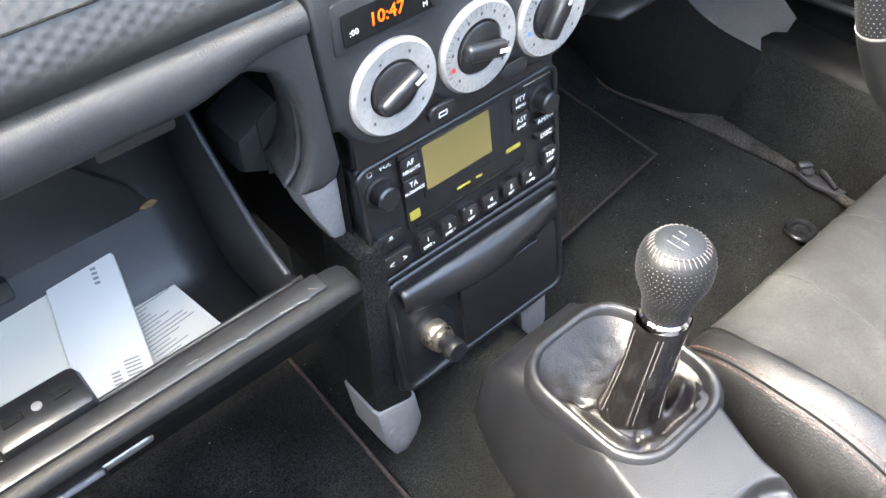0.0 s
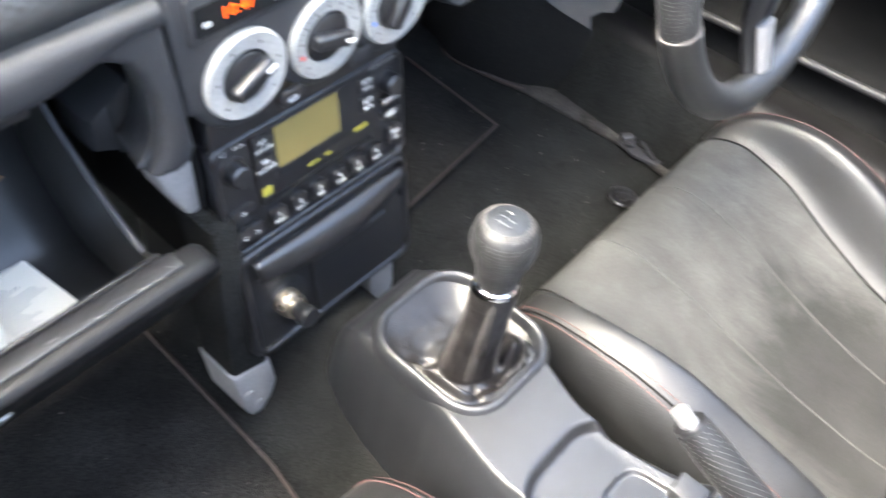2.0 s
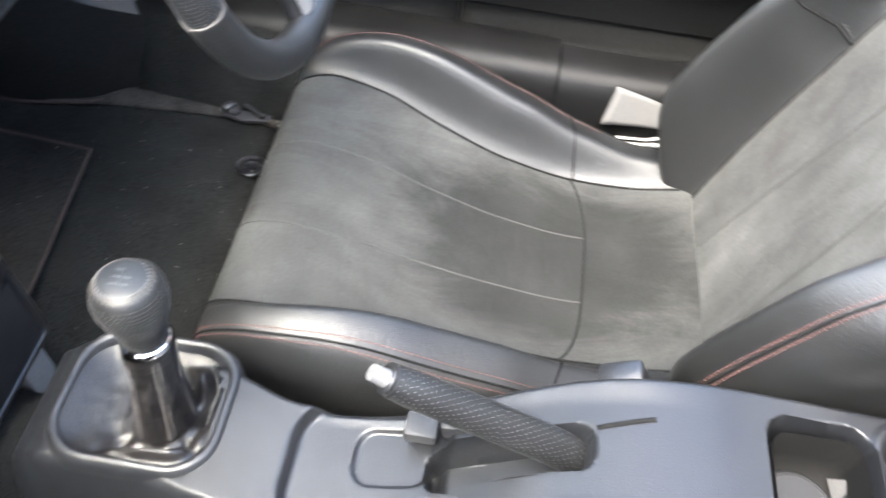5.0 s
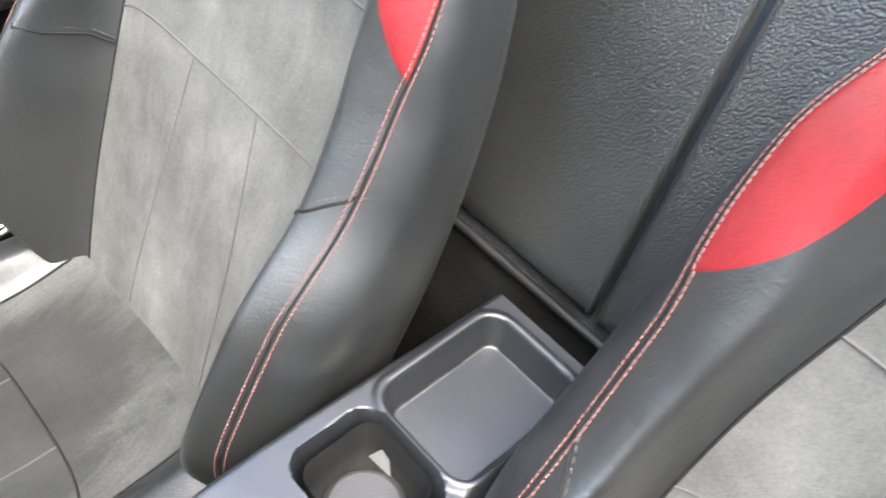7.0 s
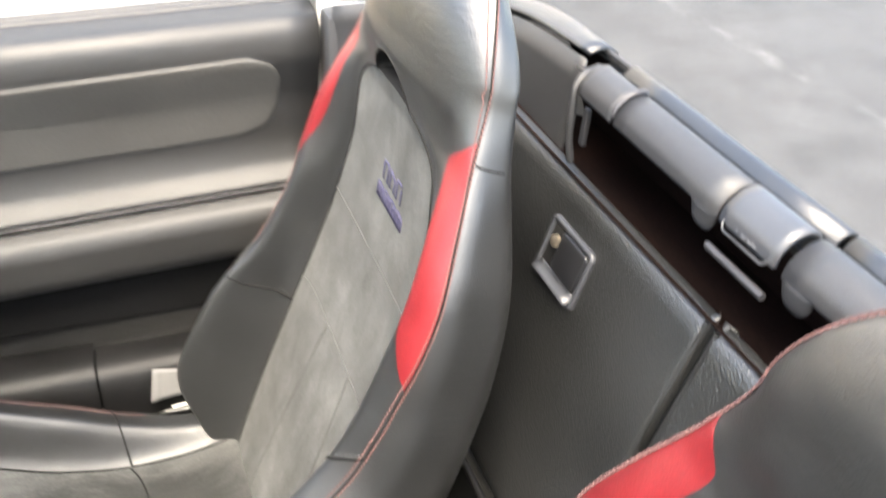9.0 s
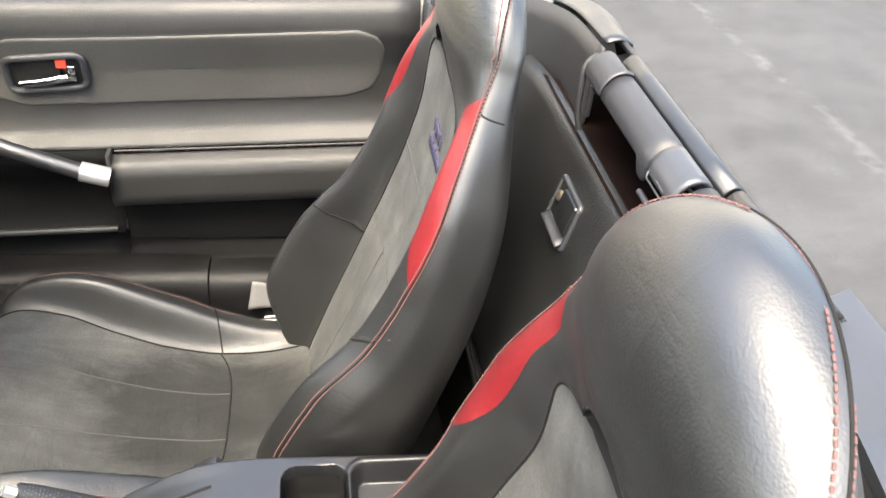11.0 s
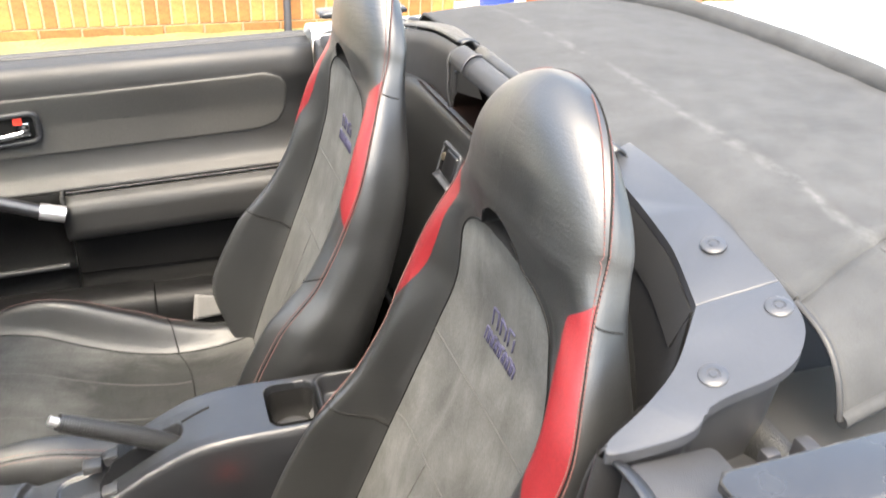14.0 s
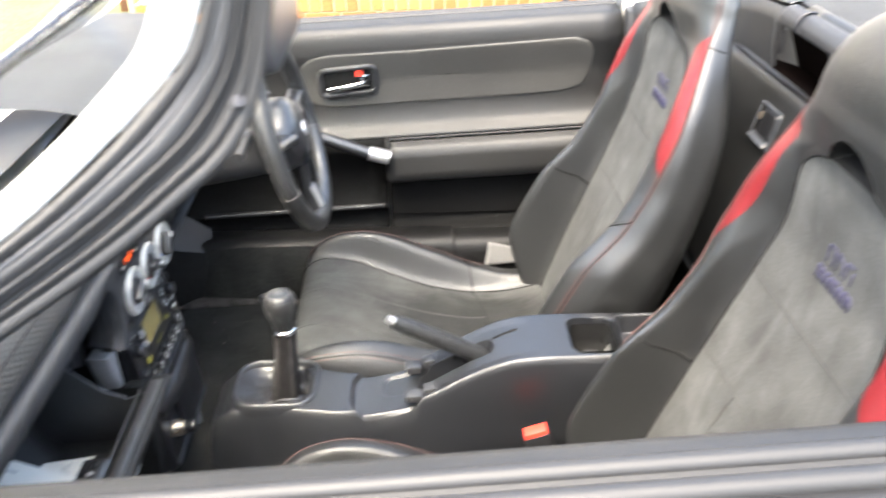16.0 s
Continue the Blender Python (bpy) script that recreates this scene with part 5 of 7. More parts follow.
    raw("cowl", [(-0.7, 0.29, 0.705), (0.7, 0.29, 0.705), (0.7, 0.42, 0.690), (-0.7, 0.42, 0.690)], [(0, 1, 2, 3)], PLASTIC_BLACK, t, smooth=False)
    raw("underbody", [(-0.8, -2.2, 0.17), (0.8, -2.2, 0.17), (0.8, 1.5, 0.17), (-0.8, 1.5, 0.17)], [(0, 1, 2, 3)], DARK, t, smooth=False)


build_body()


# windscreen frame
PILLAR_IN = ((0.70, 0.16, 0.80), (0.66, 0.05, 0.86), (0.58, -0.11, 0.940), (0.53, -0.181, 0.975), (0.50, -0.216, 0.996), (0.472, -0.2525, 1.022), (0.452, -0.275, 1.060), (0.445, -0.293, 1.135), (0.440, -0.315, 1.190))
PILLAR_OUT = ((0.735, 0.16, 0.855), (0.69, 0.05, 0.915), (0.595, -0.105, 0.992), (0.55, -0.160, 1.025), (0.515, -0.192, 1.050), (0.492, -0.220, 1.076), (0.480, -0.240, 1.098), (0.472, -0.260, 1.145), (0.465, -0.285, 1.200))


def build_screen():
    t = thing("windscreen_frame", "dark grey windscreen frame with folded rubber seals", "windscreen", (0, 0.1, 0.85), kind="structure")
    for side in (1, -1):
        a, b = curve_pts(PILLAR_IN, 48), curve_pts(PILLAR_OUT, 48)
        face = np.array((0.70, -0.35, 0.62))

        def ribbed(k0, k1, n, rise):
            rows = []
            for i in range(48):
                row = []
                for k in np.linspace(k0, k1, n):
                    p = a[i] + (b[i] - a[i]) * k + face * (rise(k) + 0.0015 * noise.noise(Vector((i * 0.35, k * 4, side))))
                    row.append((side * p[0], p[1], p[2]))
                rows.append(row)
            return rows

        # window seal in two folds, the screen pillar beyond it and a lip of trim below
        sheet("seal_channel", ribbed(0.0, 0.42, 18, lambda k: 0.010 * abs(math.sin(k / 0.42 * math.pi * 1.5)) + 0.004), RUBBER, t, "weathered black rubber seal channel", flip=side < 0, thick=0.004)
        sheet("pillar_trim", ribbed(0.40, 0.74, 14, lambda k: 0.006 + 0.007 * math.sin((k - 0.40) / 0.34 * math.pi)), PLASTIC, t, flip=side < 0, thick=0.006)
        sheet("screen_seal", ribbed(0.73, 1.0, 12, lambda k: 0.004 + 0.006 * math.sin((k - 0.73) / 0.27 * math.pi)), RUBBER, t, flip=side < 0, thick=0.004)
        for k, r, mat in ((0.0, 0.0065, RUBBER), (0.41, 0.0030, DECK), (0.735, 0.0026, DECK)):
            way = [a[i] + (b[i] - a[i]) * k + face * 0.007 for i in range(48)]
            tube("channel_bead", [(side * x, y, z) for x, y, z in way], r, mat, t, n=8)
        sheet("inner_trim", ribbed(-0.08, 1.02, 12, lambda k: -0.006 - 0.016 * math.sin(min(max(k, 0), 1) * math.pi)), PLASTIC_BLACK, t, "smooth black inner pillar trim", flip=side > 0, thick=0.004)
        g = [[(side * (x + 0.008 * math.sin(k * 2.2)), y + 0.004 + 0.022 * k, z + 0.004 + 0.006 * math.sin(k * 3)) for k in np.linspace(0, 1, 8)] for x, y, z in b]
        sheet("pillar_outer", g, PAINT, t, "white painted outer pillar", thick=0.006)
    lathe("pillar_screw", [(0.005, 0), (0.005, 0.003), (0.002, 0.0035)], IRON, t, m=Matrix.Translation((-0.470, -0.268, 1.060)) @ Vector((-0.70, -0.35, 0.62)).to_track_quat("Z", "Y").to_matrix().to_4x4(), n=12)
    hd = curve_pts([(-0.452, -0.305, 1.200), (-0.25, -0.330, 1.212), (0, -0.338, 1.216), (0.25, -0.330, 1.212), (0.452, -0.305, 1.200)], 30)
    tube("header_rail", hd, 0.028, PLASTIC, t, n=14, flat=0.7)
    lo = [(x, 0.31, 0.80) for x in np.linspace(-0.70, 0.70, 16)]
    hi = [(x * 0.66, -0.300, 1.205) for x in np.linspace(-0.70, 0.70, 16)]
    g = [[tuple(np.array(p) * (1 - k) + np.array(q) * k + np.array((0, 0.05 * (1 - (p[0] / 0.70) ** 2), 0.03 * k * (1 - k)))) for p, q in zip(lo, hi)] for k in np.linspace(0, 1, 10)]
    ob = sheet("windscreen_glass", g, GLASS, t, thick=0.005)
    ob.visible_shadow = False
    v = thing("sun_visor", "grey vinyl sun visor hanging under the windscreen header", "sun visor", (-0.24, -0.30, 1.12))
    m = Matrix.Translation((-0.300, -0.272, 1.052)) @ Matrix.Rotation(radians(82), 4, "X")
    slab("visor_board", rrect(-0.110, 0.085, 0.0, 0.130, 0.030), 0.016, DECK, v, m=m, r=0.006)
    tube("visor_arm", [(-0.395, -0.300, 1.215), (-0.395, -0.298, 1.165)], 0.005, PLASTIC, v, n=8)
    block("visor_clip", (-0.100, -0.306, 1.155), (-0.076, -0.286, 1.205), PLASTIC, v, r=0.004)


build_screen()


def build_wing_mirror():
    t = thing("wing_mirror", "white door mirror on the driver's door with dark glass", "wing mirror", (0.88, -0.02, 0.80))
    bm = bmesh.new()
    bmesh.ops.create_uvsphere(bm, u_segments=28, v_segments=16, radius=1)
    for v in bm.verts:
        x, y, z = v.co
        v.co = (0.975 + 0.115 * x, -0.035 + (0.055 * y if y > 0 else 0.02 * y), 0.852 + 0.062 * z * (1 - 0.15 * x))
    housing = bm_part("housing", bm, PAINT, t)
    slab("mirror_glass", rrect(-0.095, 0.095, -0.048, 0.048, 0.03), 0.003, CHROME, housing, m=facing_rear(0.975, -0.0555, 0.852))
    block("stalk", (0.80, -0.05, 0.80), (0.88, 0.01, 0.832), PLASTIC_BLACK, t, r=0.01)


build_wing_mirror()

# ---------------------------------------------------------------- centre console
def soft_step(d, w):
    k = min(max(d / w + 0.5, 0), 1)
    return k * k * (3 - 2 * k)


def in_rrect(x, y, x0, x1, y0, y1, r):
    """How far inside a rounded rectangle a place lies."""
    cx, cy = (x0 + x1) / 2, (y0 + y1) / 2
    dx, dy = abs(x - cx) - (x1 - x0) / 2 + r, abs(y - cy) - (y1 - y0) / 2 + r
    return r - (math.hypot(max(dx, 0), max(dy, 0)) + min(max(dx, dy), 0))


def console_top(x, y):
    z = float(sp((-0.87, -0.60, -0.545, -0.46, -0.39, -0.30, -0.25, -0.20, -0.095, -0.07), (0.508, 0.508, 0.502, 0.470, 0.438, 0.422, 0.420, 0.417, 0.410, 0.392), y))
    ax = abs(x)
    # sides rise round the hand brake
    z += 0.003 * soft_step(ax - 0.040, 0.02) * soft_step(-0.30 - y, 0.06) * soft_step(y + 0.56, 0.10)
    z -= 0.040 * soft_step(in_rrect(x, y, -0.043, 0.049, -0.213, -0.107, 0.03), 0.005)
    z -= 0.012 * soft_step(in_rrect(x, y, -0.046, 0.046, -0.405, -0.284, 0.03), 0.008)
    z -= 0.004 * soft_step(in_rrect(x, y, -0.008, 0.032, -0.395, -0.333, 0.015), 0.003)
    z -= 0.045 * soft_step(in_rrect(x, y, -0.013, 0.016, -0.505, -0.392, 0.010), 0.004)
    z -= 0.060 * soft_step(in_rrect(x, y, -0.042, 0.036, -0.700, -0.628, 0.016), 0.0045)
    z -= 0.026 * soft_step(in_rrect(x, y, -0.042, 0.034, -0.826, -0.710, 0.014), 0.010)
    z += 0.004 * soft_step(0.006 - abs(in_rrect(x, y, -0.042, 0.034, -0.826, -0.710, 0.014) + 0.004), 0.006)
    return z


def build_console():
    t = thing("centre_console", "charcoal plastic centre console with cup holder and tray", "centre console", (0, -0.45, 0.22))
    ys = np.concatenate([np.linspace(-0.852, -0.60, 150), np.linspace(-0.598, -0.28, 150), np.linspace(-0.276, -0.072, 46)])
    xs = np.linspace(-1, 1, 97)
    g = []
    for y in ys:
        hw = float(sp((-0.86, -0.60, -0.45, -0.30, -0.22, -0.10, -0.04), (0.050, 0.056, 0.050, 0.044, 0.050, 0.050, 0.040), y))
        ft = float(sp((-0.86, -0.60, -0.45, -0.30, -0.16, -0.04), (0.058, 0.068, 0.080, 0.090, 0.096, 0.075), y))
        ox = float(sp((-0.86, -0.50, -0.42, -0.36, -0.28, -0.22, -0.16, -0.04), (-0.006, -0.002, -0.010, -0.017, -0.018, -0.004, 0.008, 0.010), y))
        end = soft_step(y + 0.853, 0.012)
        row = []
        zt = console_top(hw, y)
        for q in np.linspace(0, 1, 10)[:-1]:
            row.append((ox - ft + (ft - hw - 0.010) * q ** 0.6, y, 0.215 + (zt - 0.012 - 0.215) * q))
        for x in xs:
            e = max(0, (abs(x) - 0.86) / 0.14)
            row.append((ox + x * (hw + 0.008), y, console_top(x * hw, y) - 0.012 * e * e))
        for q in np.linspace(1, 0, 10)[1:]:
            row.append((ox + ft - (ft - hw - 0.010) * q ** 0.6, y, 0.215 + (zt - 0.012 - 0.215) * q))
        g.append([(a, b, c if end > 0.99 else 0.21 + (c - 0.21) * max(end, 0.0)) for a, b, c in row])
    last = g[-1]
    for q in np.linspace(0.1, 1, 10):
        g.append([(0.012 + (a - 0.012) * (1 - 0.12 * q), -0.072 + 0.020 * math.sin(q * 1.4) + 0.012 * q, 0.21 + (c - 0.21) * (1 - q ** 2.2)) for a, b, c in last])
    rear = [(a, -0.856, 0.21) for a, b, c in g[0]]
    g.insert(0, rear)
    sheet("shell", g, PLASTIC_GREY, t, sharp=50)
    # cup holder: dark liner, base disc and rib
    ring = rrect(-0.0400, 0.0340, -0.6985, -0.6300, 0.0145, 8)
    rows = [[(x * k - 0.004, -0.664 + (y + 0.664) * k, z) for x, y in ring + ring[:1]] for k, z in ((0.985, 0.5035), (0.975, 0.500), (0.955, 0.476), (0.94, 0.4525), (0.5, 0.4505), (0.01, 0.4505))]
    sheet("cup_liner", rows, DARK, t, "matt black cup holder liner")
    lathe("cup_base", [(0.030, 0), (0.031, 0.004), (0.028, 0.007), (0.027, 0.005)], PLASTIC, t, m=pose(-0.006, -0.664, 0.4515), n=36)
    raw("cup_finger", [(0.000, -0.694, 0.455), (0.024, -0.692, 0.455), (0.015, -0.697, 0.474), (0.008, -0.6975, 0.474)], [(0, 1, 2, 3)], BELT, t, smooth=False)
    for x in (-0.053, 0.018):
        zt = console_top(-0.048, -0.395)
        block("switch_pad", (x - 0.011, -0.3945, zt - 0.012), (x + 0.011, -0.3685, zt + 0.0015), PLASTIC, t, r=0.003)
        block("rocker_switch", (x - 0.010, -0.011, -0.010), (x + 0.010, 0.011, 0.007), PLASTIC, t, r=0.003, m=pose(0.006, -0.4075, zt + 0.002, -12, 0, 0))
    tube("lever_slit", [(x, y, console_top(x + 0.002, y) + 0.0004) for x, y in zip(np.linspace(0.014, 0.022, 12), np.linspace(-0.508, -0.548, 12))], 0.0020, DARK, t, n=6)
    # bezel round the gear lever
    def bez(k, dz, n=6):
        return [(0.012 + (x) * k, -0.160 + y * k, 0.414 + dz) for x, y in rrect(-0.056, 0.056, -0.064, 0.064, 0.034, n)]
    rows = []
    for k, dz in ((1.12, -0.010), (1.10, 0.0), (1.05, 0.008), (1.0, 0.010), (0.95, 0.007), (0.90, -0.002)):
        r = bez(k, dz)
        rows.append(r + r[:1])
    sheet("gear_bezel", rows, PLASTIC_GREY, t, "raised rounded bezel round the gear gaiter")


build_console()


def build_gear_lever():
    t = thing("gear_lever", "perforated black leather gear knob with creased leather gaiter", "gear lever", (0.008, -0.17, 0.41))
    base = np.array(rrect(-0.052, 0.052, -0.060, 0.060, 0.030, 8))
    base = np.vstack([base, base[:1]])
    run = np.concatenate([[0], np.cumsum(np.linalg.norm(np.diff(base, axis=0), axis=1))])
    base = [(float(np.interp(q, run, base[:, 0])), float(np.interp(q, run, base[:, 1]))) for q in np.linspace(0, run[-1], 121)[:-1]]
    rows = []
    ks = np.concatenate([np.linspace(0, 0.6, 44), np.linspace(0.6, 1, 24)[1:]])

    def near(a, a0, w):
        d = (a - a0 + math.pi) % (2 * math.pi) - math.pi
        return math.exp(-(d / w) ** 2)

    for k in ks:
        row = []
        for bx, by in base + base[:1]:
            a = math.atan2(by, bx)
            r = max(1 - k / 0.6, 0.0)
            up = max((k - 0.6) / 0.4, 0.0)
            # stem of the lever leans back; the leather wraps it like a sleeve
            cx, cy = 0.005 - 0.003 * up, -0.176 - 0.010 * up
            flat = 1 + 0.10 * math.cos(2 * (a + 0.6))
            rs = (0.0235 - 0.0062 * min(up * 1.6, 1) ** 0.7) * flat
            e = 1 - r ** 1.15
            x = (0.012 + bx) * (1 - e) + (cx + rs * math.cos(a)) * e
            y = (-0.160 + by) * (1 - e) + (cy + rs * math.sin(a)) * e
            z = 0.414 - 0.016 * math.sin(min((1 - r) * 1.3, 1) * math.pi / 2) + 0.006 * (1 - r) ** 3 + 0.123 * up
            # padded roll along one side, flat panel ahead, pinched fold behind
            z += 0.019 * near(a, math.pi * 1.10, 0.85) * math.exp(-((r - 0.60) / 0.20) ** 2)
            z += 0.006 * near(a, 1.7, 0.8) * r
            z += 0.024 * near(a, -0.90 + 0.35 * r, 0.26) * math.exp(-((r - 0.42) / 0.24) ** 2)
            z -= 0.012 * near(a, -0.55 + 0.35 * r, 0.13) * math.exp(-((r - 0.40) / 0.20) ** 2)
            z -= 0.010 * near(a, -1.45, 0.20) * math.exp(-((r - 0.35) / 0.25) ** 2)
            z += 0.008 * near(a, 0.25, 0.28) * math.exp(-((r - 0.45) / 0.25) ** 2)
            z -= 0.007 * (near(a, 2.35 + 0.3 * r, 0.10) + near(a, -2.2, 0.10)) * math.exp(-((r - 0.5) / 0.3) ** 2)
            w = math.sin(min(r * 1.1, 1) * math.pi)
            z += 0.0035 * w * (0.25 - abs(noise.noise(Vector((x * 55, y * 55, 3)))))
            if up > 0:
                f = math.sin(up * math.pi) * (1 - 0.5 * up)
                d = 0.0042 * f * (noise.noise(Vector((math.cos(a) * 1.8, math.sin(a) * 1.8, up * 5))) - 0.6 * abs(noise.noise(Vector((math.cos(a) * 3, math.sin(a) * 3, up * 9)))))
                d += 0.0016 * (near(a, 3.75, 0.10) + near(a, 2.6, 0.10)) * (1 - up * 0.5)
                x += d * math.cos(a)
                y += d * math.sin(a)
            row.append((x, y, z))
        rows.append(row)
    sheet("gaiter", rows, GAITER, t, "creased shiny black leather gaiter")
    for a0 in (3.66, 3.86, 2.50, 2.70, 4.9):
        way = []
        for up in np.linspace(0.06, 0.94, 14):
            rs = (0.0235 - 0.0062 * min(up * 1.6, 1) ** 0.7) * (1 + 0.10 * math.cos(2 * (a0 + 0.6))) + 0.0010
            way.append((0.005 - 0.003 * up + rs * math.cos(a0), -0.176 - 0.010 * up + rs * math.sin(a0), 0.403 + 0.124 * up))
        dashes("gaiter_stitching", way, 0.0036, 0.0024, 0.00045, STITCH, t)
    m = pose(0.002, -0.186, 0.526, -3, 2, 0)
    lathe("collar", [(0.0165, 0), (0.0175, 0.002), (0.0175, 0.0065), (0.0160, 0.008)], CHROME, t, "chrome ring", m=m)
    knob = lathe("knob", [(r * 0.95, 0.008 + (z - 0.008) * 0.80) for r, z in ((0.0155, 0.008), (0.0172, 0.012), (0.0180, 0.022), (0.0205, 0.034), (0.0240, 0.045), (0.0260, 0.056), (0.0260, 0.066), (0.0240, 0.076), (0.0190, 0.083), (0.0165, 0.0845), (0.0, 0.0855))], KNOB, t, "perforated black leather knob", m=m, n=40)
    shape = [(r * 0.95, 0.008 + (z - 0.008) * 0.80) for r, z in ((0.0172, 0.012), (0.0180, 0.022), (0.0205, 0.034), (0.0240, 0.045), (0.0260, 0.056), (0.0260, 0.066), (0.0240, 0.076))]
    spots = []
    for j, z in enumerate(np.arange(0.012, 0.0635, 0.0029)):
        r, r2 = (float(sp([b for a, b in shape], [a for a, b in shape], zz)) for zz in (z, z + 0.001))
        cnt = int(2 * math.pi * r / 0.0034)
        for i in range(cnt):
            a = 2 * math.pi * (i + 0.5 * (j % 2)) / cnt
            spots.append((m @ Vector((r * math.cos(a), r * math.sin(a), z)), m.to_3x3() @ Vector((math.cos(a), math.sin(a), (r - r2) / 0.001))))
    studs("pips", spots, 0.00042, knob)
    # smooth cap with the shift pattern, sewn round its edge
    cap = lathe("cap", [(0.0172, 0.0668), (0.0164, 0.0692), (0.0120, 0.0708), (0.0, 0.0712)], CAP, knob, "smooth leather cap", m=m, n=40)
    for x0, y0, x1, y1 in ((-0.006, 0.006, -0.006, -0.006), (0, 0.006, 0, -0.006), (0.006, 0.006, 0.006, 0), (-0.006, 0, 0.006, 0)):
        tube("shift_line", [m @ Vector((x0, y0, 0.0711)), m @ Vector((x1, y1, 0.0711))], 0.00045, PLASTIC_GREY, cap, n=4)
    for i in range(34):
        a = 2 * math.pi * i / 34
        tube("stitch", [m @ Vector((r * math.cos(a + d), r * math.sin(a + d), z)) for r, d, z in ((0.0158, 0, 0.0700), (0.0180, 0.05, 0.0684), (0.0204, 0.10, 0.0645))], 0.00042, STITCH, knob, n=4)


def studs(name, spots, r, parent):
    """The raised pips between the pricks of the leather: (place, outward direction) each."""
    verts, faces = [], []
    for p, nn in spots:
        nn = nn.normalized()
        a = nn.orthogonal().normalized()
        b = nn.cross(a)
        k = len(verts)
        verts += [p + a * r, p + b * r, p - a * r, p - b * r, p + nn * r * 0.55]
        faces += [(k, k + 1, k + 4), (k + 1, k + 2, k + 4), (k + 2, k + 3, k + 4), (k + 3, k, k + 4)]
    return tagged(raw(name, verts, faces, PIP_GLINT, parent, smooth=False), kind="stuff")


# Pips far paler than their black leather: the glint is painted in.
PIP_GLINT = material("pale_glint_leather_pips", (0.22, 0.22, 0.225), 0.35, spec=0.6)


def pips_along(way, radius, pitch, start=0.0):
    """Spots in staggered rings round a way."""
    way = [Vector(p) for p in way]
    run = [0.0]
    for a, b in zip(way[:-1], way[1:]):
        run.append(run[-1] + (b - a).length)
    xs = [[p[i] for p in way] for i in range(3)]
    res = []
    for j, s in enumerate(np.arange(start + pitch, run[-1] - pitch * 0.5, pitch * 0.87)):
        p = Vector([float(np.interp(s, run, x)) for x in xs])
        q = Vector([float(np.interp(min(s + 0.004, run[-1]), run, x)) for x in xs]) - Vector([float(np.interp(s - 0.004, run, x)) for x in xs])
        u = q.cross(Vector((0.3, 0.2, 1))).normalized()
        v = q.normalized().cross(u)
        r = radius(s / run[-1])
        m = max(6, int(2 * math.pi * r / pitch))
        for i in range(m):
            a = 2 * math.pi * (i + 0.5 * (j % 2)) / m
            d = u * math.cos(a) + v * math.sin(a)
            res.append((p + d * r * 0.998, d))
    return res


def pricked(name, color, rough):
    m = material(name, color, rough, stain=0.1)
    n, l = m.node_tree.nodes, m.node_tree.links
    co = n.new("ShaderNodeTexCoord").outputs["Object"]
    v = n.new("ShaderNodeTexVoronoi")
    v.inputs["Scale"].default_value, v.inputs["Randomness"].default_value = 330, 0.25
    l.new(co, v.inputs["Vector"])
    r = n.new("ShaderNodeMapRange")
    r.inputs["From Min"].default_value, r.inputs["From Max"].default_value = 0.12, 0.30
    l.new(v.outputs["Distance"], r.inputs["Value"])
    b = n.new("ShaderNodeBump")
    b.inputs["Strength"].default_value, b.inputs["Distance"].default_value = 0.25, 0.002
    l.new(r.outputs[0], b.inputs["Height"])
    l.new(b.outputs[0], n["Principled BSDF"].inputs["Normal"])
    return m


GAITER = material("shiny_black_leather", (0.0100, 0.0092, 0.0094), 0.36, spec=0.55, grain=0.15, bump=0.14, bump_size=620, kind="cells", stain=0.2, stain_size=40, fold=0.10)
CAP = material("smooth_cap_leather", (0.010, 0.0115, 0.0140), 0.42, spec=0.5, grain=0.1, bump=0.10, bump_size=700, kind="cells")
STITCH = material("pale_grey_stitch", (0.13, 0.12, 0.115), 0.7)
KNOB = pricked("perforated_black_leather", (0.0060, 0.0063, 0.0068), 0.46)
build_gear_lever()


def build_hand_brake():
    t = thing("hand_brake", "perforated leather hand brake lever with silver button", "hand brake", (0.004, -0.47, 0.43))
    w = curve_pts([(0.008, -0.512, 0.440), (0.006, -0.490, 0.462), (0.002, -0.450, 0.489), (-0.002, -0.400, 0.518), (-0.005, -0.358, 0.542)], 26)
    tube("grip", w, list(np.interp(np.linspace(0, 1, 26), (0, 0.25, 0.9, 1.0), (0.015, 0.0145, 0.0135, 0.012))), KNOB, t, n=18)
    studs("pips", pips_along(w, lambda k: float(np.interp(k, (0, 0.25, 0.9, 1.0), (0.015, 0.0145, 0.0135, 0.012))), 0.0042), 0.00050, t)
    tube("button", [(-0.0052, -0.356, 0.543), (-0.0062, -0.345, 0.551)], [0.0066, 0.0060], SILVER, t, "silver push button", n=14)
    tube("button_shoulder", [(-0.0048, -0.360, 0.541), (-0.0052, -0.355, 0.5445)], 0.0115, PLASTIC_BLACK, t, n=16)


build_hand_brake()


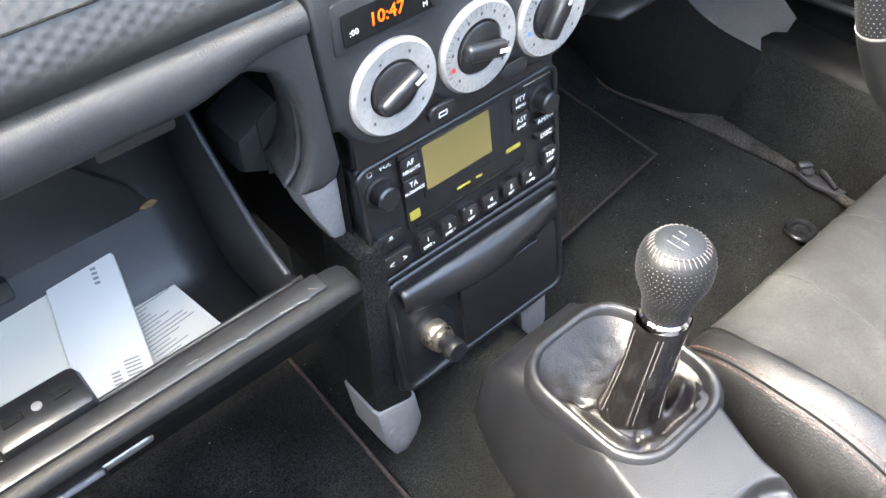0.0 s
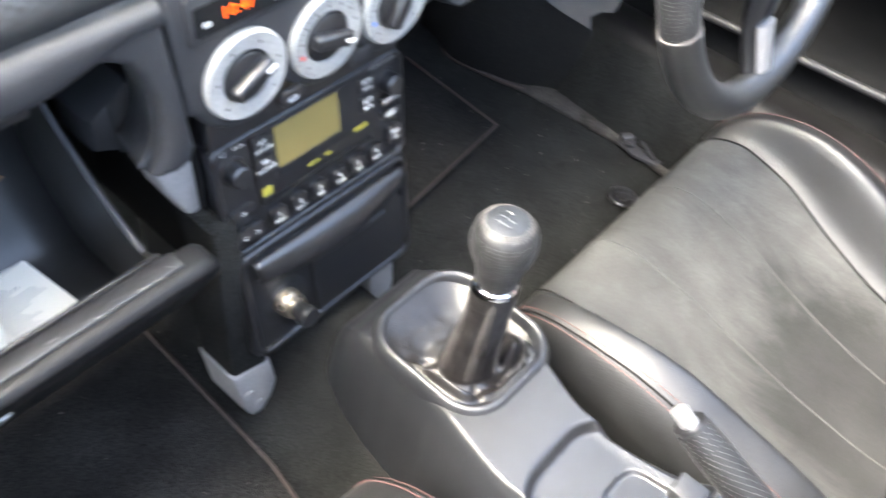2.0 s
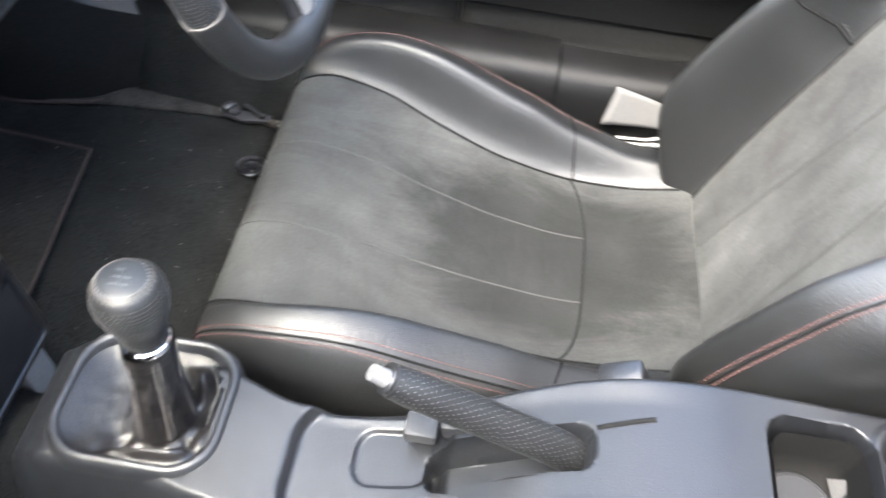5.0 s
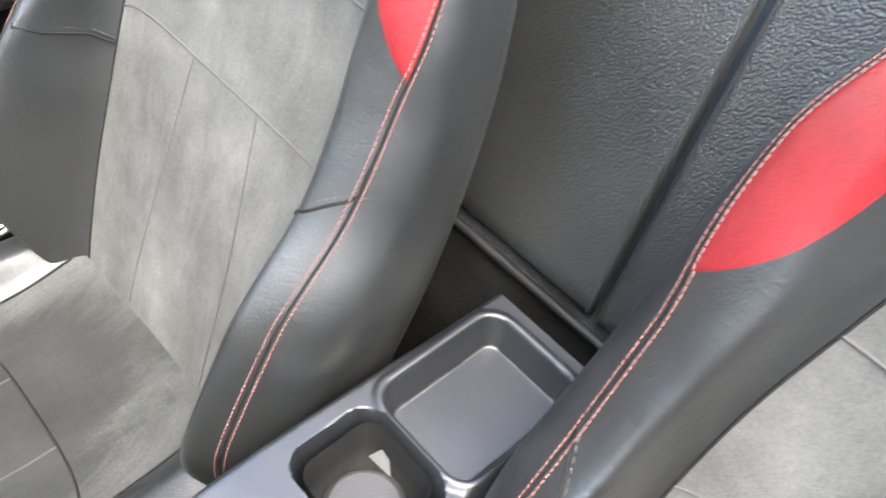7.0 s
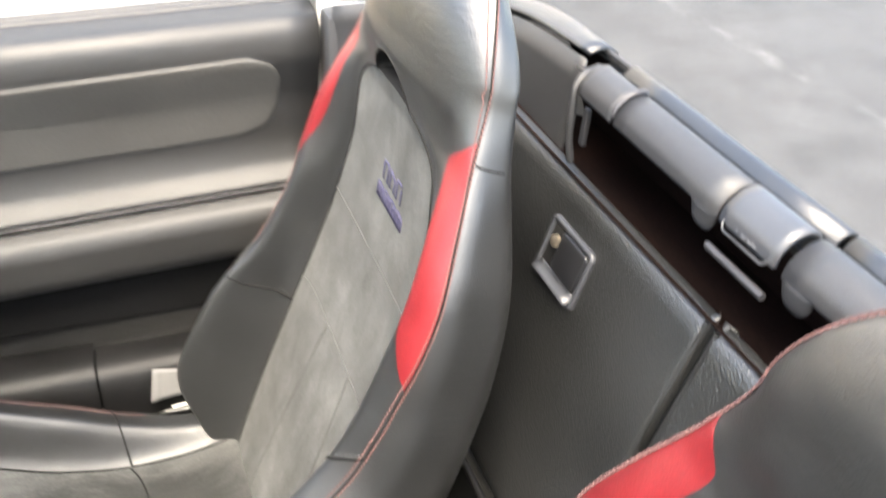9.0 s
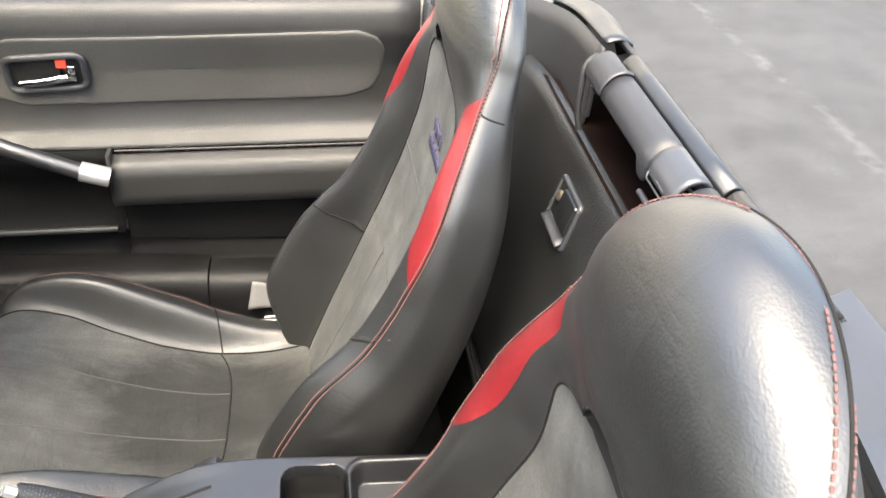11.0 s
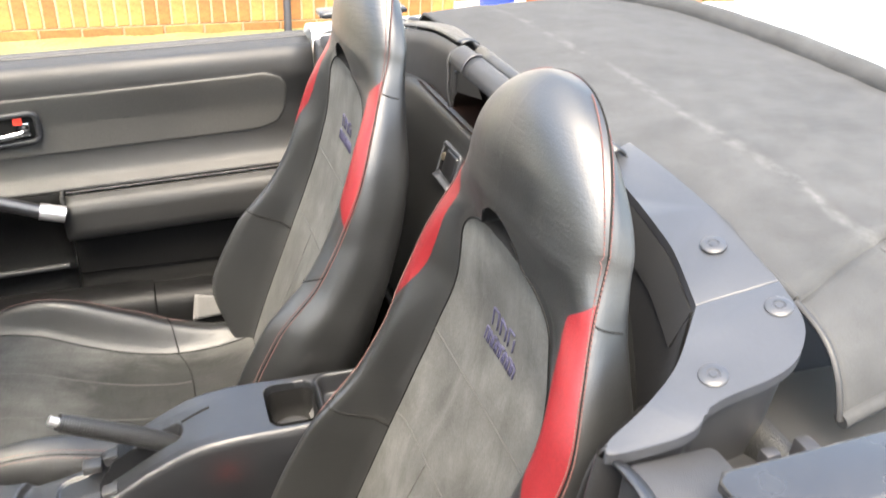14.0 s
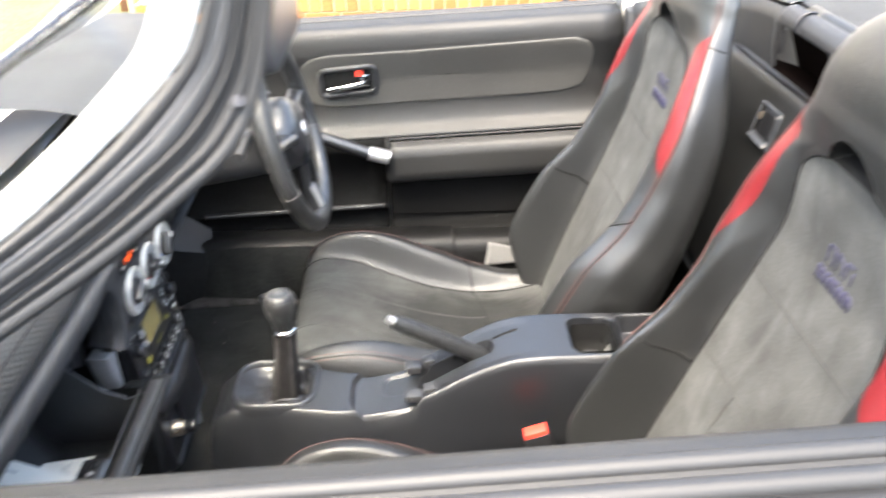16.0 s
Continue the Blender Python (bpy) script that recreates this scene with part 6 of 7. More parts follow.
def build_buckle():
    t = thing("seat_belt_buckle", "black seat belt buckle with red release button", "seat belt buckle", (-0.12, -0.575, 0.34))
    m = Matrix.Translation((-0.118, -0.575, 0.375)) @ Matrix.Rotation(radians(-18), 4, "X")
    body = block("body", (-0.012, -0.020, -0.06), (0.012, 0.020, 0.040), PLASTIC_BLACK, t, r=0.005, m=m)
    block("release_button", (-0.010, -0.018, 0.034), (0.010, 0.018, 0.047), RED_MARK, body, "red release button", r=0.003, m=m)
    t = thing("seat_belt_buckle", "black seat belt buckle beside the driver's seat", "seat belt buckle", (0.09, -0.52, 0.34))
    m = Matrix.Translation((0.082, -0.535, 0.455)) @ Matrix.Rotation(radians(-30), 4, "X")
    block("body", (-0.011, -0.020, -0.09), (0.011, 0.018, 0.012), PLASTIC_BLACK, t, r=0.005, m=m)


build_buckle()


# ---------------------------------------------------------------- dashboard
DIALS = ((-0.0725, 0.655), (0.0, 0.653), (0.0715, 0.650))


def build_stack():
    t = thing("heater_panel", "charcoal heater control panel with three silver ringed dials and clock", "control panel", (0, 0.0, 0.62))
    F = facing_rear(0, 0.020, 0)
    top = [(0.118, 0.690), (0.112, 0.740), (-0.126, 0.740)]
    lowp = []
    for x in np.linspace(-0.121, 0.116, 60):
        zs = [zc - math.sqrt(max(0.044 ** 2 - (x - xc) ** 2, 0)) for xc, zc in DIALS if abs(x - xc) < 0.044]
        lowp.append((float(x), min(zs + [0.640])))
    slab("fascia", lowp + top, 0.022, PLASTIC, t, m=F, r=0.006, seg=3)
    G = facing_rear(0, -0.0025, 0)
    for i, (x, z) in enumerate(DIALS):
        m = G @ pose(x, z, 0)
        ring = lathe("dial_ring", [(0.0345, -0.004), (0.0345, 0.002), (0.0325, 0.0045), (0.0300, 0.0042), (0.0205, 0.0030), (0.0200, 0.0010)], SILVER_PAINT, t, "satin silver dial ring", m=m, n=48)
        lathe("dial_well", [(0.0208, -0.002), (0.0208, 0.0016), (0.0, 0.0016)], PLASTIC_BLACK, t, m=m, n=32)
        knob = lathe("dial_knob", [(0.0190, 0.001), (0.0184, 0.004), (0.0165, 0.0052), (0.0, 0.0052)], PLASTIC_BLACK, t, m=m, n=40)
        mk = m @ Matrix.Rotation(radians((25, -15, 62)[i]), 4, "Z")
        block("knob_grip", (-0.0180, -0.0062, 0.003), (0.0190, 0.0062, 0.0135), PLASTIC_BLACK, knob, r=0.004, seg=3, m=mk)
        block("pointer", (0.0095, -0.0016, 0.0128), (0.0182, 0.0016, 0.0142), WHITE, knob, "white pointer", r=0.0005, m=mk)
        rows = []
        for k in range(11 if i else 6):
            a = radians(-40 + k * (26 if i else 52))
            r = 0.0262
            rows.append((r * math.cos(a) - 0.0009, r * math.cos(a) + 0.0009, r * math.sin(a) - 0.0012, r * math.sin(a) + 0.0012))
        bars("dial_marks", rows, TICK, ring, m @ pose(0, 0, 0.0045))
        if i:
            for k in range(30):
                a = radians(40 + k * 8.5)
                bars("scale_tick", [(0.0285, 0.0312, -0.00022, 0.00022)], TICK, ring, m @ Matrix.Rotation(a, 4, "Z") @ pose(0, 0, 0.0047))
        if i:
            bars("dial_colour_mark", [(-0.0275, -0.0240, -0.0075, -0.004)], RED_MARK if i == 1 else BLUE_MARK, ring, m @ pose(0, 0, 0.0050))
    # clock
    slab("clock_surround", rrect(-0.112, -0.026, 0.693, 0.7275, 0.004), 0.003, PLASTIC, t, m=G @ pose(0, 0, -0.002), r=0.001)
    clock = slab("clock_window", rrect(-0.106, -0.033, 0.6985, 0.7195, 0.002), 0.001, DARK, t, m=G @ pose(0, 0, 0.0012), r=0)
    text("clock_digits", "10:47", 0.0120, CLOCK_GLOW, clock, G @ Matrix.Translation((-0.074, 0.709, 0.0026)) @ Matrix.Shear("XZ", 4, (0.0, 0.0)), "orange lit clock digits")
    text("clock_marks", ":00", 0.0055, WHITE, t, G @ pose(-0.0985, 0.7065, 0.0026))
    text("clock_hour", "H", 0.005, WHITE, t, G @ pose(-0.045, 0.7150, 0.0026))
    text("clock_minute", "M", 0.005, WHITE, t, G @ pose(-0.045, 0.7035, 0.0026))
    for z in (0.7150, 0.7035):
        lathe("clock_button", [(0.0035, 0), (0.0033, 0.0025)], PLASTIC_BLACK, t, m=G @ pose(-0.0375, z, 0.002), n=12)
    # passenger lamp, hazard and air buttons
    slab("airbag_lamp", rrect(-0.022, 0.008, 0.700, 0.728, 0.003), 0.0015, PLASTIC_BLACK, t, m=G @ pose(0, 0, -0.0006), r=0.0006)
    text("airbag_word", "PASSENGER", 0.0052, WHITE, t, G @ pose(-0.007, 0.7235, 0.0012))
    slab("slider_slot", rrect(0.016, 0.098, 0.716, 0.735, 0.003), 0.001, PLASTIC_BLACK, t, m=G @ pose(0, 0, -0.0003), r=0)
    block("slider_knob", (0.070, 0.715, 0), (0.083, 0.732, 0.010), PLASTIC_BLACK, t, r=0.002, m=G)
    for x, z in ((0.030, 0.703), (0.092, 0.705)):
        bars("air_symbol", [(x - 0.006, x + 0.006, z - 0.003, z - 0.0015), (x - 0.004, x + 0.004, z + 0.001, z + 0.003)], WHITE, t, G @ pose(0, 0, 0))
    slab("demist_button", [(p[0] * 1.0 - 0.036, p[1] + 0.619) for p in rrect(-0.0125, 0.0125, -0.007, 0.007, 0.0065)], 0.006, PLASTIC_BLACK, t, m=G, r=0.002)
    bars("demist_mark", [(-0.041, -0.033, 0.6165, 0.6175), (-0.041, -0.033, 0.620, 0.621), (-0.041, -0.040, 0.6165, 0.621), (-0.034, -0.033, 0.6165, 0.621)], WHITE, t, G @ pose(0, 0, 0.006))
    slab("blank_button", [(p[0] + 0.036, p[1] + 0.618) for p in rrect(-0.0125, 0.0125, -0.007, 0.007, 0.0065)], 0.002, PLASTIC, t, m=G, r=0.001)
    # body behind
    block("stack_body", (-0.098, 0.014, 0.34), (0.100, 0.16, 0.64), PLASTIC_BLACK, t, r=0.006)
    # vents above
    for x0, x1 in ((-0.118, -0.008), (0.000, 0.110)):
        ring = rrect(x0, x1, 0.748, 0.800, 0.010)
        tube("vent_rim", [F @ Vector((x, z, 0.018)) for x, z in ring], 0.005, PLASTIC, t, closed=True, n=8)
        slab("vent_well", ring, 0.001, DARK, t, m=F @ pose(0, 0, 0.004), r=0)
        for k in range(5):
            block("vent_slat", (x0 + 0.006, 0.754 + k * 0.0095, 0.008), (x1 - 0.006, 0.7565 + k * 0.0095, 0.020), PLASTIC_BLACK, t, r=0.0008, m=F)
        block("vent_tab", ((x0 + x1) / 2 - 0.006, 0.768, 0.016), ((x0 + x1) / 2 + 0.006, 0.778, 0.026), PLASTIC, t, r=0.002, m=F)
    slab("vent_shroud", [(-0.128, 0.741), (0.118, 0.741), (0.112, 0.815), (-0.122, 0.815)], 0.012, PLASTIC, t, m=F, r=0.004)
    # silver feet
    f1 = [(-0.124, 0.322), (-0.077, 0.308), (-0.072, 0.268), (-0.080, 0.236), (-0.094, 0.227), (-0.108, 0.232), (-0.118, 0.262)]
    slab("silver_foot", f1, 0.055, SATIN, t, "satin silver bracket foot", m=facing_rear(0, 0.050, 0), r=0.006)
    lathe("foot_screw", [(0.006, 0), (0.006, 0.0012), (0.003, 0.0006)], SATIN, t, m=facing_rear(-0.098, -0.0048, 0.250), n=16)
    lathe("foot_screw", [(0.006, 0), (0.006, 0.0012), (0.003, 0.0006)], SATIN, t, m=facing_rear(-0.109, -0.0048, 0.278), n=16)
    slab("silver_foot", [(0.066, 0.306), (0.104, 0.310), (0.108, 0.262), (0.100, 0.236), (0.084, 0.234), (0.070, 0.262)], 0.04, SATIN, t, "satin silver bracket foot", m=facing_rear(0, 0.042, 0), r=0.006)
    slab("leg", [(-0.117, 0.522), (-0.092, 0.522), (-0.078, 0.300), (-0.121, 0.316)], 0.052, CARPET, t, "black carpeted side leg", m=facing_rear(0, 0.050, 0), r=0.006)
    slab("leg", [(0.085, 0.50), (0.112, 0.50), (0.102, 0.305), (0.068, 0.302)], 0.03, PLASTIC_BLACK, t, m=facing_rear(0, 0.060, 0), r=0.006)
    slab("silver_strut", [(-0.140, 0.590), (-0.104, 0.590), (-0.103, 0.514), (-0.116, 0.519), (-0.131, 0.555)], 0.03, SATIN, t, "satin silver strut beside the radio", m=facing_rear(0, 0.058, 0), r=0.006)


build_stack()


def build_radio():
    t = thing("car_radio", "black double height car radio with olive display and white lettering", "car radio", (0, 0.015, 0.48))
    R = facing_rear(0.0, 0.011, 0.533, -7)
    slab("faceplate", rrect(-0.1005, 0.1005, -0.0545, 0.0545, 0.004), 0.020, PLASTIC_BLACK, t, m=R @ pose(0, 0, -0.018), r=0.003)
    D = R @ pose(0, 0, 0.002)
    slab("display_block", rrect(-0.064, 0.064, -0.024, 0.052, 0.006), 0.004, PLASTIC_BLACK, t, m=D @ pose(0, 0, -0.001), r=0.0015)
    slab("display_rim", rrect(-0.046, 0.040, -0.002, 0.049, 0.003), 0.0016, PLASTIC_GREY, t, m=D @ pose(0, 0, 0.0025), r=0.0006)
    slab("display", rrect(-0.043, 0.024, 0.008, 0.047, 0.001), 0.0008, LCD, t, "olive green display", m=D @ pose(0, 0, 0.0038), r=0)
    tube("disc_slot", [D @ Vector((x, -0.018, 0.0034)) for x in (-0.058, 0.058)], 0.0016, DARK, t, n=6)
    for x in (-0.083, 0.083):
        lathe("knob", [(0.0125, 0), (0.0125, 0.002), (0.0100, 0.003), (0.0096, 0.014), (0.008, 0.0155), (0.0, 0.0155)], PLASTIC_BLACK, t, m=D @ pose(x, 0.027, -0.001), n=30)
    text("volume_word", "VOL", 0.006, WHITE, t, D @ pose(-0.074, 0.0455, 0.0005))
    tube("power_mark", [D @ Vector((-0.088 + 0.0022 * math.cos(a), 0.0455 + 0.0022 * math.sin(a), 0.0006)) for a in np.linspace(0, 6, 12)], 0.0003, WHITE, t, n=4)
    text("audio_word", "AUDIO CONTROL", 0.0042, WHITE, t, D @ pose(0.083, 0.0465, 0.0005))

    def button(x0, x1, y0, y1, top="", sub="", r=0.003, h=0.006):
        key = slab("button", rrect(x0, x1, y0, y1, r), h, PLASTIC_BLACK, t, m=D @ pose(0, 0, -0.001), r=0.0015)
        cx, cy = (x0 + x1) / 2, (y0 + y1) / 2
        if top:
            text("button_word", top, 0.0062, WHITE, key, D @ pose(cx, cy + (0.0028 if sub else 0), h - 0.0008))
        if sub:
            text("button_word", sub, 0.0038, WHITE, key, D @ pose(cx, cy - 0.0036, h - 0.0008))

    button(-0.064, -0.046, 0.029, 0.046, "AF", "REROUTE")
    button(-0.064, -0.046, 0.010, 0.027, "TA", "GUIDANCE")
    button(0.048, 0.066, 0.029, 0.046, "PTY", "MENU")
    button(0.048, 0.066, 0.010, 0.027, "AST", "BACK")
    button(0.073, 0.095, 0.006, 0.013, "AM/FM")
    button(0.073, 0.095, -0.010, -0.001, "DISC")
    for k, sub in enumerate(("DISC v", "DISC ^", "DISP", "SCAN", "RPT", "RAND")):
        x = -0.050 + k * 0.0228
        button(x - 0.0088, x + 0.0088, -0.049, -0.030, str(k + 1), sub, r=0.006)
    button(0.080, 0.096, -0.042, -0.020, "TRP", "NAV", r=0.006)
    slab("button", rrect(-0.095, -0.072, -0.018, -0.009, 0.002), 0.005, PLASTIC_BLACK, t, m=D, r=0.0012)
    bars("eject_mark", [(-0.0855, -0.0815, -0.0155, -0.0148), (-0.0850, -0.0820, -0.0142, -0.0125)], WHITE, t, D @ pose(0, 0, 0.005))
    seek = slab("seek_button", rrect(-0.096, -0.066, -0.048, -0.030, 0.006), 0.006, PLASTIC_BLACK, t, m=D, r=0.002)
    text("seek_mark", "<   >", 0.009, WHITE, seek, D @ pose(-0.081, -0.039, 0.006))
    slab("yellow_badge", rrect(-0.062, -0.052, -0.012, -0.004, 0.001), 0.0006, YELLOW, t, m=D @ pose(0, 0, 0.003), r=0)
    bars("yellow_marks", [(-0.014, 0.000, -0.0095, -0.0072), (0.006, 0.013, -0.0095, -0.0072), (0.040, 0.056, -0.004, 0.000)], YELLOW, t, D @ pose(0, 0, 0.003))
    tube("radio_rim", [D @ Vector((x, y, 0.001)) for x, y in rrect(-0.0995, 0.0995, -0.0555, 0.0515, 0.010)], 0.0028, PLASTIC_BLACK, t, closed=True, n=8)
    text("screw_word", "MODE", 0.004, WHITE, t, D @ pose(0.084, 0.0165, 0.0005))


build_radio()


def build_ash_pod():
    t = thing("ashtray_pod", "black lower dash pod with cup drawer, ashtray and cigar lighter", "ashtray", (0, 0.0, 0.34))
    P = facing_rear(0.002, -0.004, 0.407, -8)
    slab("pod_face", rrect(-0.101, 0.103, -0.066, 0.066, 0.006), 0.030, PLASTIC_BLACK, t, m=P @ pose(0, 0, -0.028), r=0.005, seg=3)
    tube("pod_rim", [P @ Vector((x, y, 0.002)) for x, y in rrect(-0.0965, 0.0985, -0.062, 0.061, 0.010)], 0.0042, PLASTIC_BLACK, t, closed=True, n=10)
    # bowed drawer handle
    g = []
    for k in np.linspace(0, 1, 26):
        x = -0.086 + 0.182 * k
        bow = 0.010 * math.sin(k * math.pi)
        g.append([P @ Vector((x, yy, zz)) for yy, zz in ((0.052, 0.002), (0.051, 0.007), (0.046, 0.010 + bow * 0.3), (0.032 - bow * 0.7, 0.010 + bow), (0.028 - bow * 0.7, 0.007 + bow), (0.030 - bow * 0.6, 0.001))])
    sheet("drawer_handle", g, PLASTIC_BLACK, t, thick=0.001)
    slab("ashtray_lid", rrect(-0.026, 0.092, -0.056, 0.020, 0.004), 0.006, PLASTIC_BLACK, t, m=P @ pose(0, 0, 0.0005), r=0.0015)
    tube("ashtray_lip", [P @ Vector((x, 0.0125, 0.007)) for x in (0.008, 0.066)], 0.0024, PLASTIC_BLACK, t, n=8)
    m = P @ pose(-0.060, -0.014, 0.002)
    lathe("lighter_bowl", [(0.026, 0.0), (0.022, 0.0012), (0.015, 0.0006)], PLASTIC_GREY, t, m=m, n=30)
    lathe("lighter_ring", [(0.0135, 0), (0.0135, 0.010), (0.012, 0.012), (0.010, 0.012)], BRASS, t, "tarnished metal lighter ring", m=m)
    lathe("lighter_collar", [(0.0118, 0.011), (0.0124, 0.014), (0.0110, 0.018)], BRASS, t, m=m)
    lathe("lighter_knob", [(0.0080, 0.016), (0.0088, 0.024), (0.0105, 0.027), (0.0105, 0.033), (0.0095, 0.036), (0.0, 0.036)], PLASTIC_BLACK, t, m=m)


build_ash_pod()


DUCT = [(-0.155, 0.612), (-0.138, 0.621), (-0.121, 0.631), (-0.108, 0.626), (-0.108, 0.570), (-0.140, 0.576), (-0.156, 0.584)]


def build_dash():
    t = thing("dashboard", "charcoal dashboard with dimpled top pad above open glovebox", "dashboard", (-0.2, 0.1, 0.6))
    # passenger pad
    prof = [(0.004, 0.738), (0.000, 0.748), (0.006, 0.766), (0.030, 0.800), (0.075, 0.832), (0.15, 0.852), (0.30, 0.852)]
    c = curve_pts([(0, a, b) for a, b in prof], 40)
    cd = curve_pts([(0, a, b) for a, b in prof], 200)
    arc = np.concatenate([[0], np.cumsum(np.linalg.norm(np.diff(cd, axis=0), axis=1))])
    fine = np.linspace(0, 0.215, 165)
    yy, zz = np.interp(fine, arc, cd[:, 1]), np.interp(fine, arc, cd[:, 2])
    ty, tz = np.gradient(yy, fine), np.gradient(zz, fine)
    xs = np.linspace(-0.46, -0.1285, 260)
    X, S = np.meshgrid(xs, fine, indexing="ij")
    q = 2 * math.pi / 0.0062
    wave = (np.cos(q * X) + np.cos(q * (0.5 * X + 0.866 * S)) + np.cos(q * (-0.5 * X + 0.866 * S))) / 3
    rise = 0.00044 * np.clip(wave, -0.35, 1) * np.clip((S - 0.012) / 0.01, 0, 1)
    e = np.clip((X + 0.1385) / 0.010, 0, 1) ** 2
    g = np.stack([X, yy[None] - tz[None] * rise + 0.010 * e, zz[None] + ty[None] * rise - 0.004 * e + 0.010 * (-0.12 - X) ** 2], -1)
    sheet("top_pad", g, DASH_PAD, t, "dimpled soft charcoal top pad")
    g = [[(x, y, z + 0.010 * (-0.12 - x) ** 2) for _, y, z in c] for x in np.linspace(-0.70, -0.46, 16)]
    sheet("outer_pad", g, DASH_PAD, t)
    g = [[(x, y, z - 0.0006 + 0.010 * (-0.12 - x) ** 2) for y, z in ((yy[-1] - 0.002, zz[-1]), (0.24, 0.853), (0.30, 0.852))] for x in np.linspace(-0.70, -0.1285, 20)]
    sheet("rear_shelf", g, DASH_PAD, t)

    def on_pad(x, s, lift=0.0):
        k = s * 39
        i = min(int(k), 38)
        p = c[i] + (c[i + 1] - c[i]) * (k - i)
        d = c[i + 1] - c[i]
        n = Vector((0, -d[2], d[1])).normalized()
        return (x, p[1] + n.y * lift, p[2] + n.z * lift + 0.010 * (-0.12 - x) ** 2)

    seam = [on_pad(x, 0.105, 0.0003) for x in np.linspace(-0.66, -0.215, 30)] + [on_pad(-0.195, 0.125, 0.0003), on_pad(-0.186, 0.17, 0.0003), on_pad(-0.183, 0.30, 0.0003), on_pad(-0.186, 0.55, 0.0003)]
    tube("airbag_seam", seam, 0.0008, DARK, t, n=5)
    lab = rrect(-0.335, -0.240, 0.25, 0.315, 0.008)
    tube("airbag_label_rim", [on_pad(x, s, 0.0004) for x, s in lab], 0.0009, DARK, t, closed=True, n=5)
    p0, p1 = Vector(on_pad(-0.2875, 0.262, 0.0004)), Vector(on_pad(-0.2875, 0.303, 0.0004))
    up = (p1 - p0).normalized()
    mm = Matrix((Vector((1, 0, 0)), up, Vector((1, 0, 0)).cross(up))).transposed().to_4x4()
    text("airbag_label", "SRS AIRBAG", 0.0145, DARK, t, Matrix.Translation((p0 + p1) / 2) @ mm)
    # smooth band above the glovebox and the frame at its end
    band = [(0.006, 0.737), (-0.002, 0.7355), (-0.0065, 0.731), (-0.0085, 0.722), (-0.0075, 0.711), (-0.004, 0.705), (0.012, 0.702), (0.05, 0.702)]
    cb = curve_pts([(0, a, b) for a, b in band], 20)
    g = []
    for x in np.concatenate([np.linspace(-0.70, -0.225, 24), np.linspace(-0.220, -0.1285, 20)]):
        k = 1 - 0.42 * soft_step(x + 0.178, 0.07)
        g.append([(x, y, 0.737 - (0.737 - z) * k + 0.010 * (-0.12 - x) ** 2) for _, y, z in cb])
    sheet("lower_band", g, PLASTIC, t)
    # curved inner wall of the opening; black sheets behind, added to shut out light
    liner = curve_pts([(-0.215, 0, 0.712), (-0.174, 0, 0.7115), (-0.156, 0, 0.706), (-0.1435, 0, 0.692), (-0.1400, 0, 0.672), (-0.1400, 0, 0.650), (-0.1440, 0, 0.631), (-0.1530, 0, 0.619), (-0.158, 0, 0.6165)], 40)
    g = [[(x + 0.010 * q, 0.004 + 0.040 * q, z) for x, _, z in liner] for q in np.linspace(0, 1, 8)]
    sheet("opening_liner", g, PLASTIC, t, thick=0.002)
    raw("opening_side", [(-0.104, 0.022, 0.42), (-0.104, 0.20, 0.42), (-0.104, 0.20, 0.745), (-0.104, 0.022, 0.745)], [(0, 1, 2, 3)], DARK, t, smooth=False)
    corner = [(-0.185, 0.730), (-0.1285, 0.730), (-0.1195, 0.620), (-0.124, 0.609), (-0.136, 0.606), (-0.150, 0.609), (-0.154, 0.613), (-0.150, 0.618), (-0.1435, 0.630), (-0.1395, 0.648), (-0.141, 0.670), (-0.146, 0.690), (-0.154, 0.703), (-0.167, 0.711), (-0.185, 0.7135)]
    slab("frame_end", corner, 0.034, PLASTIC, t, m=facing_rear(0, 0.028, 0), r=0.006, seg=3)
    # Black sheet stands in for the shade deep in the opening.
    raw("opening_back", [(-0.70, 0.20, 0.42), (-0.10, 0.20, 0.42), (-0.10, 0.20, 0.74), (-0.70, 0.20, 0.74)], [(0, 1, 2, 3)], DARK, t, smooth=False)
    raw("opening_roof", [(-0.70, 0.02, 0.704), (-0.10, 0.02, 0.704), (-0.10, 0.21, 0.735), (-0.70, 0.21, 0.735)], [(0, 1, 2, 3)], PLASTIC_BLACK, t, smooth=False)
    slab("duct", DUCT, 0.05, PLASTIC, t, "grey plastic duct inside the opening", m=facing_rear(0, 0.118, 0), r=0.006)
    slab("duct_rib", [(-0.139, 0.621), (-0.130, 0.626), (-0.129, 0.573), (-0.138, 0.575)], 0.004, PLASTIC, t, m=facing_rear(0, 0.070, 0), r=0.0015)
    raw("far_end_panel", [(-0.70, 0.0, 0.42), (-0.70, 0.30, 0.42), (-0.70, 0.30, 0.86), (-0.70, 0.0, 0.76)], [(0, 1, 2, 3)], PLASTIC, t, smooth=False)
    # driver's side
    g = []
    pr = [(0.30, 0.855), (0.16, 0.852), (0.07, 0.835), (0.02, 0.80), (0.002, 0.76), (0.000, 0.71), (0.006, 0.645), (0.028, 0.600), (0.09, 0.570), (0.26, 0.560)]
    c2 = curve_pts([(0, a, b) for a, b in pr], 40)
    for x in np.linspace(0.1195, 0.70, 40):
        e = soft_step(0.127 - x, 0.010)
        k = soft_step(x - 0.19, 0.10)
        g.append([(x, y + 0.006 * e + 0.05 * k * soft_step(0.70 - z, 0.10), z + 0.006 * k * soft_step(0.64 - z, 0.08)) for _, y, z in c2])
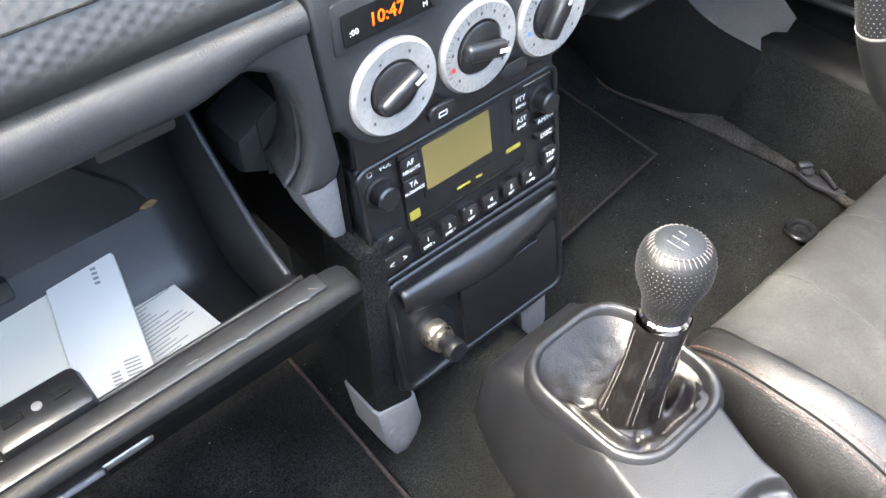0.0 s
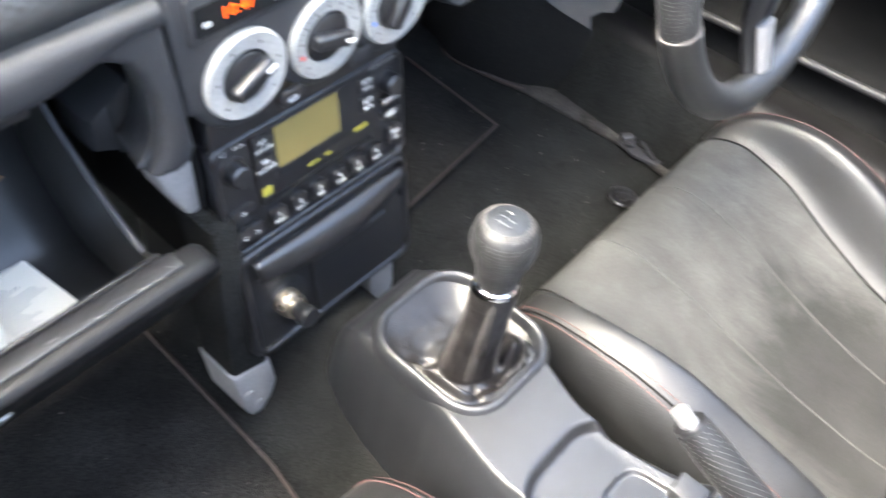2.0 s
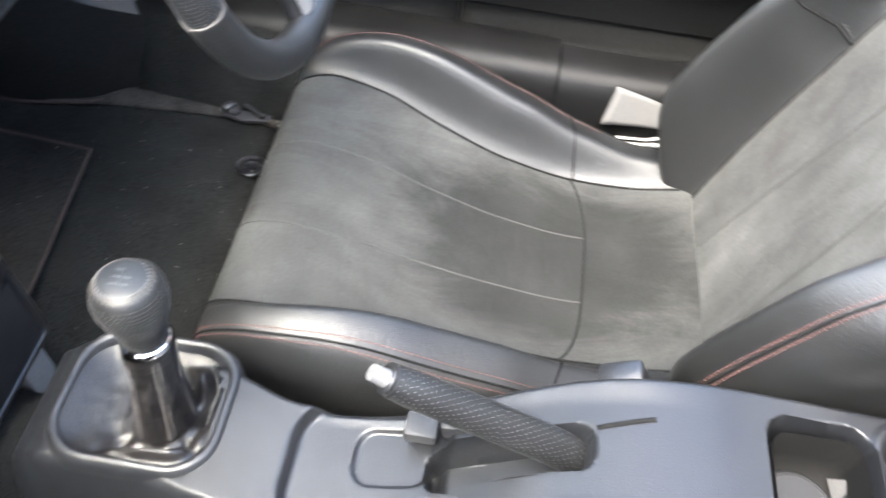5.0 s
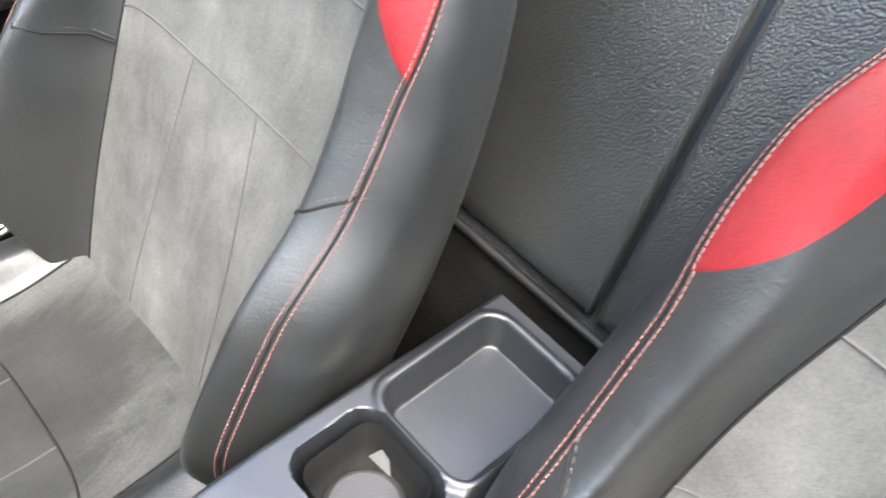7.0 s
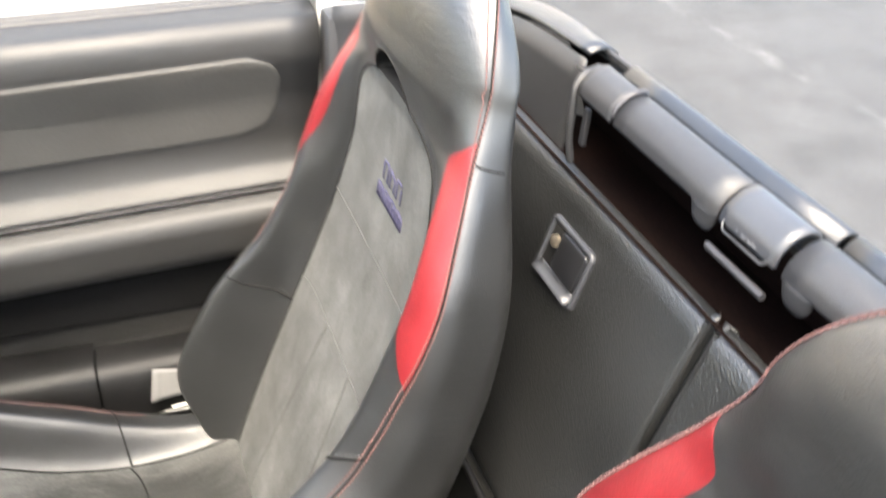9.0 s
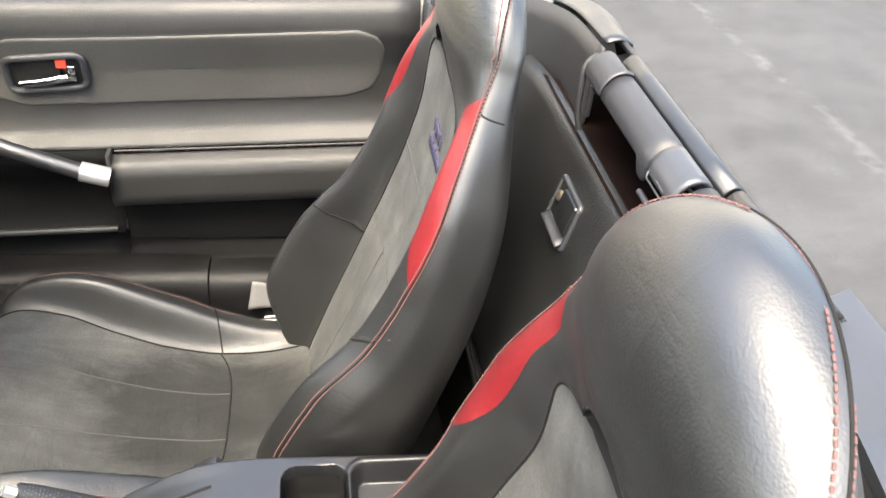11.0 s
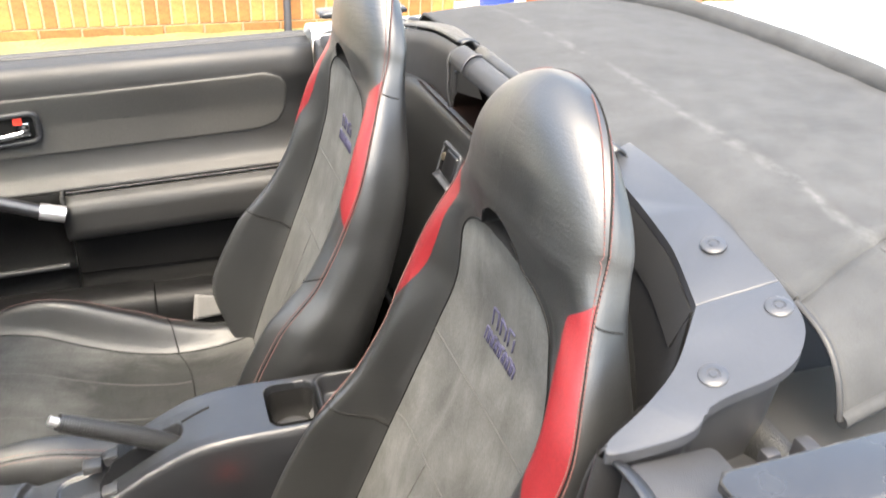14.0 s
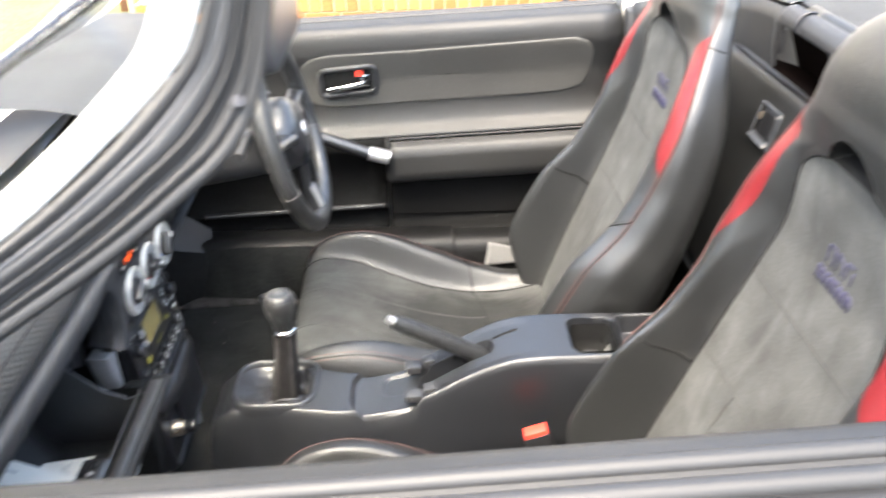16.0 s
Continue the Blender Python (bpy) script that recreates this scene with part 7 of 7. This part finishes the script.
    sheet("driver_dash", g, PLASTIC, t, flip=True)
    slab("switch_plate", rrect(0.128, 0.178, 0.655, 0.745, 0.008), 0.004, PLASTIC_BLACK, t, m=facing_rear(0, 0.002, 0), r=0.0015)
    block("vent_switch", (0.150, 0.70, 0), (0.172, 0.735, 0.008), DARK, t, r=0.002, m=facing_rear(0, -0.002, 0))
    g = [[(x, 0.03 + 0.24 * k, 0.574 - 0.03 * math.sin(k * 2.6) + 0.01 * k) for k in np.linspace(0, 1, 10)] for x in np.linspace(0.20, 0.50, 12)]
    sheet("knee_panel", g, PLASTIC, t, thick=0.004)
    # instrument hood and gauges
    for x, z, r in ((0.235, 0.790, 0.038), (0.305, 0.800, 0.046), (0.375, 0.790, 0.038)):
        m = facing_rear(x, 0.020, z, -14)
        lathe("gauge_tube", [(r, -0.02), (r + 0.006, 0.030), (r + 0.003, 0.034), (r, 0.030), (r - 0.003, -0.016), (0, -0.018)], PLASTIC, t, m=m, n=36)
        lathe("gauge_face", [(r - 0.004, -0.016), (0, -0.0155)], DARK, t, m=m, n=30)


build_dash()


LID = material("smooth_dark_lid_plastic", (0.0062, 0.0066, 0.0076), 0.50, grain=0.08, bump=0.12, bump_size=900, stain=0.2, stain_size=9, spec=0.24)
WORN = material("worn_brown_plastic", (0.22, 0.13, 0.06), 0.8, grain=0.4, grain_size=300)
BIN = material("glossy_bin_plastic", (0.024, 0.0242, 0.0245), 0.38, grain=0.1, bump=0.06, stain=0.25, stain_size=14, spec=0.6)


def build_glovebox():
    t = thing("glovebox", "open black plastic glovebox bin hanging from the dashboard", "glovebox", (-0.4, 0.06, 0.45))
    x0, x1 = -0.640, -0.172
    # lid
    lid = [(-0.0600, 0.5690), (-0.0585, 0.5735), (-0.0540, 0.5755), (-0.0340, 0.5745), (-0.0310, 0.5680), (0.014, 0.480), (0.010, 0.470), (-0.004, 0.472), (-0.057, 0.558)]
    cl = np.array(lid + lid[:1])
    d = np.concatenate([[0], np.cumsum(np.linalg.norm(np.diff(cl, axis=0), axis=1))])
    ring = [(float(np.interp(s, d, cl[:, 0])), float(np.interp(s, d, cl[:, 1]))) for s in np.linspace(0, d[-1], 70)]
    cy, cz = -0.025, 0.515
    g = []
    for x, k in ((-0.660, 0.0), (-0.660, 0.75), (-0.656, 0.95), (-0.645, 1.0), (-0.40, 1.0), (-0.172, 1.0), (-0.160, 0.985), (-0.152, 0.94), (-0.147, 0.84), (-0.1455, 0.70), (-0.1455, 0.0)):
        g.append([(x, cy + (y - cy) * k, cz + (z - cz) * k) for y, z in ring])
    sheet("lid", g, LID, t, sharp=50)
    block("lid_lip", (-0.645, -0.0500, 0.5735), (-0.170, -0.0345, 0.5775), PLASTIC_BLACK, t, r=0.0012)
    random.seed(9)
    for x in (-0.178, -0.188, -0.200, -0.232, -0.262, -0.300, -0.378, -0.384):
        w = random.uniform(0.003, 0.009)
        block("scuff", (-w * 0.5, -0.0003, -0.0003), (w * 0.5, 0.0003, 0.0002), BELT, t, r=0.0001, m=pose(x, -0.050 + random.uniform(0, 0.012), 0.5775, 0, 0, random.uniform(-50, 20)))
    side = [(-0.034, 0.560), (0.001, 0.547), (0.022, 0.557), (0.041, 0.570), (0.072, 0.600), (0.102, 0.633), (0.125, 0.668), (0.150, 0.660), (0.168, 0.570), (0.170, 0.478), (0.010, 0.470)]
    for x in (x0, x1):
        bm = bmesh.new()
        a = [bm.verts.new((x - 0.002, y, z)) for y, z in side]
        b = [bm.verts.new((x + 0.002, y, z)) for y, z in side]
        bm.faces.new(a)
        bm.faces.new(b[::-1])
        for i in range(len(side)):
            bm.faces.new((a[i], b[i], b[(i + 1) % len(side)], a[(i + 1) % len(side)]))
        bmesh.ops.recalc_face_normals(bm, faces=bm.faces)
        bm_part("bin_side", bm, BIN, t, smooth=False)
    prof = [(-0.020, 0.565), (0.008, 0.490), (0.020, 0.478), (0.095, 0.474), (0.108, 0.480), (0.142, 0.530), (0.152, 0.556), (0.152, 0.600), (0.132, 0.655), (0.122, 0.70)]
    cb = curve_pts([(0, a, b) for a, b in prof], 30)
    g = [[(x, y, z) for _, y, z in cb] for x in np.linspace(x0, x1, 14)]
    sheet("bin_tray", g, BIN, t, thick=0.003, flip=True)
    slab("back_panel", [(-0.636, 0.630), (-0.268, 0.622), (-0.216, 0.560), (-0.204, 0.536), (-0.204, 0.500), (-0.636, 0.500)], 0.014, BIN, t, "raised panel on the back of the bin", m=facing_rear(0, 0.158, 0), r=0.003)
    slab("worn_spot", [(-0.215, 0.5375), (-0.209, 0.5410), (-0.203, 0.5405), (-0.199, 0.5370), (-0.205, 0.5345), (-0.211, 0.5350)], 0.0006, WORN, t, "worn brown spot", m=facing_rear(0, 0.1425, 0), r=0)
    block("bin_clip", (-0.348, 0.136, 0.520), (-0.318, 0.148, 0.540), PLASTIC_BLACK, t, r=0.003)
    tube("bin_rim", [(-0.172, 0.125, 0.668), (-0.172, 0.102, 0.633), (-0.172, 0.072, 0.600), (-0.172, 0.041, 0.570), (-0.172, 0.022, 0.557), (-0.172, 0.001, 0.547)], 0.0028, PLASTIC, t, n=8)
    slab("latch_plate", rrect(-0.395, -0.290, 0.505, 0.548, 0.006), 0.003, PLASTIC_BLACK, t, m=Matrix.Translation((0, 0.150, 0.0)) @ facing_rear(0, -0.194, 0.0, 18), r=0.001)
    m = Matrix.Translation((0, -0.0565, 0.5585)) @ Matrix.Rotation(radians(90 + 31), 4, "X")
    slab("latch_recess", rrect(-0.435, -0.300, -0.034, -0.004, 0.008), 0.002, SILVER_PAINT, t, "pale worn latch recess in the lid", m=m, r=0.0006)
    slab("latch_handle", rrect(-0.405, -0.330, -0.034, -0.002, 0.004), 0.006, PLASTIC_BLACK, t, m=m, r=0.002)
    lathe("latch_key", [(0.006, 0.004), (0.006, 0.0075), (0.002, 0.008)], SILVER, t, m=m @ pose(-0.375, -0.020, 0), n=16)
    block("striker_block", (-0.370, -0.030, 0.545), (-0.314, 0.004, 0.578), PLASTIC_BLACK, t, r=0.006)
    block("striker_slot", (-0.362, -0.016, 0.5765), (-0.350, -0.010, 0.5795), DARK, t, r=0.001)
    block("striker_slot", (-0.334, -0.016, 0.5765), (-0.322, -0.010, 0.5795), DARK, t, r=0.001)
    lathe("striker_pin", [(0.003, 0), (0.003, 0.002), (0.0, 0.0025)], SILVER, t, m=pose(-0.342, -0.013, 0.577), n=10)
    tube("catch_loop", [(-0.344, 0.012, 0.708), (-0.342, 0.006, 0.698), (-0.318, 0.006, 0.698), (-0.315, 0.012, 0.708)], 0.003, IRON, t, n=8)
    slab("hinge_plate", rrect(-0.256, -0.210, 0.690, 0.702, 0.003), 0.004, PLASTIC_BLACK, t, m=facing_rear(0, 0.012, 0), r=0.001)
    # papers in the bin
    b = thing("owners_booklet", "cream and white folded booklet lying in the glovebox", "booklet", (-0.38, 0.07, 0.49))
    m = Matrix.Translation((-0.345, 0.100, 0.496)) @ Matrix.Rotation(radians(-13), 4, "Z") @ Matrix.Rotation(radians(10), 4, "X")
    slab("cover", rrect(-0.200, 0.045, -0.070, 0.056, 0.004), 0.010, PAPER_GREY, b, m=m, r=0.001)
    slab("sleeve", rrect(0.036, 0.088, -0.060, 0.062, 0.006), 0.012, PAPER, b, "white card sleeve", m=m, r=0.001)
    bars("sleeve_print", [(0.070, 0.081, -0.050 + 0.0030 * k, -0.0486 + 0.0030 * k) for k in range(6)] + [(0.060, 0.066, -0.050 + 0.0030 * k, -0.0486 + 0.0030 * k) for k in range(4)] + [(0.069, 0.073, 0.036 + 0.0045 * k, 0.0385 + 0.0045 * k) for k in range(4)], INK, b, m @ pose(0, 0, 0.012))
    p = thing("paper_sheet", "printed white paper slip lying flat in the glovebox", "paper", (-0.235, 0.06, 0.49))
    m = Matrix.Translation((-0.242, 0.078, 0.482)) @ Matrix.Rotation(radians(6), 4, "Z") @ Matrix.Rotation(radians(-3), 4, "X")
    slab("slip", rrect(-0.028, 0.026, -0.036, 0.036, 0.001), 0.001, PAPER, p, m=m, r=0)
    random.seed(4)
    bars("slip_print", [(-0.024, -0.024 + random.uniform(0.015, 0.046), -0.032 + 0.0040 * k, -0.0311 + 0.0040 * k) for k in range(17)], INK, p, m @ pose(0, 0, 0.001))


build_glovebox()


def build_wheel():
    t = thing("steering_wheel", "black leather three spoke steering wheel with airbag hub", "steering wheel", (0.305, -0.1, 0.7))
    up = Vector((0, 0.085, 0.335)).normalized()
    side = Vector((1, 0, 0))
    nrm = up.cross(side)
    if nrm.y > 0:
        nrm = -nrm
    c = Vector((0.338, -0.176, 0.724))
    M = Matrix((side, up, side.cross(up))).transposed().to_4x4()
    if M.col[2].xyz.y > 0:
        M = Matrix((-side, up, (-side).cross(up))).transposed().to_4x4()
    M = Matrix.Translation(c) @ M
    right = M.col[0].x

    def arc(a0, a1, n):
        return [M @ Vector((0.168 * right * math.cos(radians(a)), 0.168 * math.sin(radians(a)), 0)) for a in np.linspace(a0, a1, n)]

    upper = arc(-18, 197, 50)
    tube("rim", upper, 0.0158, KNOB, t, n=16)
    studs("pips", pips_along(upper, lambda k: 0.0158, 0.0034), 0.00044, t)
    tube("lower_rim", arc(197, 342, 36), 0.0162, LEATHER, t, "smooth black leather lower rim", n=16)
    for a in (197, -18):
        tube("rim_joint", arc(a - 0.3, a + 0.3, 2), 0.0165, STITCH, t, n=16)
    prof = [(0.072, -0.045), (0.076, -0.02), (0.070, 0.006), (0.055, 0.018), (0.030, 0.024), (0.0, 0.025)]
    cover = lathe("airbag_cover", prof, PLASTIC_BLACK, t, m=M @ Matrix.Diagonal((1.0, 0.86, 1, 1)), n=36)
    for a in (8, 172):
        p = [M @ Vector((r * math.cos(radians(a)), r * math.sin(radians(a)), z)) for r, z in ((0.055, -0.002), (0.11, -0.010), (0.162, -0.004))]
        tube("spoke", p, [0.026, 0.018, 0.016], PLASTIC_BLACK, t, n=12, flat=0.5)
    p = [M @ Vector((0.0, -r, z)) for r, z in ((0.055, 0.0), (0.11, -0.010), (0.160, -0.004))]
    low = tube("lower_spoke", p, [0.030, 0.020, 0.018], PLASTIC_BLACK, t, n=12, flat=0.5)
    p = [M @ Vector((0.0, -r, z)) for r, z in ((0.108, -0.001), (0.152, 0.004))]
    tube("spoke_trim", p, [0.014, 0.012], SILVER, low, "satin silver lower spoke trim", n=10, flat=0.5)
    lathe("hub_badge", [(0.018, 0.0248), (0.017, 0.027), (0.013, 0.0265)], SILVER, cover, m=M @ Matrix.Diagonal((1, 0.75, 1, 1)), n=24)
    s = thing("steering_column", "black steering column cowl with indicator stalks", "steering column", (0.305, 0.02, 0.68))
    lathe("cowl", [(0.050, -0.20), (0.056, -0.12), (0.060, -0.055), (0.050, -0.045)], PLASTIC, s, m=M @ Matrix.Diagonal((1, 1.05, 1, 1)), n=24)
    for sx in (-1, 1):
        tube("stalk", [M @ Vector((sx * r, 0.03, -0.06)) for r in (0.05, 0.10, 0.155)], [0.008, 0.007, 0.010], PLASTIC_BLACK, s, n=10)
    lathe("key_lock", [(0.018, 0), (0.020, 0.012), (0.012, 0.014)], SILVER, s, m=facing_rear(0.385, -0.01, 0.665), n=20)


build_wheel()

# ---------------------------------------------------------------- yard beyond the driver's side
WALL_X = 3.95


def build_yard():
    w = thing("garden_wall", "low sunlit orange brick garden wall with soldier course", "wall", (WALL_X, -1.0, 0), kind="structure")
    block("core", (WALL_X + 0.012, -2.36, 0.0), (WALL_X + 0.20, 1.28, 0.262), MORTAR, w, r=0.004)
    block("return_core", (4.612, -6.0, 0.0), (4.80, -2.30, 0.262), MORTAR, w, r=0.004)
    random.seed(11)
    tagged(sheet("grass_verge", [[(WALL_X - 0.30 + 0.30 * k + 0.10 * noise.noise(Vector((y * 2, k, 2))), y, 0.004 + 0.02 * k + 0.012 * noise.noise(Vector((y * 5, k * 6, 0)))) for k in np.linspace(0, 1, 14)] for y in np.linspace(-2.2, 4.5, 90)], GRASS),
               "thin dry grass verge along the garden wall", "grass", kind="structure")
    tagged(sheet("leaf_litter", [[(WALL_X - 0.35 + 0.35 * k, y, 0.006 + 0.012 * k + 0.010 * noise.noise(Vector((y * 7, k * 6, 5)))) for k in np.linspace(0, 1, 10)] for y in np.linspace(-4.6, -2.2, 50)], DRY),
           "dry leaf litter at the foot of the wall", "leaves", kind="structure")
    # posts and railings on the far side
    for y in (-1.30, 0.95):
        p = thing("iron_post", "dark iron post standing before the brick wall", "post", (WALL_X - 0.10, y, 0), group="iron posts")
        lathe("shaft", [(0.035, 0), (0.022, 0.05), (0.020, 1.3), (0.0, 1.31)], IRON, p, m=pose(WALL_X - 0.10, y, 0), n=14)
        lathe("foot", [(0.07, 0), (0.07, 0.015), (0.03, 0.03)], IRON, p, m=pose(WALL_X - 0.10, y, 0), n=14)
    f = thing("railing", "dark iron railing on the garden wall", "railing", (WALL_X + 0.25, 0, 0.26), kind="structure")
    for k in range(22):
        y = -1.2 + 0.14 * k
        tube("baluster", [(WALL_X + 0.30, y, 0.24), (WALL_X + 0.30, y, 1.0)], 0.008, IRON, f, n=6)
    tube("rail", [(WALL_X + 0.30, -1.3, 0.98), (WALL_X + 0.30, 1.9, 0.98)], 0.014, IRON, f, n=8)
    for y in (-0.35, 0.25, 1.4):
        p = thing("timber_post", "brown timber fence post behind the wall", "post", (WALL_X + 0.45, y, 0), group="timber posts")
        block("post", (WALL_X + 0.40, y - 0.06, 0.0), (WALL_X + 0.52, y + 0.06, 1.2), TIMBER, p, r=0.006)
    h = thing("house", "pale rendered house wall with red brick and white windows", "house", (9.0, 0, 0))
    block("wall", (9.0, -9.0, 0.0), (9.3, 14.0, 5.2), RENDER, h, r=0.0)
    for y in (-4.0, 0.5, 5.0):
        block("window_frame", (8.96, y - 0.7, 0.9), (9.02, y + 0.7, 2.2), WHITE, h, r=0.01)
        block("pane", (8.94, y - 0.6, 1.0), (8.965, y + 0.6, 2.1), DARK, h, r=0.0)
    # potted plants
    def pot(name, x, y, r, hgt, mat, lab, leafy, leaf_mat=LEAF, seed=1):
        p = thing(name, lab, "plant pot", (x, y, 0), group="plant pots")
        lathe("pot", [(r * 0.7, 0), (r * 0.95, hgt * 0.85), (r * 1.08, hgt * 0.86), (r * 1.08, hgt), (r * 0.95, hgt), (r * 0.9, hgt * 0.88), (0, hgt * 0.88)], mat, p, m=pose(x, y, 0.01), n=28)
        rnd = random.Random(seed)
        verts, faces = [], []
        for _ in range(leafy):
            a, rr, zz = rnd.uniform(0, 6.28), r * 1.2 * math.sqrt(rnd.random()), hgt + 0.26 * rnd.random() ** 1.3 * (r / 0.16)
            c = Vector((x + rr * math.cos(a), y + rr * math.sin(a), zz))
            d = Vector((rnd.uniform(-1, 1), rnd.uniform(-1, 1), rnd.uniform(-0.3, 1))).normalized() * rnd.uniform(0.02, 0.045)
            s = d.cross(Vector((rnd.uniform(-1, 1), rnd.uniform(-1, 1), 1))).normalized() * 0.010
            q = len(verts)
            verts += [c - d, c + s, c + d, c - s]
            faces.append((q, q + 1, q + 2, q + 3))
        raw("foliage", verts, faces, leaf_mat, p, smooth=False)

    pot("plant_pot", 4.23, -2.76, 0.150, 0.20, BLUE_GLAZE, "glazed blue pot with a leafy plant against the wall", 160, seed=1)
    pot("plant_pot", 4.06, -3.01, 0.132, 0.27, TERRACOTTA, "terracotta pot with a small shrub", 160, seed=2)
    pot("plant_pot", 4.03, -3.35, 0.165, 0.09, TIMBER, "low bowl with dry brown stems", 300, DRY, seed=3)
    pot("plant_pot", 4.31, -3.92, 0.180, 0.20, TERRACOTTA, "wide terracotta pot with green shrub", 260, seed=4)
    pot("plant_pot", 4.01, -4.17, 0.235, 0.12, TERRACOTTA, "broad shallow terracotta planter with dense green plants", 420, seed=5)
    s = thing("climbing_shrub", "bright green climbing shrub against the white fence", "shrub", (5.6, -7.2, 0))
    rnd = random.Random(8)
    verts, faces = [], []
    for _ in range(900):
        c = Vector((5.7 + rnd.gauss(0, 0.18), -7.3 + rnd.gauss(0, 0.28), abs(rnd.gauss(0.45, 0.35))))
        d = Vector((rnd.uniform(-1, 1), rnd.uniform(-1, 1), rnd.uniform(-1, 1))).normalized() * rnd.uniform(0.03, 0.06)
        q = d.cross(Vector((rnd.uniform(-1, 1), rnd.uniform(-1, 1), 1))).normalized() * 0.018
        k = len(verts)
        verts += [c - d, c + q, c + d, c - q]
        faces.append((k, k + 1, k + 2, k + 3))
    raw("leaves", verts, faces, LEAF, s, smooth=False)
    tube("stem", [(5.7, -7.3, 0), (5.72, -7.28, 0.5), (5.68, -7.32, 0.9)], 0.015, TIMBER, s, n=6)
    fb = thing("white_fence", "white painted board fence behind the pots", "fence", (6.0, -6.5, 0), kind="structure")
    for k in range(24):
        y = -9.6 + 0.20 * k
        block("board", (6.05, y, 0.0), (6.09, y + 0.185, 1.5), WHITE, fb, r=0.003)
    # lawn in front, beyond the bonnet
    tagged(sheet("lawn", [[(x, y, 0.008 + 0.01 * noise.noise(Vector((x * 3, y * 3, 0)))) for x in np.linspace(2.7, 7.5, 30)] for y in np.linspace(1.36, 7.0, 36)], GRASS), "sunlit lawn beyond the front of the car", "lawn", kind="structure")
    # bricks, a soldier course over one of stretchers
    def brick_mesh(lx, ly, lz):
        bm = bmesh.new()
        bmesh.ops.create_cube(bm, size=1)
        for v in bm.verts:
            v.co = Vector((v.co.x * lx, v.co.y * ly, v.co.z * lz))
        bmesh.ops.bevel(bm, geom=list(bm.edges), offset=0.003, segments=1, affect="EDGES")
        me = bpy.data.meshes.new("brick")
        bm.to_mesh(me)
        bm.free()
        me.materials.append(BRICK)
        return me
    stand, lie = brick_mesh(0.10, 0.062, 0.190), brick_mesh(0.10, 0.205, 0.062)
    rnd = random.Random(3)

    def lay(me, x, y, z):
        o = new("brick", me)
        o.parent = w
        o.matrix_parent_inverse = w.matrix_world.inverted()
        o.location = (x + rnd.uniform(-0.002, 0.002), y, z)
        o.rotation_euler = (rnd.uniform(-0.01, 0.01), 0, 0)

    for k in range(49):
        lay(stand, WALL_X + 0.055, -2.32 + 0.0735 * k, 0.17)
    for k in range(16):
        lay(lie, WALL_X + 0.055, -2.25 + 0.217 * k, 0.036)
    for k in range(48):
        lay(stand, 4.655, -5.9 + 0.0735 * k, 0.17)
    for k in range(16):
        lay(lie, 4.655, -5.85 + 0.217 * k, 0.036)


RENDER = material("pale_render", (0.62, 0.58, 0.52), 0.9, grain=0.1, grain_size=30, stain=0.15, stain_size=1.0)
build_yard()


def build_lint():
    """Pale specks of lint and grit trodden into the carpet."""
    random.seed(11)
    verts, faces = [], []
    for k in range(230):
        if k < 150:
            x, y = random.uniform(0.13, 0.60), random.uniform(-0.12, 0.34)
        else:
            x, y = random.uniform(-0.58, -0.11), random.uniform(-0.20, 0.22)
        mat_here = (0.21 < x < 0.43 and 0.11 < y < 0.33) or (-0.58 < x < -0.14 and -0.19 < y < 0.21)
        z = FLOOR_Z + (0.0125 if mat_here else 0.0035)
        r = random.choice((0.0004, 0.0005, 0.0006, 0.0009))
        a = random.uniform(0, 3.14)
        p = Vector((x, y, z))
        d = Vector((math.cos(a), math.sin(a), 0.1)) * r * random.uniform(1, 2.5)
        e = Vector((-math.sin(a), math.cos(a), 0.0)) * r * 0.6
        q = len(verts)
        verts += [p - d, p + e, p + d, p - e, p + Vector((0, 0, r))]
        faces += [(q, q + 1, q + 4), (q + 1, q + 2, q + 4), (q + 2, q + 3, q + 4), (q + 3, q, q + 4)]
    ob = raw("carpet_lint", verts, faces, LINT, smooth=False)
    tagged(ob, "pale lint and grit specks trodden into the black carpet", "lint", kind="stuff")


LINT = material("pale_lint", (0.24, 0.225, 0.20), 0.9)
build_lint()
